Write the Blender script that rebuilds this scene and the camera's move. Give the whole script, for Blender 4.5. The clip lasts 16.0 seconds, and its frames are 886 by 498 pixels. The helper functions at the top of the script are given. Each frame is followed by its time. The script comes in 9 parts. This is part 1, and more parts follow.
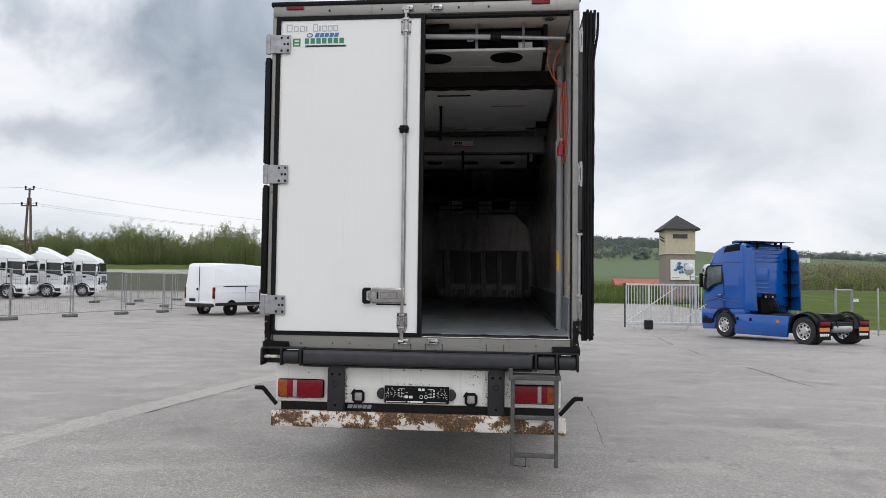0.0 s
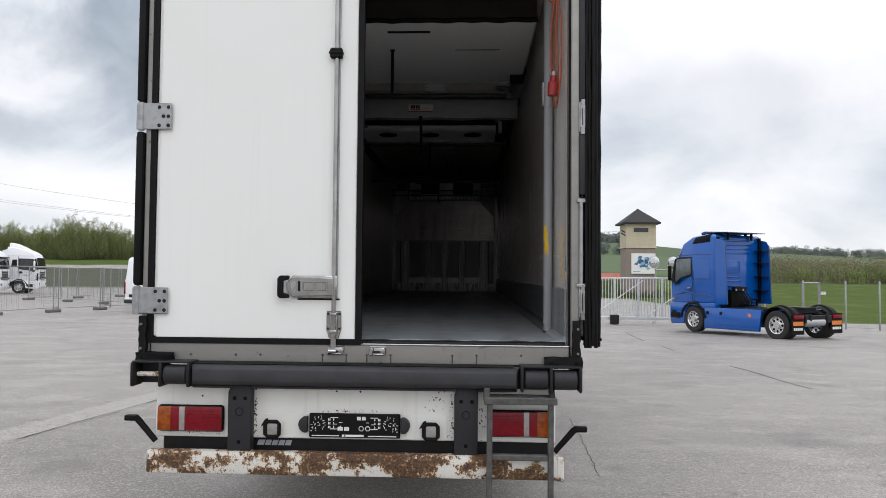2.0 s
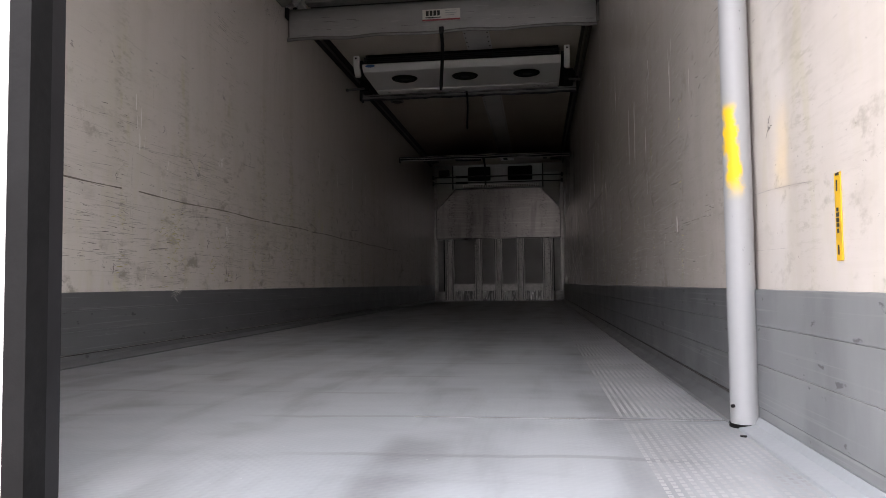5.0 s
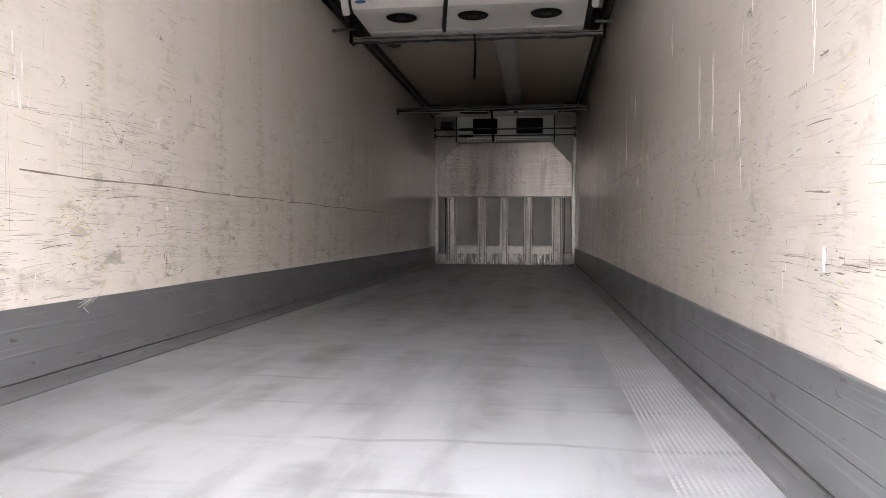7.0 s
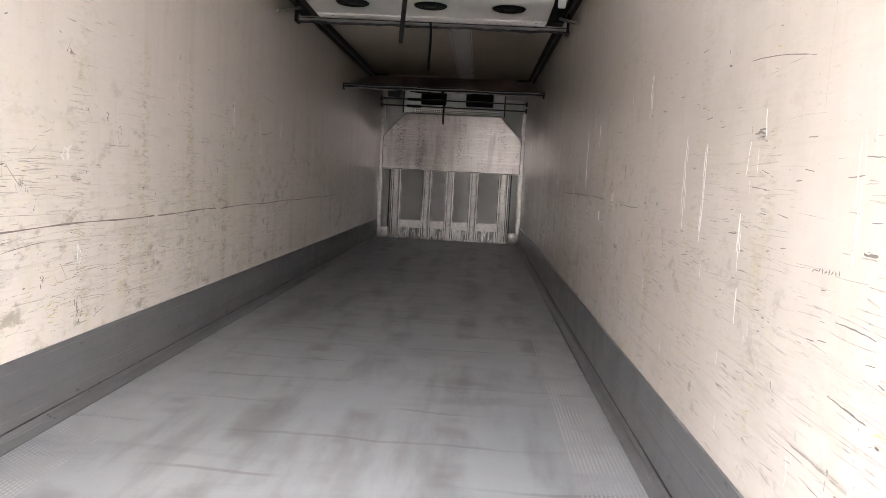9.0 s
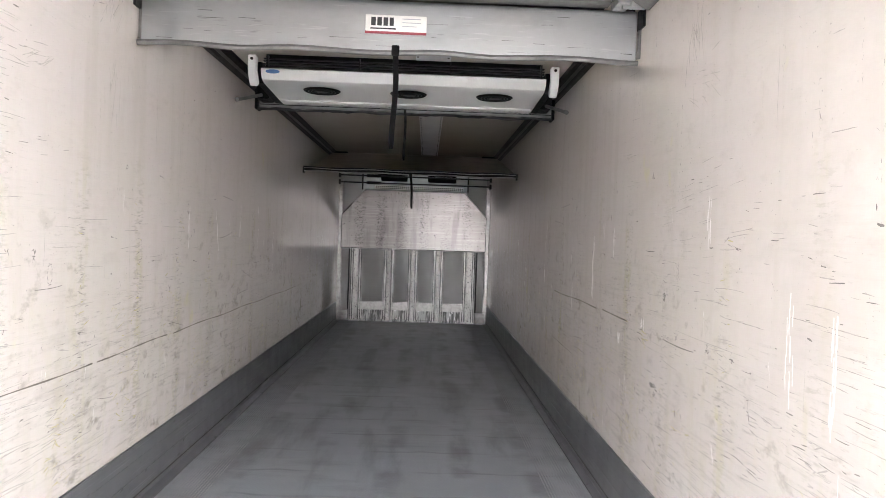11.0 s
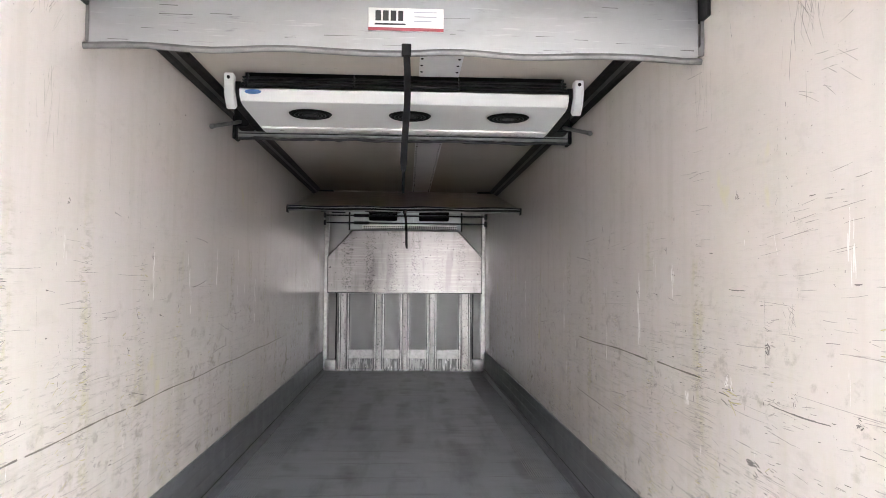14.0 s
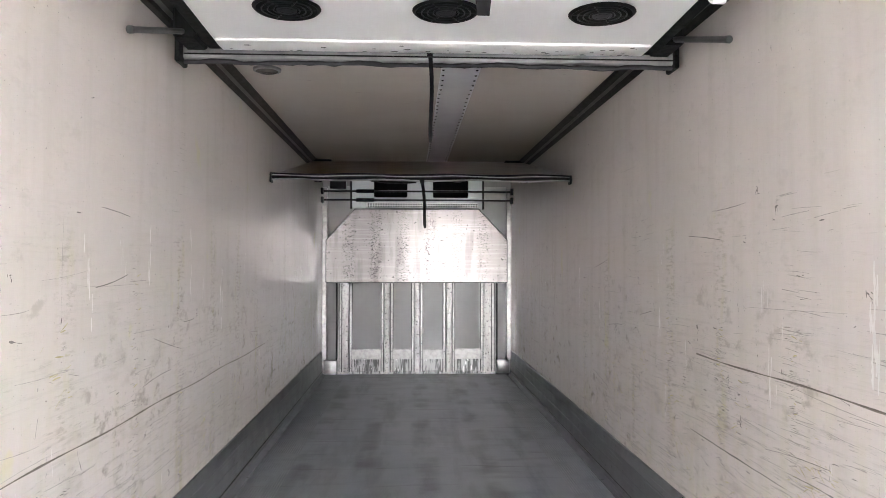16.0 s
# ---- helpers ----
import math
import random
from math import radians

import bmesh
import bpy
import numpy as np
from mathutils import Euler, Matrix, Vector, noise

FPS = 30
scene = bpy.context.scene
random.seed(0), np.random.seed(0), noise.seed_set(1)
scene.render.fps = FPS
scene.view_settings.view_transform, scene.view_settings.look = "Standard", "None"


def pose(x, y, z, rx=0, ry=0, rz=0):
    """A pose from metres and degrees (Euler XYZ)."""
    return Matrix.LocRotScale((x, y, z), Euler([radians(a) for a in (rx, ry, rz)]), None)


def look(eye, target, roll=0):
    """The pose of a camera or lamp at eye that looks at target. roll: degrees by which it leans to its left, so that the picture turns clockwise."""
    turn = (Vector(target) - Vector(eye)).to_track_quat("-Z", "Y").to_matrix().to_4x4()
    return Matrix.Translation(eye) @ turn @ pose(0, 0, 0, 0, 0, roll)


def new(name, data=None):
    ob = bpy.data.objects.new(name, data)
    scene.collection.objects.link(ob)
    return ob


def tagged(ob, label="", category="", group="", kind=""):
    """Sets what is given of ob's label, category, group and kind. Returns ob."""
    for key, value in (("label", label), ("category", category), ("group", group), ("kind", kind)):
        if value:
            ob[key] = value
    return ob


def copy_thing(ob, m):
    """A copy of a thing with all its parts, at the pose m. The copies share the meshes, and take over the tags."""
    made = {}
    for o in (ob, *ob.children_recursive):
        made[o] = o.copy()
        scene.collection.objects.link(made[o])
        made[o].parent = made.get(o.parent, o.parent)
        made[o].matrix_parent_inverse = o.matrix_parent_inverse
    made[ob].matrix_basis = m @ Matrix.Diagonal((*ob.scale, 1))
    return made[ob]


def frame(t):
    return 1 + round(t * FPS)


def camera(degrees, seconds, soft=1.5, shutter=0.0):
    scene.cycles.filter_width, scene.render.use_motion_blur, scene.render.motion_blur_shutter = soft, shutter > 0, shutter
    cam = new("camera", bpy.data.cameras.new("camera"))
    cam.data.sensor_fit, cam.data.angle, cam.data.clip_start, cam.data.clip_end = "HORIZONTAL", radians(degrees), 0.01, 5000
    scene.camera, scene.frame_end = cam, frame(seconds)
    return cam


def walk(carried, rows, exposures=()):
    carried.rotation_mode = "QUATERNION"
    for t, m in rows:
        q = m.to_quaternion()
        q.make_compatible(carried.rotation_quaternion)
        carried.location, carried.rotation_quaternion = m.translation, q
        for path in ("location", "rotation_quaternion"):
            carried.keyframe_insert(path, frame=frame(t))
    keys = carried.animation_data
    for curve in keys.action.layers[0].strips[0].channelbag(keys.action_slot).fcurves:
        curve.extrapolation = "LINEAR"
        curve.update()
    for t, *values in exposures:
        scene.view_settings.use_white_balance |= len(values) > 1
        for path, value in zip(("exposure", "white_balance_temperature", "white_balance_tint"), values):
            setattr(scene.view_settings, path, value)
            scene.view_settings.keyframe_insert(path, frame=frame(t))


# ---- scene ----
cam = camera(63.5, 16.0, soft=0.75)
PATH = [
    (0, (0.771, -5.902, 1.633), (0.575, -3.914, 1.717), 0.7),
    (0.5, (0.789, -5.567, 1.609), (0.604, -3.577, 1.669), 0.6),
    (1, (0.762, -5.151, 1.58), (0.6, -3.158, 1.629), 0.4),
    (1.5, (0.691, -4.724, 1.587), (0.563, -2.729, 1.645), 0.3),
    (2, (0.674, -4.229, 1.568), (0.59, -2.232, 1.64), 0.5),
    (2.5, (0.639, -3.701, 1.535), (0.594, -1.703, 1.618), 0.6),
    (3, (0.679, -3.155, 1.519), (0.647, -1.157, 1.608), 0.7),
    (3.5, (0.686, -2.548, 1.514), (0.631, -0.551, 1.601), 0.5),
    (4, (0.685, -2.016, 1.521), (0.581, -0.021, 1.612), 0.1),
    (4.5, (0.731, -1.477, 1.504), (0.55, 0.512, 1.603), -0.2),
    (5, (0.731, -0.965, 1.511), (0.47, 1.015, 1.609), -0.6),
    (5.2, (0.737, -0.796, 1.499), (0.455, 1.181, 1.591), -0.6),
    (7.3, (0.603, 0.05, 1.828), (0.354, 2.033, 1.745), 0.7),
    (7.5, (0.615, 0.069, 1.854), (0.389, 2.053, 1.751), 1.0),
    (8, (0.569, 0.17, 1.934), (0.392, 2.158, 1.792), 1.9),
    (8.5, (0.524, 0.24, 2.185), (0.39, 2.227, 1.997), 2.7),
    (8.7, (0.521, 0.277, 2.226), (0.403, 2.263, 2.025), 2.9),
    (10.8, (0.219, 0.898, 2.558), (0.273, 2.896, 2.477), 2.3),
    (11, (0.202, 0.964, 2.582), (0.25, 2.963, 2.551), 2.0),
    (11.5, (0.067, 1.143, 2.604), (0.141, 3.141, 2.66), 1.4),
    (12, (-0.016, 1.201, 2.633), (0.05, 3.195, 2.779), 1.2),
    (12.5, (-0.008, 1.214, 2.637), (0.068, 3.2, 2.861), 1.0),
    (13, (-0.026, 1.252, 2.623), (0.068, 3.239, 2.833), 0.9),
    (13.5, (-0.027, 1.366, 2.594), (0.07, 3.358, 2.743), 0.8),
    (14, (0.036, 1.676, 2.584), (0.134, 3.672, 2.669), 0.5),
    (14.5, (0.013, 2.06, 2.577), (0.101, 4.058, 2.608), 0.2),
    (15, (-0.053, 2.496, 2.587), (0.046, 4.493, 2.58), -0.1),
    (15.5, (-0.037, 2.945, 2.616), (0.027, 4.944, 2.648), 0.1),
    (16, (-0.099, 3.332, 2.614), (-0.006, 5.329, 2.655), 0.1),
]
# seconds, stops, kelvin, tint: the phone opens up as it goes from daylight into the box
EXPOSURES = [
    (0.0, -0.08, 6380, 10), (2.5, 0.09, 6450, 10), (3.5, 0.38, 6550, 10), (4.0, 0.76, 6500, 11), (4.5, 1.42, 6620, 13), (5.0, 2.12, 6750, 16), (7.3, 4.24, 6880, 16),
    (8.0, 4.32, 7020, 15), (8.5, 4.46, 7000, 15), (10.0, 4.84, 6750, 13), (11.0, 5.26, 6450, 12), (12.0, 5.42, 6480, 12), (13.0, 5.38, 6500, 12), (14.0, 5.60, 6400, 12), (16.0, 6.28, 6420, 12),
]
walk(cam, [(t, look(eye, target, roll)) for t, eye, target, roll in PATH], EXPOSURES)

# ---- daylight: a bright overcast sky, darker cloud banks, a veiled sun behind the camera ----
SUN_EL, SUN_AZ = 40.0, 166.0
world = bpy.data.worlds.new("overcast")
scene.world = world
world.use_nodes = True
wn, wl = world.node_tree.nodes, world.node_tree.links
wn.clear()


def wnode(kind, **props):
    n = wn.new(kind)
    for k, v in props.items():
        n.inputs[k].default_value = v
    return n


w_out, w_bg = wnode("ShaderNodeOutputWorld"), wnode("ShaderNodeBackground", Strength=1.0)
w_sky = wn.new("ShaderNodeTexSky")
w_sky.sky_type, w_sky.sun_disc = "NISHITA", False
w_sky.sun_elevation, w_sky.sun_rotation = radians(SUN_EL), radians(SUN_AZ)
w_dim = wn.new("ShaderNodeVectorMath")
w_dim.operation = "SCALE"
w_dim.inputs["Scale"].default_value = 0.10
wl.new(w_sky.outputs[0], w_dim.inputs[0])
w_co, w_sep = wn.new("ShaderNodeTexCoord"), wn.new("ShaderNodeSeparateXYZ")
wl.new(w_co.outputs["Generated"], w_sep.inputs[0])
# the cloud deck: flat cells seen from below, stretched towards the horizon
w_flat = wn.new("ShaderNodeMath")
w_flat.operation = "ADD"
w_flat.inputs[1].default_value = 0.42
wl.new(w_sep.outputs[2], w_flat.inputs[0])
w_div = wn.new("ShaderNodeVectorMath")
w_div.operation = "DIVIDE"
w_com = wn.new("ShaderNodeCombineXYZ")
for k in range(3):
    wl.new(w_flat.outputs[0], w_com.inputs[k])
wl.new(w_co.outputs["Generated"], w_div.inputs[0])
wl.new(w_com.outputs[0], w_div.inputs[1])
w_map = wn.new("ShaderNodeMapping")
w_map.inputs["Location"].default_value = (0.35, 0.9, 0.0)
w_map.inputs["Scale"].default_value = (1.0, 1.0, 0.0)
wl.new(w_div.outputs[0], w_map.inputs[0])
w_n1 = wnode("ShaderNodeTexNoise", Scale=1.5, Detail=8.0, Roughness=0.52, Distortion=0.5)
wl.new(w_map.outputs[0], w_n1.inputs["Vector"])
w_ramp = wn.new("ShaderNodeValToRGB")
w_ramp.color_ramp.elements[0].position, w_ramp.color_ramp.elements[0].color = 0.33, (0.66, 0.70, 0.765, 1)
w_ramp.color_ramp.elements[1].position, w_ramp.color_ramp.elements[1].color = 0.60, (1.06, 1.045, 1.065, 1)
e = w_ramp.color_ramp.elements.new(0.47)
e.color = (0.90, 0.915, 0.95, 1)
wl.new(w_n1.outputs[0], w_ramp.inputs[0])
# an overcast sky is brighter towards the zenith
w_up = wn.new("ShaderNodeMapRange")
for k, v in (("From Min", 0.25), ("From Max", 1.0), ("To Min", 1.0), ("To Max", 2.3)):
    w_up.inputs[k].default_value = v
wl.new(w_sep.outputs[2], w_up.inputs[0])
w_lit = wn.new("ShaderNodeVectorMath")
w_lit.operation = "SCALE"
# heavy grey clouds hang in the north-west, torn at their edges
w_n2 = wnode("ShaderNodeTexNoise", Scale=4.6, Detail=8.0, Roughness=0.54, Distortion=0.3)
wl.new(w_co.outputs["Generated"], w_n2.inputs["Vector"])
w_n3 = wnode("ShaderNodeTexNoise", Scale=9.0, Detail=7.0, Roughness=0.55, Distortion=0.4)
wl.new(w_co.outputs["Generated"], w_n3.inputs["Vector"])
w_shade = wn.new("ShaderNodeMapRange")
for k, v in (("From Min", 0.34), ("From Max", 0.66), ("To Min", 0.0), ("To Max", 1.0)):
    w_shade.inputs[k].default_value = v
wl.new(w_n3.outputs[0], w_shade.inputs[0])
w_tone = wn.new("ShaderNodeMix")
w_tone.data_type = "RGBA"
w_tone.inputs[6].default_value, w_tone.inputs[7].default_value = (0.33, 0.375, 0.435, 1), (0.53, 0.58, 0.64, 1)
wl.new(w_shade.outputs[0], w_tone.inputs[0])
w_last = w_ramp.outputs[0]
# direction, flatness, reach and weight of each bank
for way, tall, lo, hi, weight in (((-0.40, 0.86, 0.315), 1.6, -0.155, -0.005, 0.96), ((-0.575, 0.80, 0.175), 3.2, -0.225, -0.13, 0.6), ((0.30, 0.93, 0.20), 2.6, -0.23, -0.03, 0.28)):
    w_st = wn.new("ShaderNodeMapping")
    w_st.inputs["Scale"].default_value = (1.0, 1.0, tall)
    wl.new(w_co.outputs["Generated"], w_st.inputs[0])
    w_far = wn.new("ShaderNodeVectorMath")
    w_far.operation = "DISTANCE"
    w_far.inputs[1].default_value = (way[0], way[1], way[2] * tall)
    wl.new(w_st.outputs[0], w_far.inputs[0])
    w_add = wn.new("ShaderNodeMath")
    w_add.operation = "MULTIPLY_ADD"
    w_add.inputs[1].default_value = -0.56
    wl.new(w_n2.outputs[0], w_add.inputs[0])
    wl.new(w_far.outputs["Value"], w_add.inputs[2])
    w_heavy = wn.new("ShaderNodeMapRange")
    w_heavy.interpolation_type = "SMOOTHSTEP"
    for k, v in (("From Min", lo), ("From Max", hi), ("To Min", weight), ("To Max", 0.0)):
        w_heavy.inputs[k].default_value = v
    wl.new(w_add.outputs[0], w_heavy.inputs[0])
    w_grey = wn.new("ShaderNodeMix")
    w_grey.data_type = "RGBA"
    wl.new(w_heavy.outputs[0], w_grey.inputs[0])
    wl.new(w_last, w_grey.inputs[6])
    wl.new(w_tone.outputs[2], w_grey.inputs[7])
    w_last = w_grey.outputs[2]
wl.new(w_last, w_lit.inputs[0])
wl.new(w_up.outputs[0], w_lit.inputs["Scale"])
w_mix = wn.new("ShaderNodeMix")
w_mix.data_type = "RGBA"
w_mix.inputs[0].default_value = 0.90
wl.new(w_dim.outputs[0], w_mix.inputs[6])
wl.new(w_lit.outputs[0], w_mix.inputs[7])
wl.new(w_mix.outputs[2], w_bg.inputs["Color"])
wl.new(w_bg.outputs[0], w_out.inputs[0])

sun = new("sun", bpy.data.lights.new("sun", "SUN"))
sun.data.energy, sun.data.angle, sun.data.color = 0.32, radians(30), (1.0, 0.97, 0.93)
sun_dir = Vector((math.sin(radians(SUN_AZ)) * math.cos(radians(SUN_EL)), math.cos(radians(SUN_AZ)) * math.cos(radians(SUN_EL)), math.sin(radians(SUN_EL))))
sun.matrix_basis = look(sun_dir * 60, (0, 0, 0))

# ---- materials ----
class Mat:
    """A small wrapper that strings nodes together; coordinates are the object's own metres."""

    def __init__(self, name, colour, rough=0.5, metal=0.0, spec=0.5):
        self.m = bpy.data.materials.new(name)
        self.m.use_nodes = True
        self.n, self.l = self.m.node_tree.nodes, self.m.node_tree.links
        self.b = self.n["Principled BSDF"]
        self.b.inputs["Base Color"].default_value = (*colour, 1)
        self.b.inputs["Roughness"].default_value = rough
        self.b.inputs["Metallic"].default_value = metal
        self.b.inputs["Specular IOR Level"].default_value = spec
        self.colour = None
        self.base = colour
        self.co = self.n.new("ShaderNodeTexCoord").outputs["Object"]

    def map(self, scale=(1, 1, 1), loc=(0, 0, 0), rot=(0, 0, 0)):
        mp = self.n.new("ShaderNodeMapping")
        mp.inputs["Scale"].default_value, mp.inputs["Location"].default_value, mp.inputs["Rotation"].default_value = scale, loc, rot
        self.l.new(self.co, mp.inputs[0])
        return mp.outputs[0]

    def noise(self, scale, vec=None, detail=4.0, rough=0.55, dist=0.0):
        t = self.n.new("ShaderNodeTexNoise")
        t.inputs["Scale"].default_value, t.inputs["Detail"].default_value = scale, detail
        t.inputs["Roughness"].default_value, t.inputs["Distortion"].default_value = rough, dist
        self.l.new(vec if vec is not None else self.co, t.inputs["Vector"])
        return t.outputs[0]

    def voronoi(self, scale, vec=None, feature="F1", out=0):
        t = self.n.new("ShaderNodeTexVoronoi")
        t.feature = feature
        t.inputs["Scale"].default_value = scale
        self.l.new(vec if vec is not None else self.co, t.inputs["Vector"])
        return t.outputs[out]

    def wave(self, scale, axis="Z", vec=None, dist=0.0):
        t = self.n.new("ShaderNodeTexWave")
        t.bands_direction = axis
        t.inputs["Scale"].default_value, t.inputs["Distortion"].default_value = scale, dist
        self.l.new(vec if vec is not None else self.co, t.inputs["Vector"])
        return t.outputs[1]

    def ramp(self, fac, lo, hi, a=0.0, b=1.0):
        r = self.n.new("ShaderNodeMapRange")
        r.interpolation_type = "SMOOTHSTEP"
        for k, v in (("From Min", lo), ("From Max", hi), ("To Min", a), ("To Max", b)):
            r.inputs[k].default_value = v
        self.l.new(fac, r.inputs[0])
        return r.outputs[0]

    def math(self, op, a, b=None):
        m = self.n.new("ShaderNodeMath")
        m.operation = op
        for i, v in enumerate((a, b)):
            if v is None:
                continue
            if isinstance(v, (int, float)):
                m.inputs[i].default_value = v
            else:
                self.l.new(v, m.inputs[i])
        return m.outputs[0]

    def axis(self, k):
        s = self.n.new("ShaderNodeSeparateXYZ")
        self.l.new(self.co, s.inputs[0])
        return s.outputs[k]

    def random(self):
        return self.n.new("ShaderNodeObjectInfo").outputs["Random"]

    def island(self):
        return self.n.new("ShaderNodeNewGeometry").outputs["Random Per Island"]

    def blend(self, fac, colour):
        """Lay another colour over what is there, by a mask."""
        x = self.n.new("ShaderNodeMix")
        x.data_type = "RGBA"
        if isinstance(fac, (int, float)):
            x.inputs[0].default_value = fac
        else:
            self.l.new(fac, x.inputs[0])
        if self.colour is None:
            x.inputs[6].default_value = (*self.base, 1)
        else:
            self.l.new(self.colour, x.inputs[6])
        x.inputs[7].default_value = (*colour, 1)
        self.colour = x.outputs[2]
        self.l.new(self.colour, self.b.inputs["Base Color"])
        return self

    def rough(self, fac, a, b):
        self.l.new(self.ramp(fac, 0.0, 1.0, a, b), self.b.inputs["Roughness"])
        return self

    def metal(self, fac):
        self.l.new(fac, self.b.inputs["Metallic"])
        return self

    def bump(self, height, strength, dist=0.01):
        p = self.n.new("ShaderNodeBump")
        p.inputs["Strength"].default_value, p.inputs["Distance"].default_value = strength, dist
        self.l.new(height, p.inputs["Height"])
        old = self.b.inputs["Normal"].links
        if old:
            self.l.new(old[0].from_socket, p.inputs["Normal"])
        self.l.new(p.outputs[0], self.b.inputs["Normal"])
        return self


def plain(name, colour, rough=0.5, metal=0.0, vary=0.12, scale=14.0, bump=0.05, spec=0.5):
    """Ordinary painted, moulded or metal surface with mild mottling."""
    k = Mat(name, colour, rough, metal, spec)
    n = k.noise(scale, detail=6)
    k.blend(k.ramp(n, 0.35, 0.75, 0.0, 1.0), tuple(c * (1 - vary) for c in colour))
    if rough >= 0.25:
        k.rough(k.noise(scale * 3), max(rough - 0.1, 0.29), min(max(rough, 0.30) + 0.12, 1.0))
    else:
        k.rough(k.noise(scale * 3), max(rough - 0.1, 0.02), min(rough + 0.08, 0.26))
    if bump:
        k.bump(k.noise(scale * 9), bump, 0.004)
    return k.m


# insulated wall lining: cream plastic laminate, scraped along by pallets
k = Mat("lining", (0.80, 0.745, 0.706), 0.3)
k.blend(k.ramp(k.noise(0.5, detail=2), 0.36, 0.66, 0, 0.5), (0.76, 0.70, 0.64))
k.blend(k.ramp(k.noise(0.9, k.map((1, 1, 1), (3, 6, 1)), detail=3), 0.48, 0.72, 0, 0.45), (0.72, 0.695, 0.61))
low = k.ramp(k.axis(2), 1.6, 3.0, 1.0, 0.15)
zone = k.math("MULTIPLY", k.ramp(k.noise(1.1, k.map((1, 1, 2.2)), detail=3), 0.36, 0.56), k.math("MULTIPLY", low, k.math("MULTIPLY", k.ramp(k.axis(1), 0.8, 2.2, 0.3, 1.0), k.ramp(k.axis(1), 5.5, 9.5, 1.0, 0.7))))
hair = k.ramp(k.noise(1.0, k.map((1, 1.6, 60)), detail=6, rough=0.72), 0.50, 0.66)
k.blend(k.math("MULTIPLY", k.math("MULTIPLY", hair, zone), 0.36), (0.47, 0.44, 0.39))
hair2 = k.ramp(k.noise(1.0, k.map((1, 9, 90), (3, 3, 9), (0.05, 0, 0)), detail=6, rough=0.75), 0.58, 0.65)
k.blend(k.math("MULTIPLY", k.math("MULTIPLY", hair2, zone), 0.58), (0.30, 0.28, 0.25))
smear = k.ramp(k.noise(1.0, k.map((1, 3.0, 8.0), (4, 3, 8)), detail=6, rough=0.62), 0.54, 0.74)
k.blend(k.math("MULTIPLY", k.math("MULTIPLY", smear, low), 0.48), (0.50, 0.46, 0.41))
smudge = k.ramp(k.noise(1.0, k.map((1, 8, 13), (1, 7, 5)), detail=6, rough=0.65), 0.54, 0.68)
smudge = k.math("MULTIPLY", k.math("MULTIPLY", smudge, low), k.ramp(k.noise(1.3, k.map((1, 1, 1.5), (5, 1, 3)), detail=2), 0.42, 0.60))
k.blend(k.math("MULTIPLY", smudge, 0.85), (0.40, 0.365, 0.31))
drip = k.ramp(k.noise(1.0, k.map((1, 160, 3.0), (0, 5, 2)), detail=3), 0.55, 0.75)
k.blend(k.math("MULTIPLY", drip, 0.06), (0.56, 0.53, 0.47))
run = k.ramp(k.noise(1.0, k.map((1, 9, 0.8), (6, 2, 4)), detail=4), 0.48, 0.70)
k.blend(k.math("MULTIPLY", run, 0.24), (0.62, 0.58, 0.50))
speck = k.ramp(k.noise(1.0, k.map((1, 60, 90), (2, 9, 4)), detail=3, rough=0.6), 0.70, 0.72)
k.blend(k.math("MULTIPLY", speck, 0.50), (0.13, 0.12, 0.10))
# stiffeners behind the sheet, 0.59 m apart: dirt and scrapes gather over them
rib_y = k.ramp(k.math("SINE", k.math("ADD", k.math("MULTIPLY", k.axis(1), 10.65), -28.25)), 0.62, 1.0)
rib_y = k.math("MULTIPLY", k.math("MULTIPLY", rib_y, k.ramp(k.noise(1.1, k.map((1, 1, 1.4), (8, 3, 3)), detail=3), 0.40, 0.58, 0.15, 1.0)), k.ramp(k.axis(2), 2.6, 3.0, 1.0, 0.1))
grime = k.ramp(k.noise(1.0, k.map((1, 16, 70), (3, 1, 6)), detail=6, rough=0.7), 0.50, 0.62)
k.blend(k.math("MULTIPLY", k.math("MULTIPLY", grime, rib_y), 0.5), (0.42, 0.39, 0.31))
tinge = k.math("MULTIPLY", k.ramp(k.noise(1.0, k.map((1, 14, 4), (7, 2, 2)), detail=5), 0.50, 0.66), k.math("MAXIMUM", rib_y, k.math("MULTIPLY", low, 0.4)))
k.blend(k.math("MULTIPLY", tinge, 0.38), (0.64, 0.61, 0.36))
# grey tone on the east wall: smears, plus darkening against too strong daylight
by_door = k.math("MULTIPLY", k.math("MULTIPLY", k.ramp(k.axis(0), -0.5, 0.5), k.ramp(k.axis(1), 2.4, 4.2, 1.0, 0.0)), k.ramp(k.noise(1.0, k.map((1, 1.6, 2.4), (3, 9, 4)), detail=6, rough=0.62), 0.30, 0.62, 0.25, 0.8))
k.blend(k.math("MULTIPLY", by_door, 0.62), (0.58, 0.535, 0.485))
dab = k.ramp(k.noise(1.0, k.map((1, 3.4, 2.6), (2, 6, 9)), detail=4), 0.66, 0.74)
k.blend(k.math("MULTIPLY", dab, 0.45), (0.78, 0.75, 0.42))
k.rough(k.noise(1.0, k.map((1, 3, 1.2)), detail=4), 0.07, 0.17)
k.bump(k.noise(1.0, k.map((1, 1.7, 1.3)), detail=2), 0.10, 0.007)
LINING = k.m

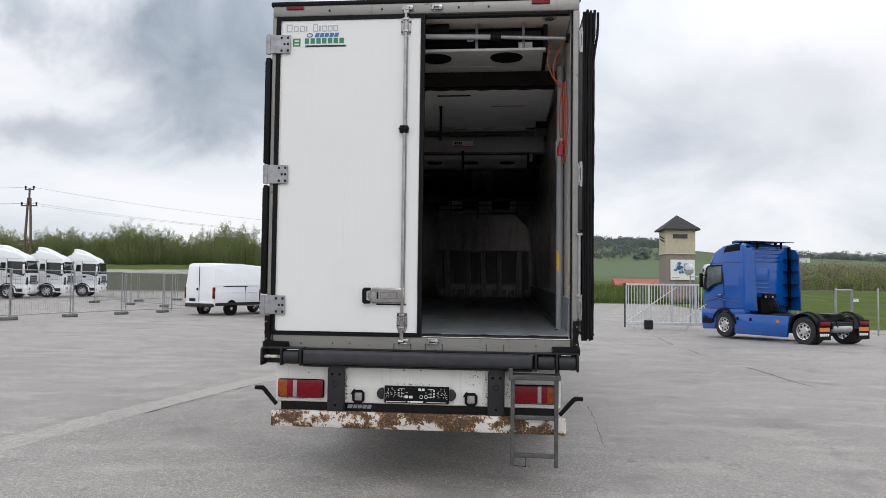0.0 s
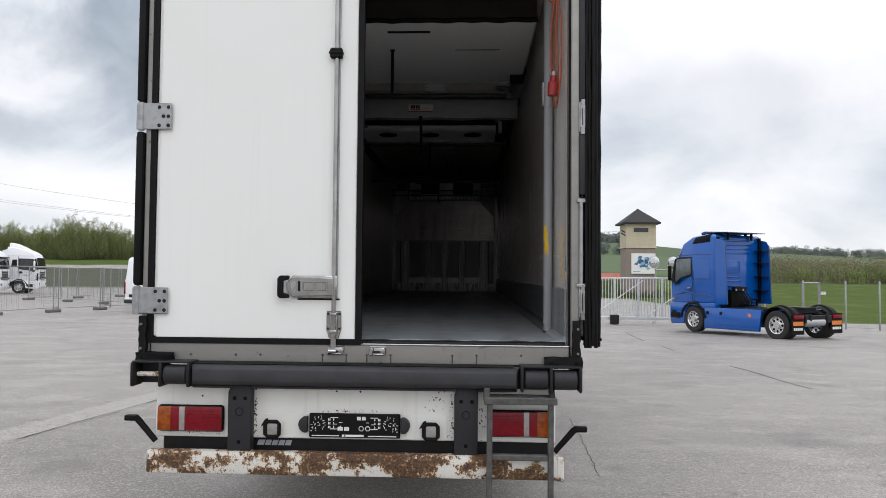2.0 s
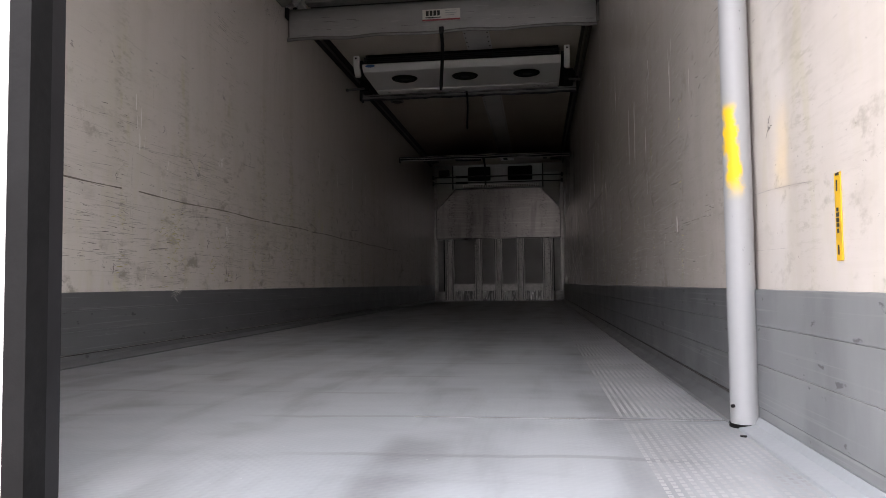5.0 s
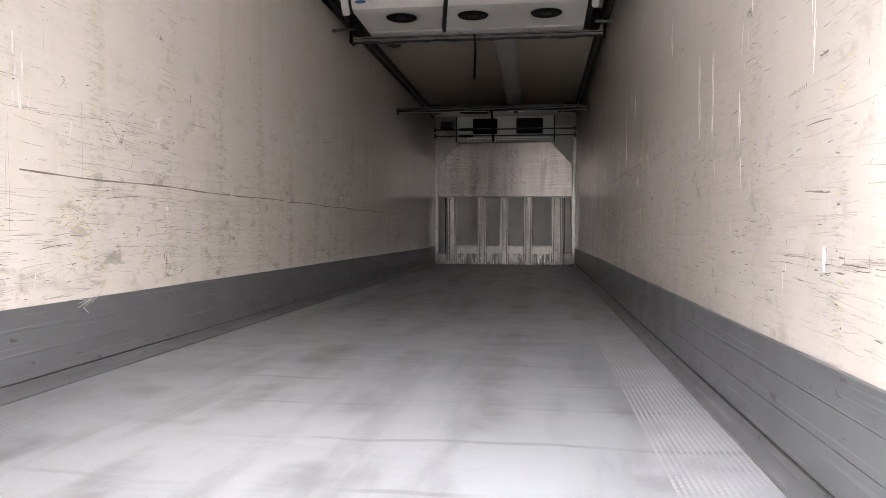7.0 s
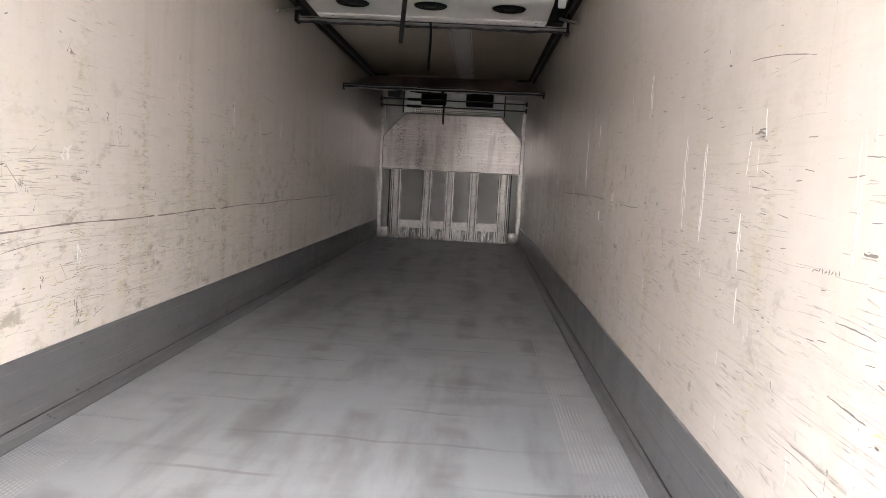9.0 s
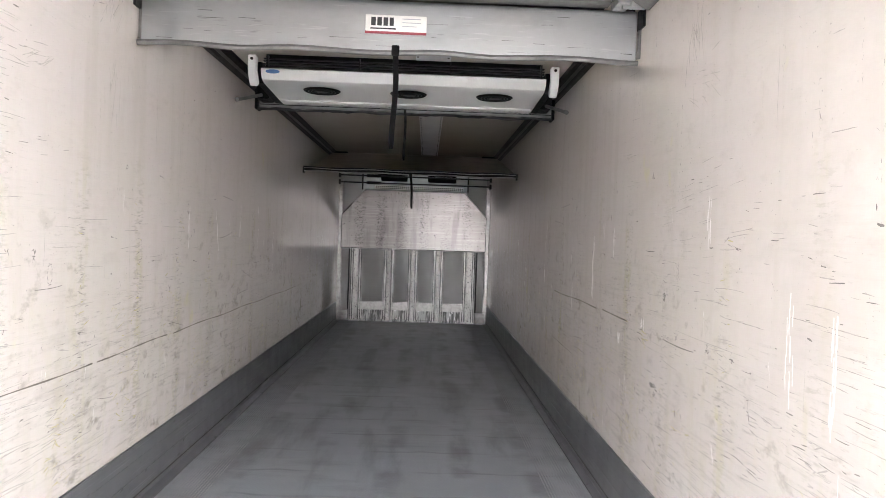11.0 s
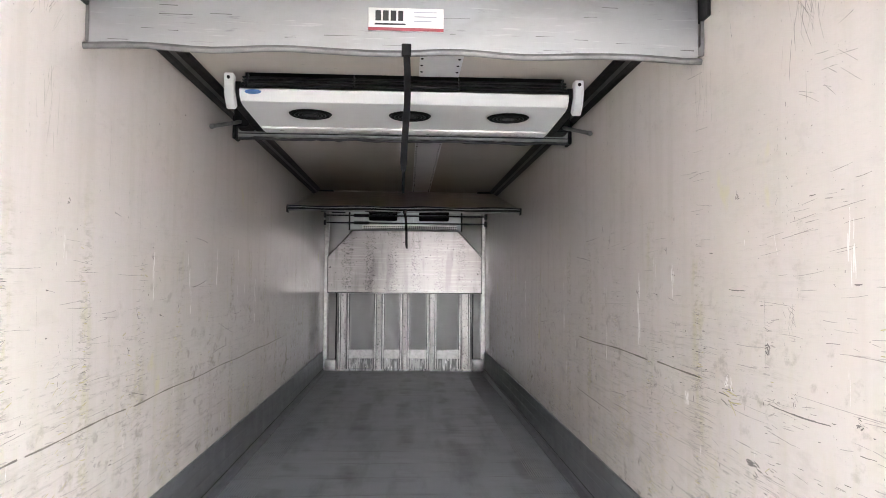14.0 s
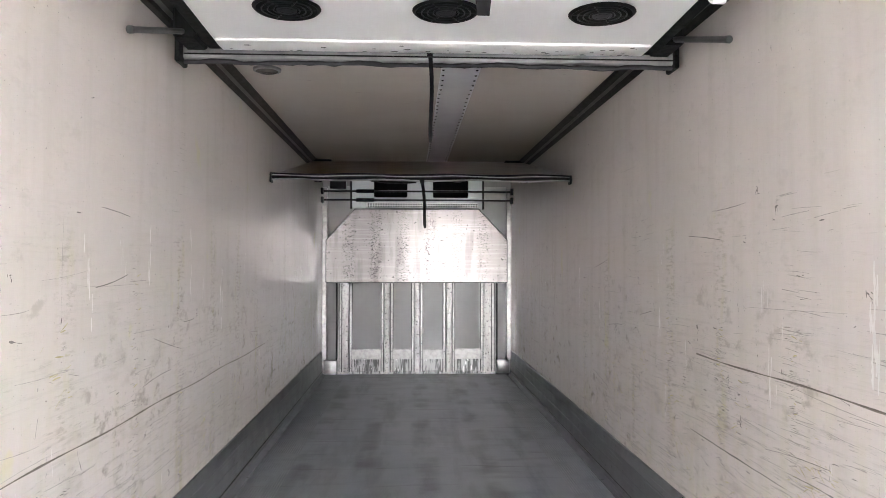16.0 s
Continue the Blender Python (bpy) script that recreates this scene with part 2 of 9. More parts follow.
# ceiling lining: the same laminate, hardly touched
k = Mat("ceiling_lining", (0.74, 0.675, 0.60), 0.17)
k.blend(k.ramp(k.noise(1.5, detail=4), 0.4, 0.75, 0, 0.5), (0.64, 0.57, 0.49))
k.blend(k.math("MULTIPLY", k.ramp(k.noise(1.0, k.map((10, 45, 1)), detail=4), 0.70, 0.74), 0.5), (0.30, 0.27, 0.22))
k.bump(k.noise(1.0, k.map((2.2, 1.5, 1)), detail=2), 0.10, 0.006)
CEILING = k.m

# floor: pale checked aluminium, fine ribs across, grimy where wheels run
k = Mat("floor_metal", (0.335, 0.360, 0.386), 0.45, 0.12)
k.blend(k.ramp(k.noise(0.9, k.map((1.0, 0.5, 1)), detail=5), 0.38, 0.70, 0, 0.6), (0.246, 0.272, 0.296))
k.blend(k.math("MULTIPLY", k.ramp(k.noise(1.0, k.map((5.0, 0.9, 1), (3, 1, 0)), detail=5), 0.47, 0.68), 0.58), (0.145, 0.152, 0.16))
k.blend(k.math("MULTIPLY", k.ramp(k.noise(1.0, k.map((1.2, 4.6, 1), (7, 2, 0)), detail=6, rough=0.6), 0.54, 0.72), 0.34), (0.13, 0.137, 0.145))
k.blend(k.math("MULTIPLY", k.ramp(k.noise(1.0, k.map((2.0, 0.6, 1), (3, 8, 0)), detail=6), 0.50, 0.70), 0.35), (0.335, 0.36, 0.385))
k.blend(k.math("MULTIPLY", k.ramp(k.noise(1.0, k.map((0.8, 0.35, 1), (1, 5, 0)), detail=3), 0.50, 0.64), k.ramp(k.noise(1.0, k.map((1.5, 26, 1), (2, 2, 0)), detail=4), 0.56, 0.66, 0.0, 0.10)), (0.12, 0.125, 0.13))
# grime in the cross joints of the planks and along the wheel tracks
wander = k.math("MULTIPLY", k.noise(1.3, k.map((1, 0.6, 1), (4, 4, 0)), detail=3), 3.2)
cross = k.ramp(k.math("SINE", k.math("ADD", k.math("MULTIPLY", k.axis(1), 15.7), wander)), 0.965, 0.998)
patchy = k.ramp(k.noise(1.0, k.map((1.6, 1.1, 1), (9, 3, 0)), detail=3), 0.44, 0.62)
k.blend(k.math("MULTIPLY", k.math("MULTIPLY", cross, patchy), 0.40), (0.105, 0.10, 0.096))
track = k.ramp(k.math("SINE", k.math("ADD", k.math("MULTIPLY", k.axis(0), 14.5), k.math("MULTIPLY", wander, 0.7))), 0.1, 1.0)
blot = k.ramp(k.noise(1.0, k.map((1.5, 2.2, 1), (6, 8, 0)), detail=4), 0.46, 0.66)
k.blend(k.math("MULTIPLY", k.math("MULTIPLY", track, blot), 0.62), (0.12, 0.12, 0.125))
k.blend(k.ramp(k.noise(90.0, detail=3), 0.745, 0.755, 0, 0.5), (0.62, 0.62, 0.60))
k.rough(k.noise(1.0, k.map((3, 5, 1)), detail=6), 0.24, 0.46)
ribs = k.wave(26.0, "DIAGONAL", k.map((1, 1, 0)))
ribs2 = k.wave(26.0, "DIAGONAL", k.map((-1, 1, 0)))
k.bump(k.math("MULTIPLY", ribs, ribs2), 0.09, 0.002).bump(k.noise(2.5), 0.10, 0.01)
FLOOR = k.m

# kick plate: grey extruded aluminium, scuffed lengthwise
k = Mat("kick_metal", (0.168, 0.175, 0.182), 0.33, 0.2)
k.blend(k.ramp(k.noise(2.0, k.map((1, 1, 3)), detail=5), 0.4, 0.7, 0, 0.6), (0.14, 0.142, 0.148))
# paler by the doors: daylight sheen put into the colour, in blotches
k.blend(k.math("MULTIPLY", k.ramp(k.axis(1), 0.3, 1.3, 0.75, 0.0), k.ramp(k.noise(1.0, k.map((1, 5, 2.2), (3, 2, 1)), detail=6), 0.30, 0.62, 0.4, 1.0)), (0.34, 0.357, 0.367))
k.blend(k.math("MULTIPLY", k.ramp(k.noise(1.0, k.map((1, 1.2, 120)), detail=4), 0.60, 0.66), 0.30), (0.36, 0.365, 0.37))
k.blend(k.math("MULTIPLY", k.ramp(k.noise(1.0, k.map((1, 7, 9), (4, 1, 1)), detail=7, rough=0.75), 0.66, 0.72), 0.40), (0.46, 0.46, 0.45))
k.blend(k.math("MULTIPLY", k.ramp(k.noise(1.0, k.map((1, 12, 30), (2, 3, 1)), detail=5), 0.66, 0.70), 0.7), (0.05, 0.05, 0.055))
k.rough(k.noise(7.0, detail=6), 0.25, 0.44).bump(k.noise(1.0, k.map((1, 4, 200))), 0.08, 0.002)
KICK = k.m

# mill-finish aluminium of the front wall, brushed across, pitted in upright bands
k = Mat("bright_aluminium", (0.215, 0.199, 0.191), 0.34, 1.0)
k.blend(k.ramp(k.noise(1.0, k.map((1.4, 1, 0.8)), detail=3), 0.38, 0.66, 0, 0.55), (0.185, 0.17, 0.163))
k.blend(k.math("MULTIPLY", k.ramp(k.noise(1.0, k.map((1.6, 1, 70)), detail=5), 0.50, 0.70), 0.30), (0.36, 0.342, 0.332))
k.blend(k.math("MULTIPLY", k.ramp(k.noise(1.0, k.map((9, 1, 1.2), (2, 0, 7)), detail=5), 0.48, 0.66), 0.5), (0.11, 0.10, 0.097))
bands = k.ramp(k.wave(2.0, "X", k.map((0.45, 1, 1), (0.32, 0, 0)), 0.0), 0.35, 0.85)
bands = k.math("MULTIPLY", bands, k.ramp(k.noise(1.0, k.map((2.1, 1, 1.3), (4, 0, 1)), detail=3), 0.36, 0.58, 0.45, 1.0))
grit = k.ramp(k.noise(1.0, k.map((40, 1, 84)), detail=6, rough=0.78), 0.53, 0.60)
k.blend(k.math("MULTIPLY", k.math("MULTIPLY", grit, bands), 1.0), (0.022, 0.02, 0.019))
k.blend(k.math("MULTIPLY", k.ramp(k.noise(1.0, k.map((24, 1, 27), (3, 0, 5)), detail=5, rough=0.6), 0.655, 0.67), 0.9), (0.045, 0.042, 0.04))
k.rough(k.noise(1.0, k.map((3, 1, 18)), detail=6), 0.30, 0.40).bump(k.noise(1.0, k.map((2, 1, 1.5)), detail=2), 0.05, 0.008)
k.b.inputs["Anisotropic"].default_value, k.b.inputs["Anisotropic Rotation"].default_value = 0.78, 0.25  # brushed crosswise
BRIGHT = k.m
k = Mat("rib_aluminium", (0.255, 0.243, 0.235), 0.42, 0.7)
k.blend(k.ramp(k.noise(1.0, k.map((6, 1, 2.5)), detail=5), 0.42, 0.66, 0, 0.7), (0.15, 0.143, 0.138))
k.blend(k.ramp(k.noise(1.0, k.map((30, 1, 60), (2, 0, 3)), detail=6, rough=0.72), 0.56, 0.61, 0, 0.85), (0.03, 0.028, 0.027))
k.blend(k.ramp(k.noise(1.0, k.map((60, 1, 5), (7, 0, 1)), detail=4), 0.60, 0.68, 0, 0.5), (0.40, 0.39, 0.38))
k.rough(k.noise(1.0, k.map((8, 1, 20)), detail=5), 0.32, 0.52)
RIBMETAL = k.m
FLANGE = plain("flange_aluminium", (0.28, 0.267, 0.257), 0.36, 0.75, 0.30, 20, 0.04)
k = Mat("front_lining", (0.22, 0.212, 0.203), 0.30, 0.0)
k.blend(k.ramp(k.noise(1.2, detail=4), 0.4, 0.7, 0, 0.6), (0.27, 0.262, 0.25))
k.blend(k.math("MULTIPLY", k.ramp(k.noise(4.0, k.map((1, 1, 1), (2, 0, 6)), detail=3), 0.70, 0.72), 0.5), (0.15, 0.145, 0.14))
k.rough(k.noise(3.0), 0.29, 0.42)
FRONTGREY = k.m
k = Mat("stained_panel", (0.22, 0.215, 0.21), 0.35, 0.5)
k.blend(k.ramp(k.noise(1.0, k.map((24, 1, 4)), detail=5, rough=0.65), 0.44, 0.58), (0.05, 0.049, 0.047))
k.blend(k.math("MULTIPLY", k.ramp(k.noise(1.0, k.map((30, 1, 9), (4, 0, 2)), detail=4), 0.60, 0.66), 0.9), (0.45, 0.44, 0.43))
k.rough(k.noise(4.0), 0.29, 0.40)
STAINED = k.m

k = Mat("grey_aluminium", (0.46, 0.47, 0.475), 0.40, 0.75)
k.blend(k.ramp(k.noise(4.0, k.map((1, 1, 2)), detail=6), 0.4, 0.75, 0, 0.35), (0.36, 0.365, 0.37))
k.blend(k.math("MULTIPLY", k.ramp(k.noise(1.0, k.map((5, 5, 90)), detail=3), 0.62, 0.70), 0.4), (0.64, 0.64, 0.64))
k.blend(k.math("MULTIPLY", k.ramp(k.noise(1.0, k.map((5, 5, 48), (2, 0, 4)), detail=6, rough=0.72), 0.60, 0.68), 0.32), (0.14, 0.138, 0.135))
k.blend(k.math("MULTIPLY", k.ramp(k.noise(1.0, k.map((2.2, 2, 5), (5, 1, 2)), detail=5), 0.50, 0.70), 0.35), (0.27, 0.265, 0.255))
k.rough(k.noise(9.0, detail=6), 0.30, 0.55)
ALU = k.m

# stainless sill: yellowish grey, brushed along, grimy
k = Mat("stainless", (0.285, 0.278, 0.260), 0.38, 0.7)
k.blend(k.ramp(k.noise(1.0, k.map((2, 2, 9)), detail=5), 0.4, 0.7, 0, 0.6), (0.215, 0.21, 0.195))
k.blend(k.math("MULTIPLY", k.ramp(k.noise(1.0, k.map((22, 3, 2), (3, 0, 0)), detail=4), 0.6, 0.75), 0.65), (0.11, 0.10, 0.085))
k.blend(k.math("MULTIPLY", k.ramp(k.noise(1.0, k.map((9, 3, 12), (1, 0, 6)), detail=6, rough=0.7), 0.62, 0.67), 0.6), (0.06, 0.055, 0.05))
k.rough(k.noise(1.0, k.map((2, 2, 60)), detail=4), 0.30, 0.52)
STEEL = k.m

CHROME = plain("polished_steel", (0.40, 0.395, 0.385), 0.16, 1.0, 0.30, 9, 0.012)
ZINC = plain("galvanised", (0.37, 0.375, 0.38), 0.40, 0.75, 0.30, 22)
WORNALU = plain("worn_seal_alloy", (0.36, 0.35, 0.345), 0.5, 0.3, 0.35, 12, 0.06)
TRACK = plain("track_brown", (0.032, 0.027, 0.024), 0.55, 0, 0.3, 8, 0.02, 0.22)
DARKSTEEL = plain("dark_steel", (0.018, 0.018, 0.019), 0.5, 0.2, 0.3, 12, 0.05, 0.3)
BLACK = plain("black_rubber", (0.006, 0.006, 0.0065), 0.6, 0, 0.35, 10, 0.12, 0.16)
GREYRUBBER = plain("grey_black_plastic", (0.026, 0.026, 0.0285), 0.5, 0, 0.25, 8, 0.10, 0.28)
BUFFER = plain("worn_buffer_rubber", (0.036, 0.036, 0.040), 0.5, 0, 0.3, 8, 0.10, 0.35)
GASKET = plain("dark_gasket", (0.013, 0.013, 0.0145), 0.45, 0, 0.25, 6, 0.05, 0.25)
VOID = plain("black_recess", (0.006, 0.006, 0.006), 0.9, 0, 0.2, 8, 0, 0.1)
WHITE = plain("white_enamel", (0.80, 0.795, 0.785), 0.26, 0, 0.03, 0.6, 0)
SEALGREY = plain("pale_seal", (0.36, 0.355, 0.35), 0.4, 0.1, 0.12, 5, 0.02)
DULLWHITE = plain("dull_white_cover", (0.40, 0.39, 0.375), 0.4, 0, 0.12, 3, 0.02)
LADDERGREY = plain("grimy_ladder_alloy", (0.105, 0.102, 0.098), 0.55, 0.3, 0.45, 22)
LADDERALU = plain("dirty_aluminium", (0.19, 0.187, 0.182), 0.5, 0.4, 0.3, 14)
STRIPALU = plain("riveted_plate", (0.74, 0.735, 0.735), 0.38, 0.1, 0.12, 3)
STRAP = plain("strap_webbing", (0.007, 0.007, 0.0075), 0.8, 0, 0.3, 60, 0.2, 0.12)
ORANGE = plain("orange_cable", (0.38, 0.075, 0.025), 0.45, 0, 0.25, 30)
RED = plain("red_plastic", (0.34, 0.02, 0.02), 0.35, 0, 0.2, 20)
YELLOW = plain("yellow_sticker", (0.78, 0.47, 0.03), 0.45, 0, 0.15, 30)
INK = plain("printed_ink", (0.03, 0.03, 0.032), 0.55, 0, 0.1, 30, 0)
PAPER = plain("white_sticker", (0.80, 0.79, 0.76), 0.4, 0, 0.08, 20, 0)
MAROON = plain("maroon_print", (0.33, 0.06, 0.07), 0.5, 0, 0.15, 30, 0)
GREEN = plain("green_decal", (0.02, 0.24, 0.11), 0.4, 0, 0.1, 20, 0)
BLUEINK = plain("blue_decal", (0.06, 0.16, 0.42), 0.4, 0, 0.1, 20, 0)
GREYINK = plain("grey_outline_decal", (0.42, 0.44, 0.48), 0.4, 0, 0.1, 20, 0)
TYRE = plain("tyre_rubber", (0.016, 0.016, 0.017), 0.7, 0, 0.3, 18, 0.2)
RIM = plain("wheel_rim", (0.72, 0.72, 0.73), 0.13, 0.9, 0.10, 4)
MIRROR = plain("mirror_face", (0.55, 0.57, 0.58), 0.05, 1.0, 0.02, 3, 0)

# door skin: white paint, rain streaks and grime
k = Mat("door_white", (0.775, 0.775, 0.755), 0.33)
k.blend(k.ramp(k.noise(1.2, detail=4), 0.4, 0.75, 0, 0.5), (0.735, 0.74, 0.71))
k.blend(k.math("MULTIPLY", k.ramp(k.noise(1.0, k.map((26, 1, 0.7)), detail=4), 0.52, 0.75), 0.14), (0.66, 0.67, 0.65))
k.blend(k.math("MULTIPLY", k.ramp(k.noise(1.0, k.map((60, 1, 60)), detail=3), 0.72, 0.78), 0.5), (0.45, 0.44, 0.40))
k.rough(k.noise(5.0, detail=5), 0.30, 0.48).bump(k.noise(1.0, k.map((5, 1, 3))), 0.05, 0.004)
DOORWHITE = k.m

# white chassis paint that has chipped and rusted
k = Mat("rusty_white", (0.66, 0.64, 0.60), 0.45)
r1 = k.noise(1.0, k.map((46, 60, 34)), detail=10, rough=0.74)
r2 = k.noise(1.0, k.map((4.5, 3, 7), (4.7, 0, 0)), detail=5)
rust = k.math("ADD", r1, k.math("MULTIPLY", k.math("SUBTRACT", r2, 0.505), 1.7))
k.blend(k.math("MULTIPLY", k.ramp(r2, 0.40, 0.60), 0.5), (0.55, 0.42, 0.26))
k.blend(k.ramp(rust, 0.46, 0.50, 0, 0.95), (0.29, 0.155, 0.05))
k.blend(k.ramp(rust, 0.51, 0.57, 0, 0.95), (0.085, 0.043, 0.022))
k.blend(k.math("MULTIPLY", k.ramp(rust, 0.48, 0.52), k.ramp(k.noise(1.0, k.map((40, 40, 40), (3, 3, 1)), detail=6, rough=0.7), 0.52, 0.60, 0, 0.8)), (0.34, 0.19, 0.075))
k.blend(k.math("MULTIPLY", k.ramp(rust, 0.44, 0.50), k.ramp(k.noise(1.0, k.map((95, 60, 95), (2, 0, 3)), detail=6, rough=0.75), 0.50, 0.56, 0, 0.9)), (0.035, 0.021, 0.014))
k.blend(k.ramp(k.noise(1.0, k.map((170, 90, 170), (6, 0, 2)), detail=4, rough=0.7), 0.62, 0.65, 0, 0.85), (0.06, 0.035, 0.02))
k.rough(rust, 0.4, 0.9).bump(rust, 0.4, 0.006)
RUSTY = k.m

k = Mat("chassis_white", (0.76, 0.755, 0.72), 0.42)
k.blend(k.ramp(k.noise(2.2, detail=5), 0.4, 0.75, 0, 0.6), (0.64, 0.63, 0.585))
k.blend(k.math("MULTIPLY", k.ramp(k.noise(1.0, k.map((24, 4, 1.5)), detail=4), 0.55, 0.75), 0.35), (0.47, 0.44, 0.38))
k.blend(k.math("MULTIPLY", k.ramp(k.noise(1.0, k.map((30, 6, 30)), detail=6, rough=0.7), 0.70, 0.73), 0.85), (0.10, 0.06, 0.035))
k.rough(k.noise(8.0), 0.35, 0.6)
CHASSISWHITE = k.m

k = Mat("worn_pole", (0.35, 0.36, 0.37), 0.6, 0.1)
k.blend(k.ramp(k.noise(1.0, k.map((90, 90, 0.6)), detail=3), 0.40, 0.70, 0, 0.5), (0.34, 0.345, 0.36))
k.blend(k.math("MULTIPLY", k.ramp(k.noise(1.0, k.map((60, 60, 40)), detail=4), 0.70, 0.73), 0.6), (0.16, 0.16, 0.16))
# a streak of sprayed yellow on the side that faces the doors
across = k.math("ADD", k.math("MULTIPLY", k.math("SUBTRACT", k.axis(0), 1.191), 0.92), k.math("MULTIPLY", k.math("SUBTRACT", k.axis(1), 0.752), -0.40))
slant = k.math("MULTIPLY", k.math("SUBTRACT", 1.82, k.axis(2)), 0.06)
wander = k.math("MULTIPLY", k.math("SUBTRACT", k.noise(1.0, k.map((30, 30, 26)), detail=6, rough=0.65), 0.5), 0.050)
off = k.math("ABSOLUTE", k.math("ADD", k.math("SUBTRACT", k.math("ADD", across, 0.006), slant), wander))
streak = k.math("MULTIPLY", k.ramp(off, 0.009, 0.022, 1.0, 0.0), k.math("MULTIPLY", k.ramp(k.axis(2), 1.69, 1.75), k.ramp(k.axis(2), 1.90, 1.925, 1.0, 0.0)))
streak = k.math("MULTIPLY", streak, k.ramp(k.axis(1), 0.752, 0.756, 1.0, 0.0))
k.blend(streak, (0.83, 0.52, 0.015))
POLE = k.m

# yard: pale worn asphalt, a lighter filled trench, oil and damp stains; grass past its edges
TRENCH_X, TRENCH_SLOPE = 4.40, -0.165
k = Mat("yard_and_meadow", (0.262, 0.242, 0.224), 0.62)
k.blend(k.ramp(k.noise(0.25, detail=6), 0.38, 0.66, 0, 0.85), (0.198, 0.182, 0.169))
k.blend(k.math("MULTIPLY", k.ramp(k.noise(1.0, k.map((0.9, 1.7, 1)), detail=7), 0.46, 0.68), 0.45), (0.414, 0.390, 0.358))
k.blend(k.math("MULTIPLY", k.ramp(k.noise(1.0, k.map((1.3, 2.2, 1), (4, 7, 0)), detail=6), 0.54, 0.66), 0.40), (0.180, 0.168, 0.156))
k.blend(k.math("MULTIPLY", k.ramp(k.noise(48.0, detail=5, rough=0.72), 0.50, 0.59), 0.60), (0.500, 0.468, 0.430))
k.blend(k.math("MULTIPLY", k.ramp(k.noise(70.0, k.map((1, 1, 1), (5, 2, 0)), detail=5, rough=0.72), 0.50, 0.58), 0.60), (0.100, 0.094, 0.087))
k.blend(k.math("MULTIPLY", k.ramp(k.noise(0.9, k.map((1, 1, 1), (9, 4, 0)), detail=7), 0.56, 0.68), 0.5), (0.144, 0.134, 0.126))
k.blend(k.math("MULTIPLY", k.ramp(k.noise(5.0, k.map((1, 1, 1), (2, 8, 0)), detail=6, rough=0.65), 0.62, 0.68), 0.55), (0.114, 0.108, 0.102))
line_x = k.math("ADD", k.axis(0), k.math("ADD", TRENCH_X, k.math("MULTIPLY", k.axis(1), TRENCH_SLOPE)))
edge = k.math("ADD", k.math("ABSOLUTE", line_x), k.math("MULTIPLY", k.noise(6.0, detail=4), 0.18))
trench = k.math("MULTIPLY", k.ramp(edge, 0.29, 0.34, 1.0, 0.0), k.ramp(k.axis(1), 30.0, 40.0, 1.0, 0.0))
trench = k.math("MULTIPLY", trench, k.ramp(k.noise(26.0, detail=5, rough=0.7), 0.38, 0.58, 0.10, 0.52))
k.blend(trench, (0.44, 0.42, 0.38))
wav = k.math("MULTIPLY", k.math("SUBTRACT", k.noise(0.15, detail=4), 0.5), 5.0)
g_far = k.math("MULTIPLY", k.ramp(k.math("ADD", k.axis(1), wav), 68.0, 69.0), k.ramp(k.axis(0), -7.0, -6.0))
bank_y = k.math("ADD", k.axis(1), k.math("MULTIPLY", wav, 0.3))
g_bank = k.math("MULTIPLY", k.math("MULTIPLY", k.ramp(bank_y, 60.0, 63.0), k.ramp(bank_y, 74.6, 75.2, 1.0, 0.0)), k.ramp(k.axis(0), -6.0, -7.0))
k.blend(k.math("MULTIPLY", g_bank, 0.9), (0.075, 0.083, 0.058))
g_west = k.math("MULTIPLY", k.ramp(k.math("ADD", k.axis(1), wav), 76.5, 78.0), k.ramp(k.axis(0), -6.0, -7.0))
g_east = k.math("MULTIPLY", k.ramp(k.math("ADD", k.axis(1), k.math("MULTIPLY", wav, 0.15)), 32.0, 32.4), k.ramp(k.axis(0), 16.0, 16.5))
grass = k.math("MAXIMUM", g_far, k.math("MAXIMUM", g_west, g_east))
k.blend(grass, (0.078, 0.108, 0.033))
tuft = k.math("MULTIPLY", grass, k.ramp(k.noise(1.0, k.map((0.5, 0.15, 1)), detail=7), 0.45, 0.7))
k.blend(k.math("MULTIPLY", tuft, 0.6), (0.13, 0.152, 0.06))
# far fields turn greyer, the haze of distance being in their colour
far_y = k.ramp(k.axis(1), 220.0, 320.0)
k.blend(k.math("MULTIPLY", far_y, 0.85), (0.115, 0.145, 0.098))
field = k.voronoi(0.011, k.map((1, 0.8, 0)), "F1", 1)
tone = k.n.new("ShaderNodeSeparateColor")
k.l.new(field, tone.inputs[0])
k.blend(k.math("MULTIPLY", k.math("MULTIPLY", far_y, k.ramp(tone.outputs[0], 0.5, 0.6)), 0.7), (0.125, 0.16, 0.10))
k.blend(k.math("MULTIPLY", k.math("MULTIPLY", far_y, k.ramp(tone.outputs[1], 0.72, 0.76)), 0.6), (0.17, 0.175, 0.12))
k.l.new(k.ramp(k.math("MAXIMUM", grass, g_bank), 0.0, 1.0, 0.45, 0.0), k.b.inputs["Specular IOR Level"])
k.bump(k.noise(55.0, detail=5), 0.6, 0.008).bump(k.noise(6.0), 0.15, 0.02)
GROUND = k.m

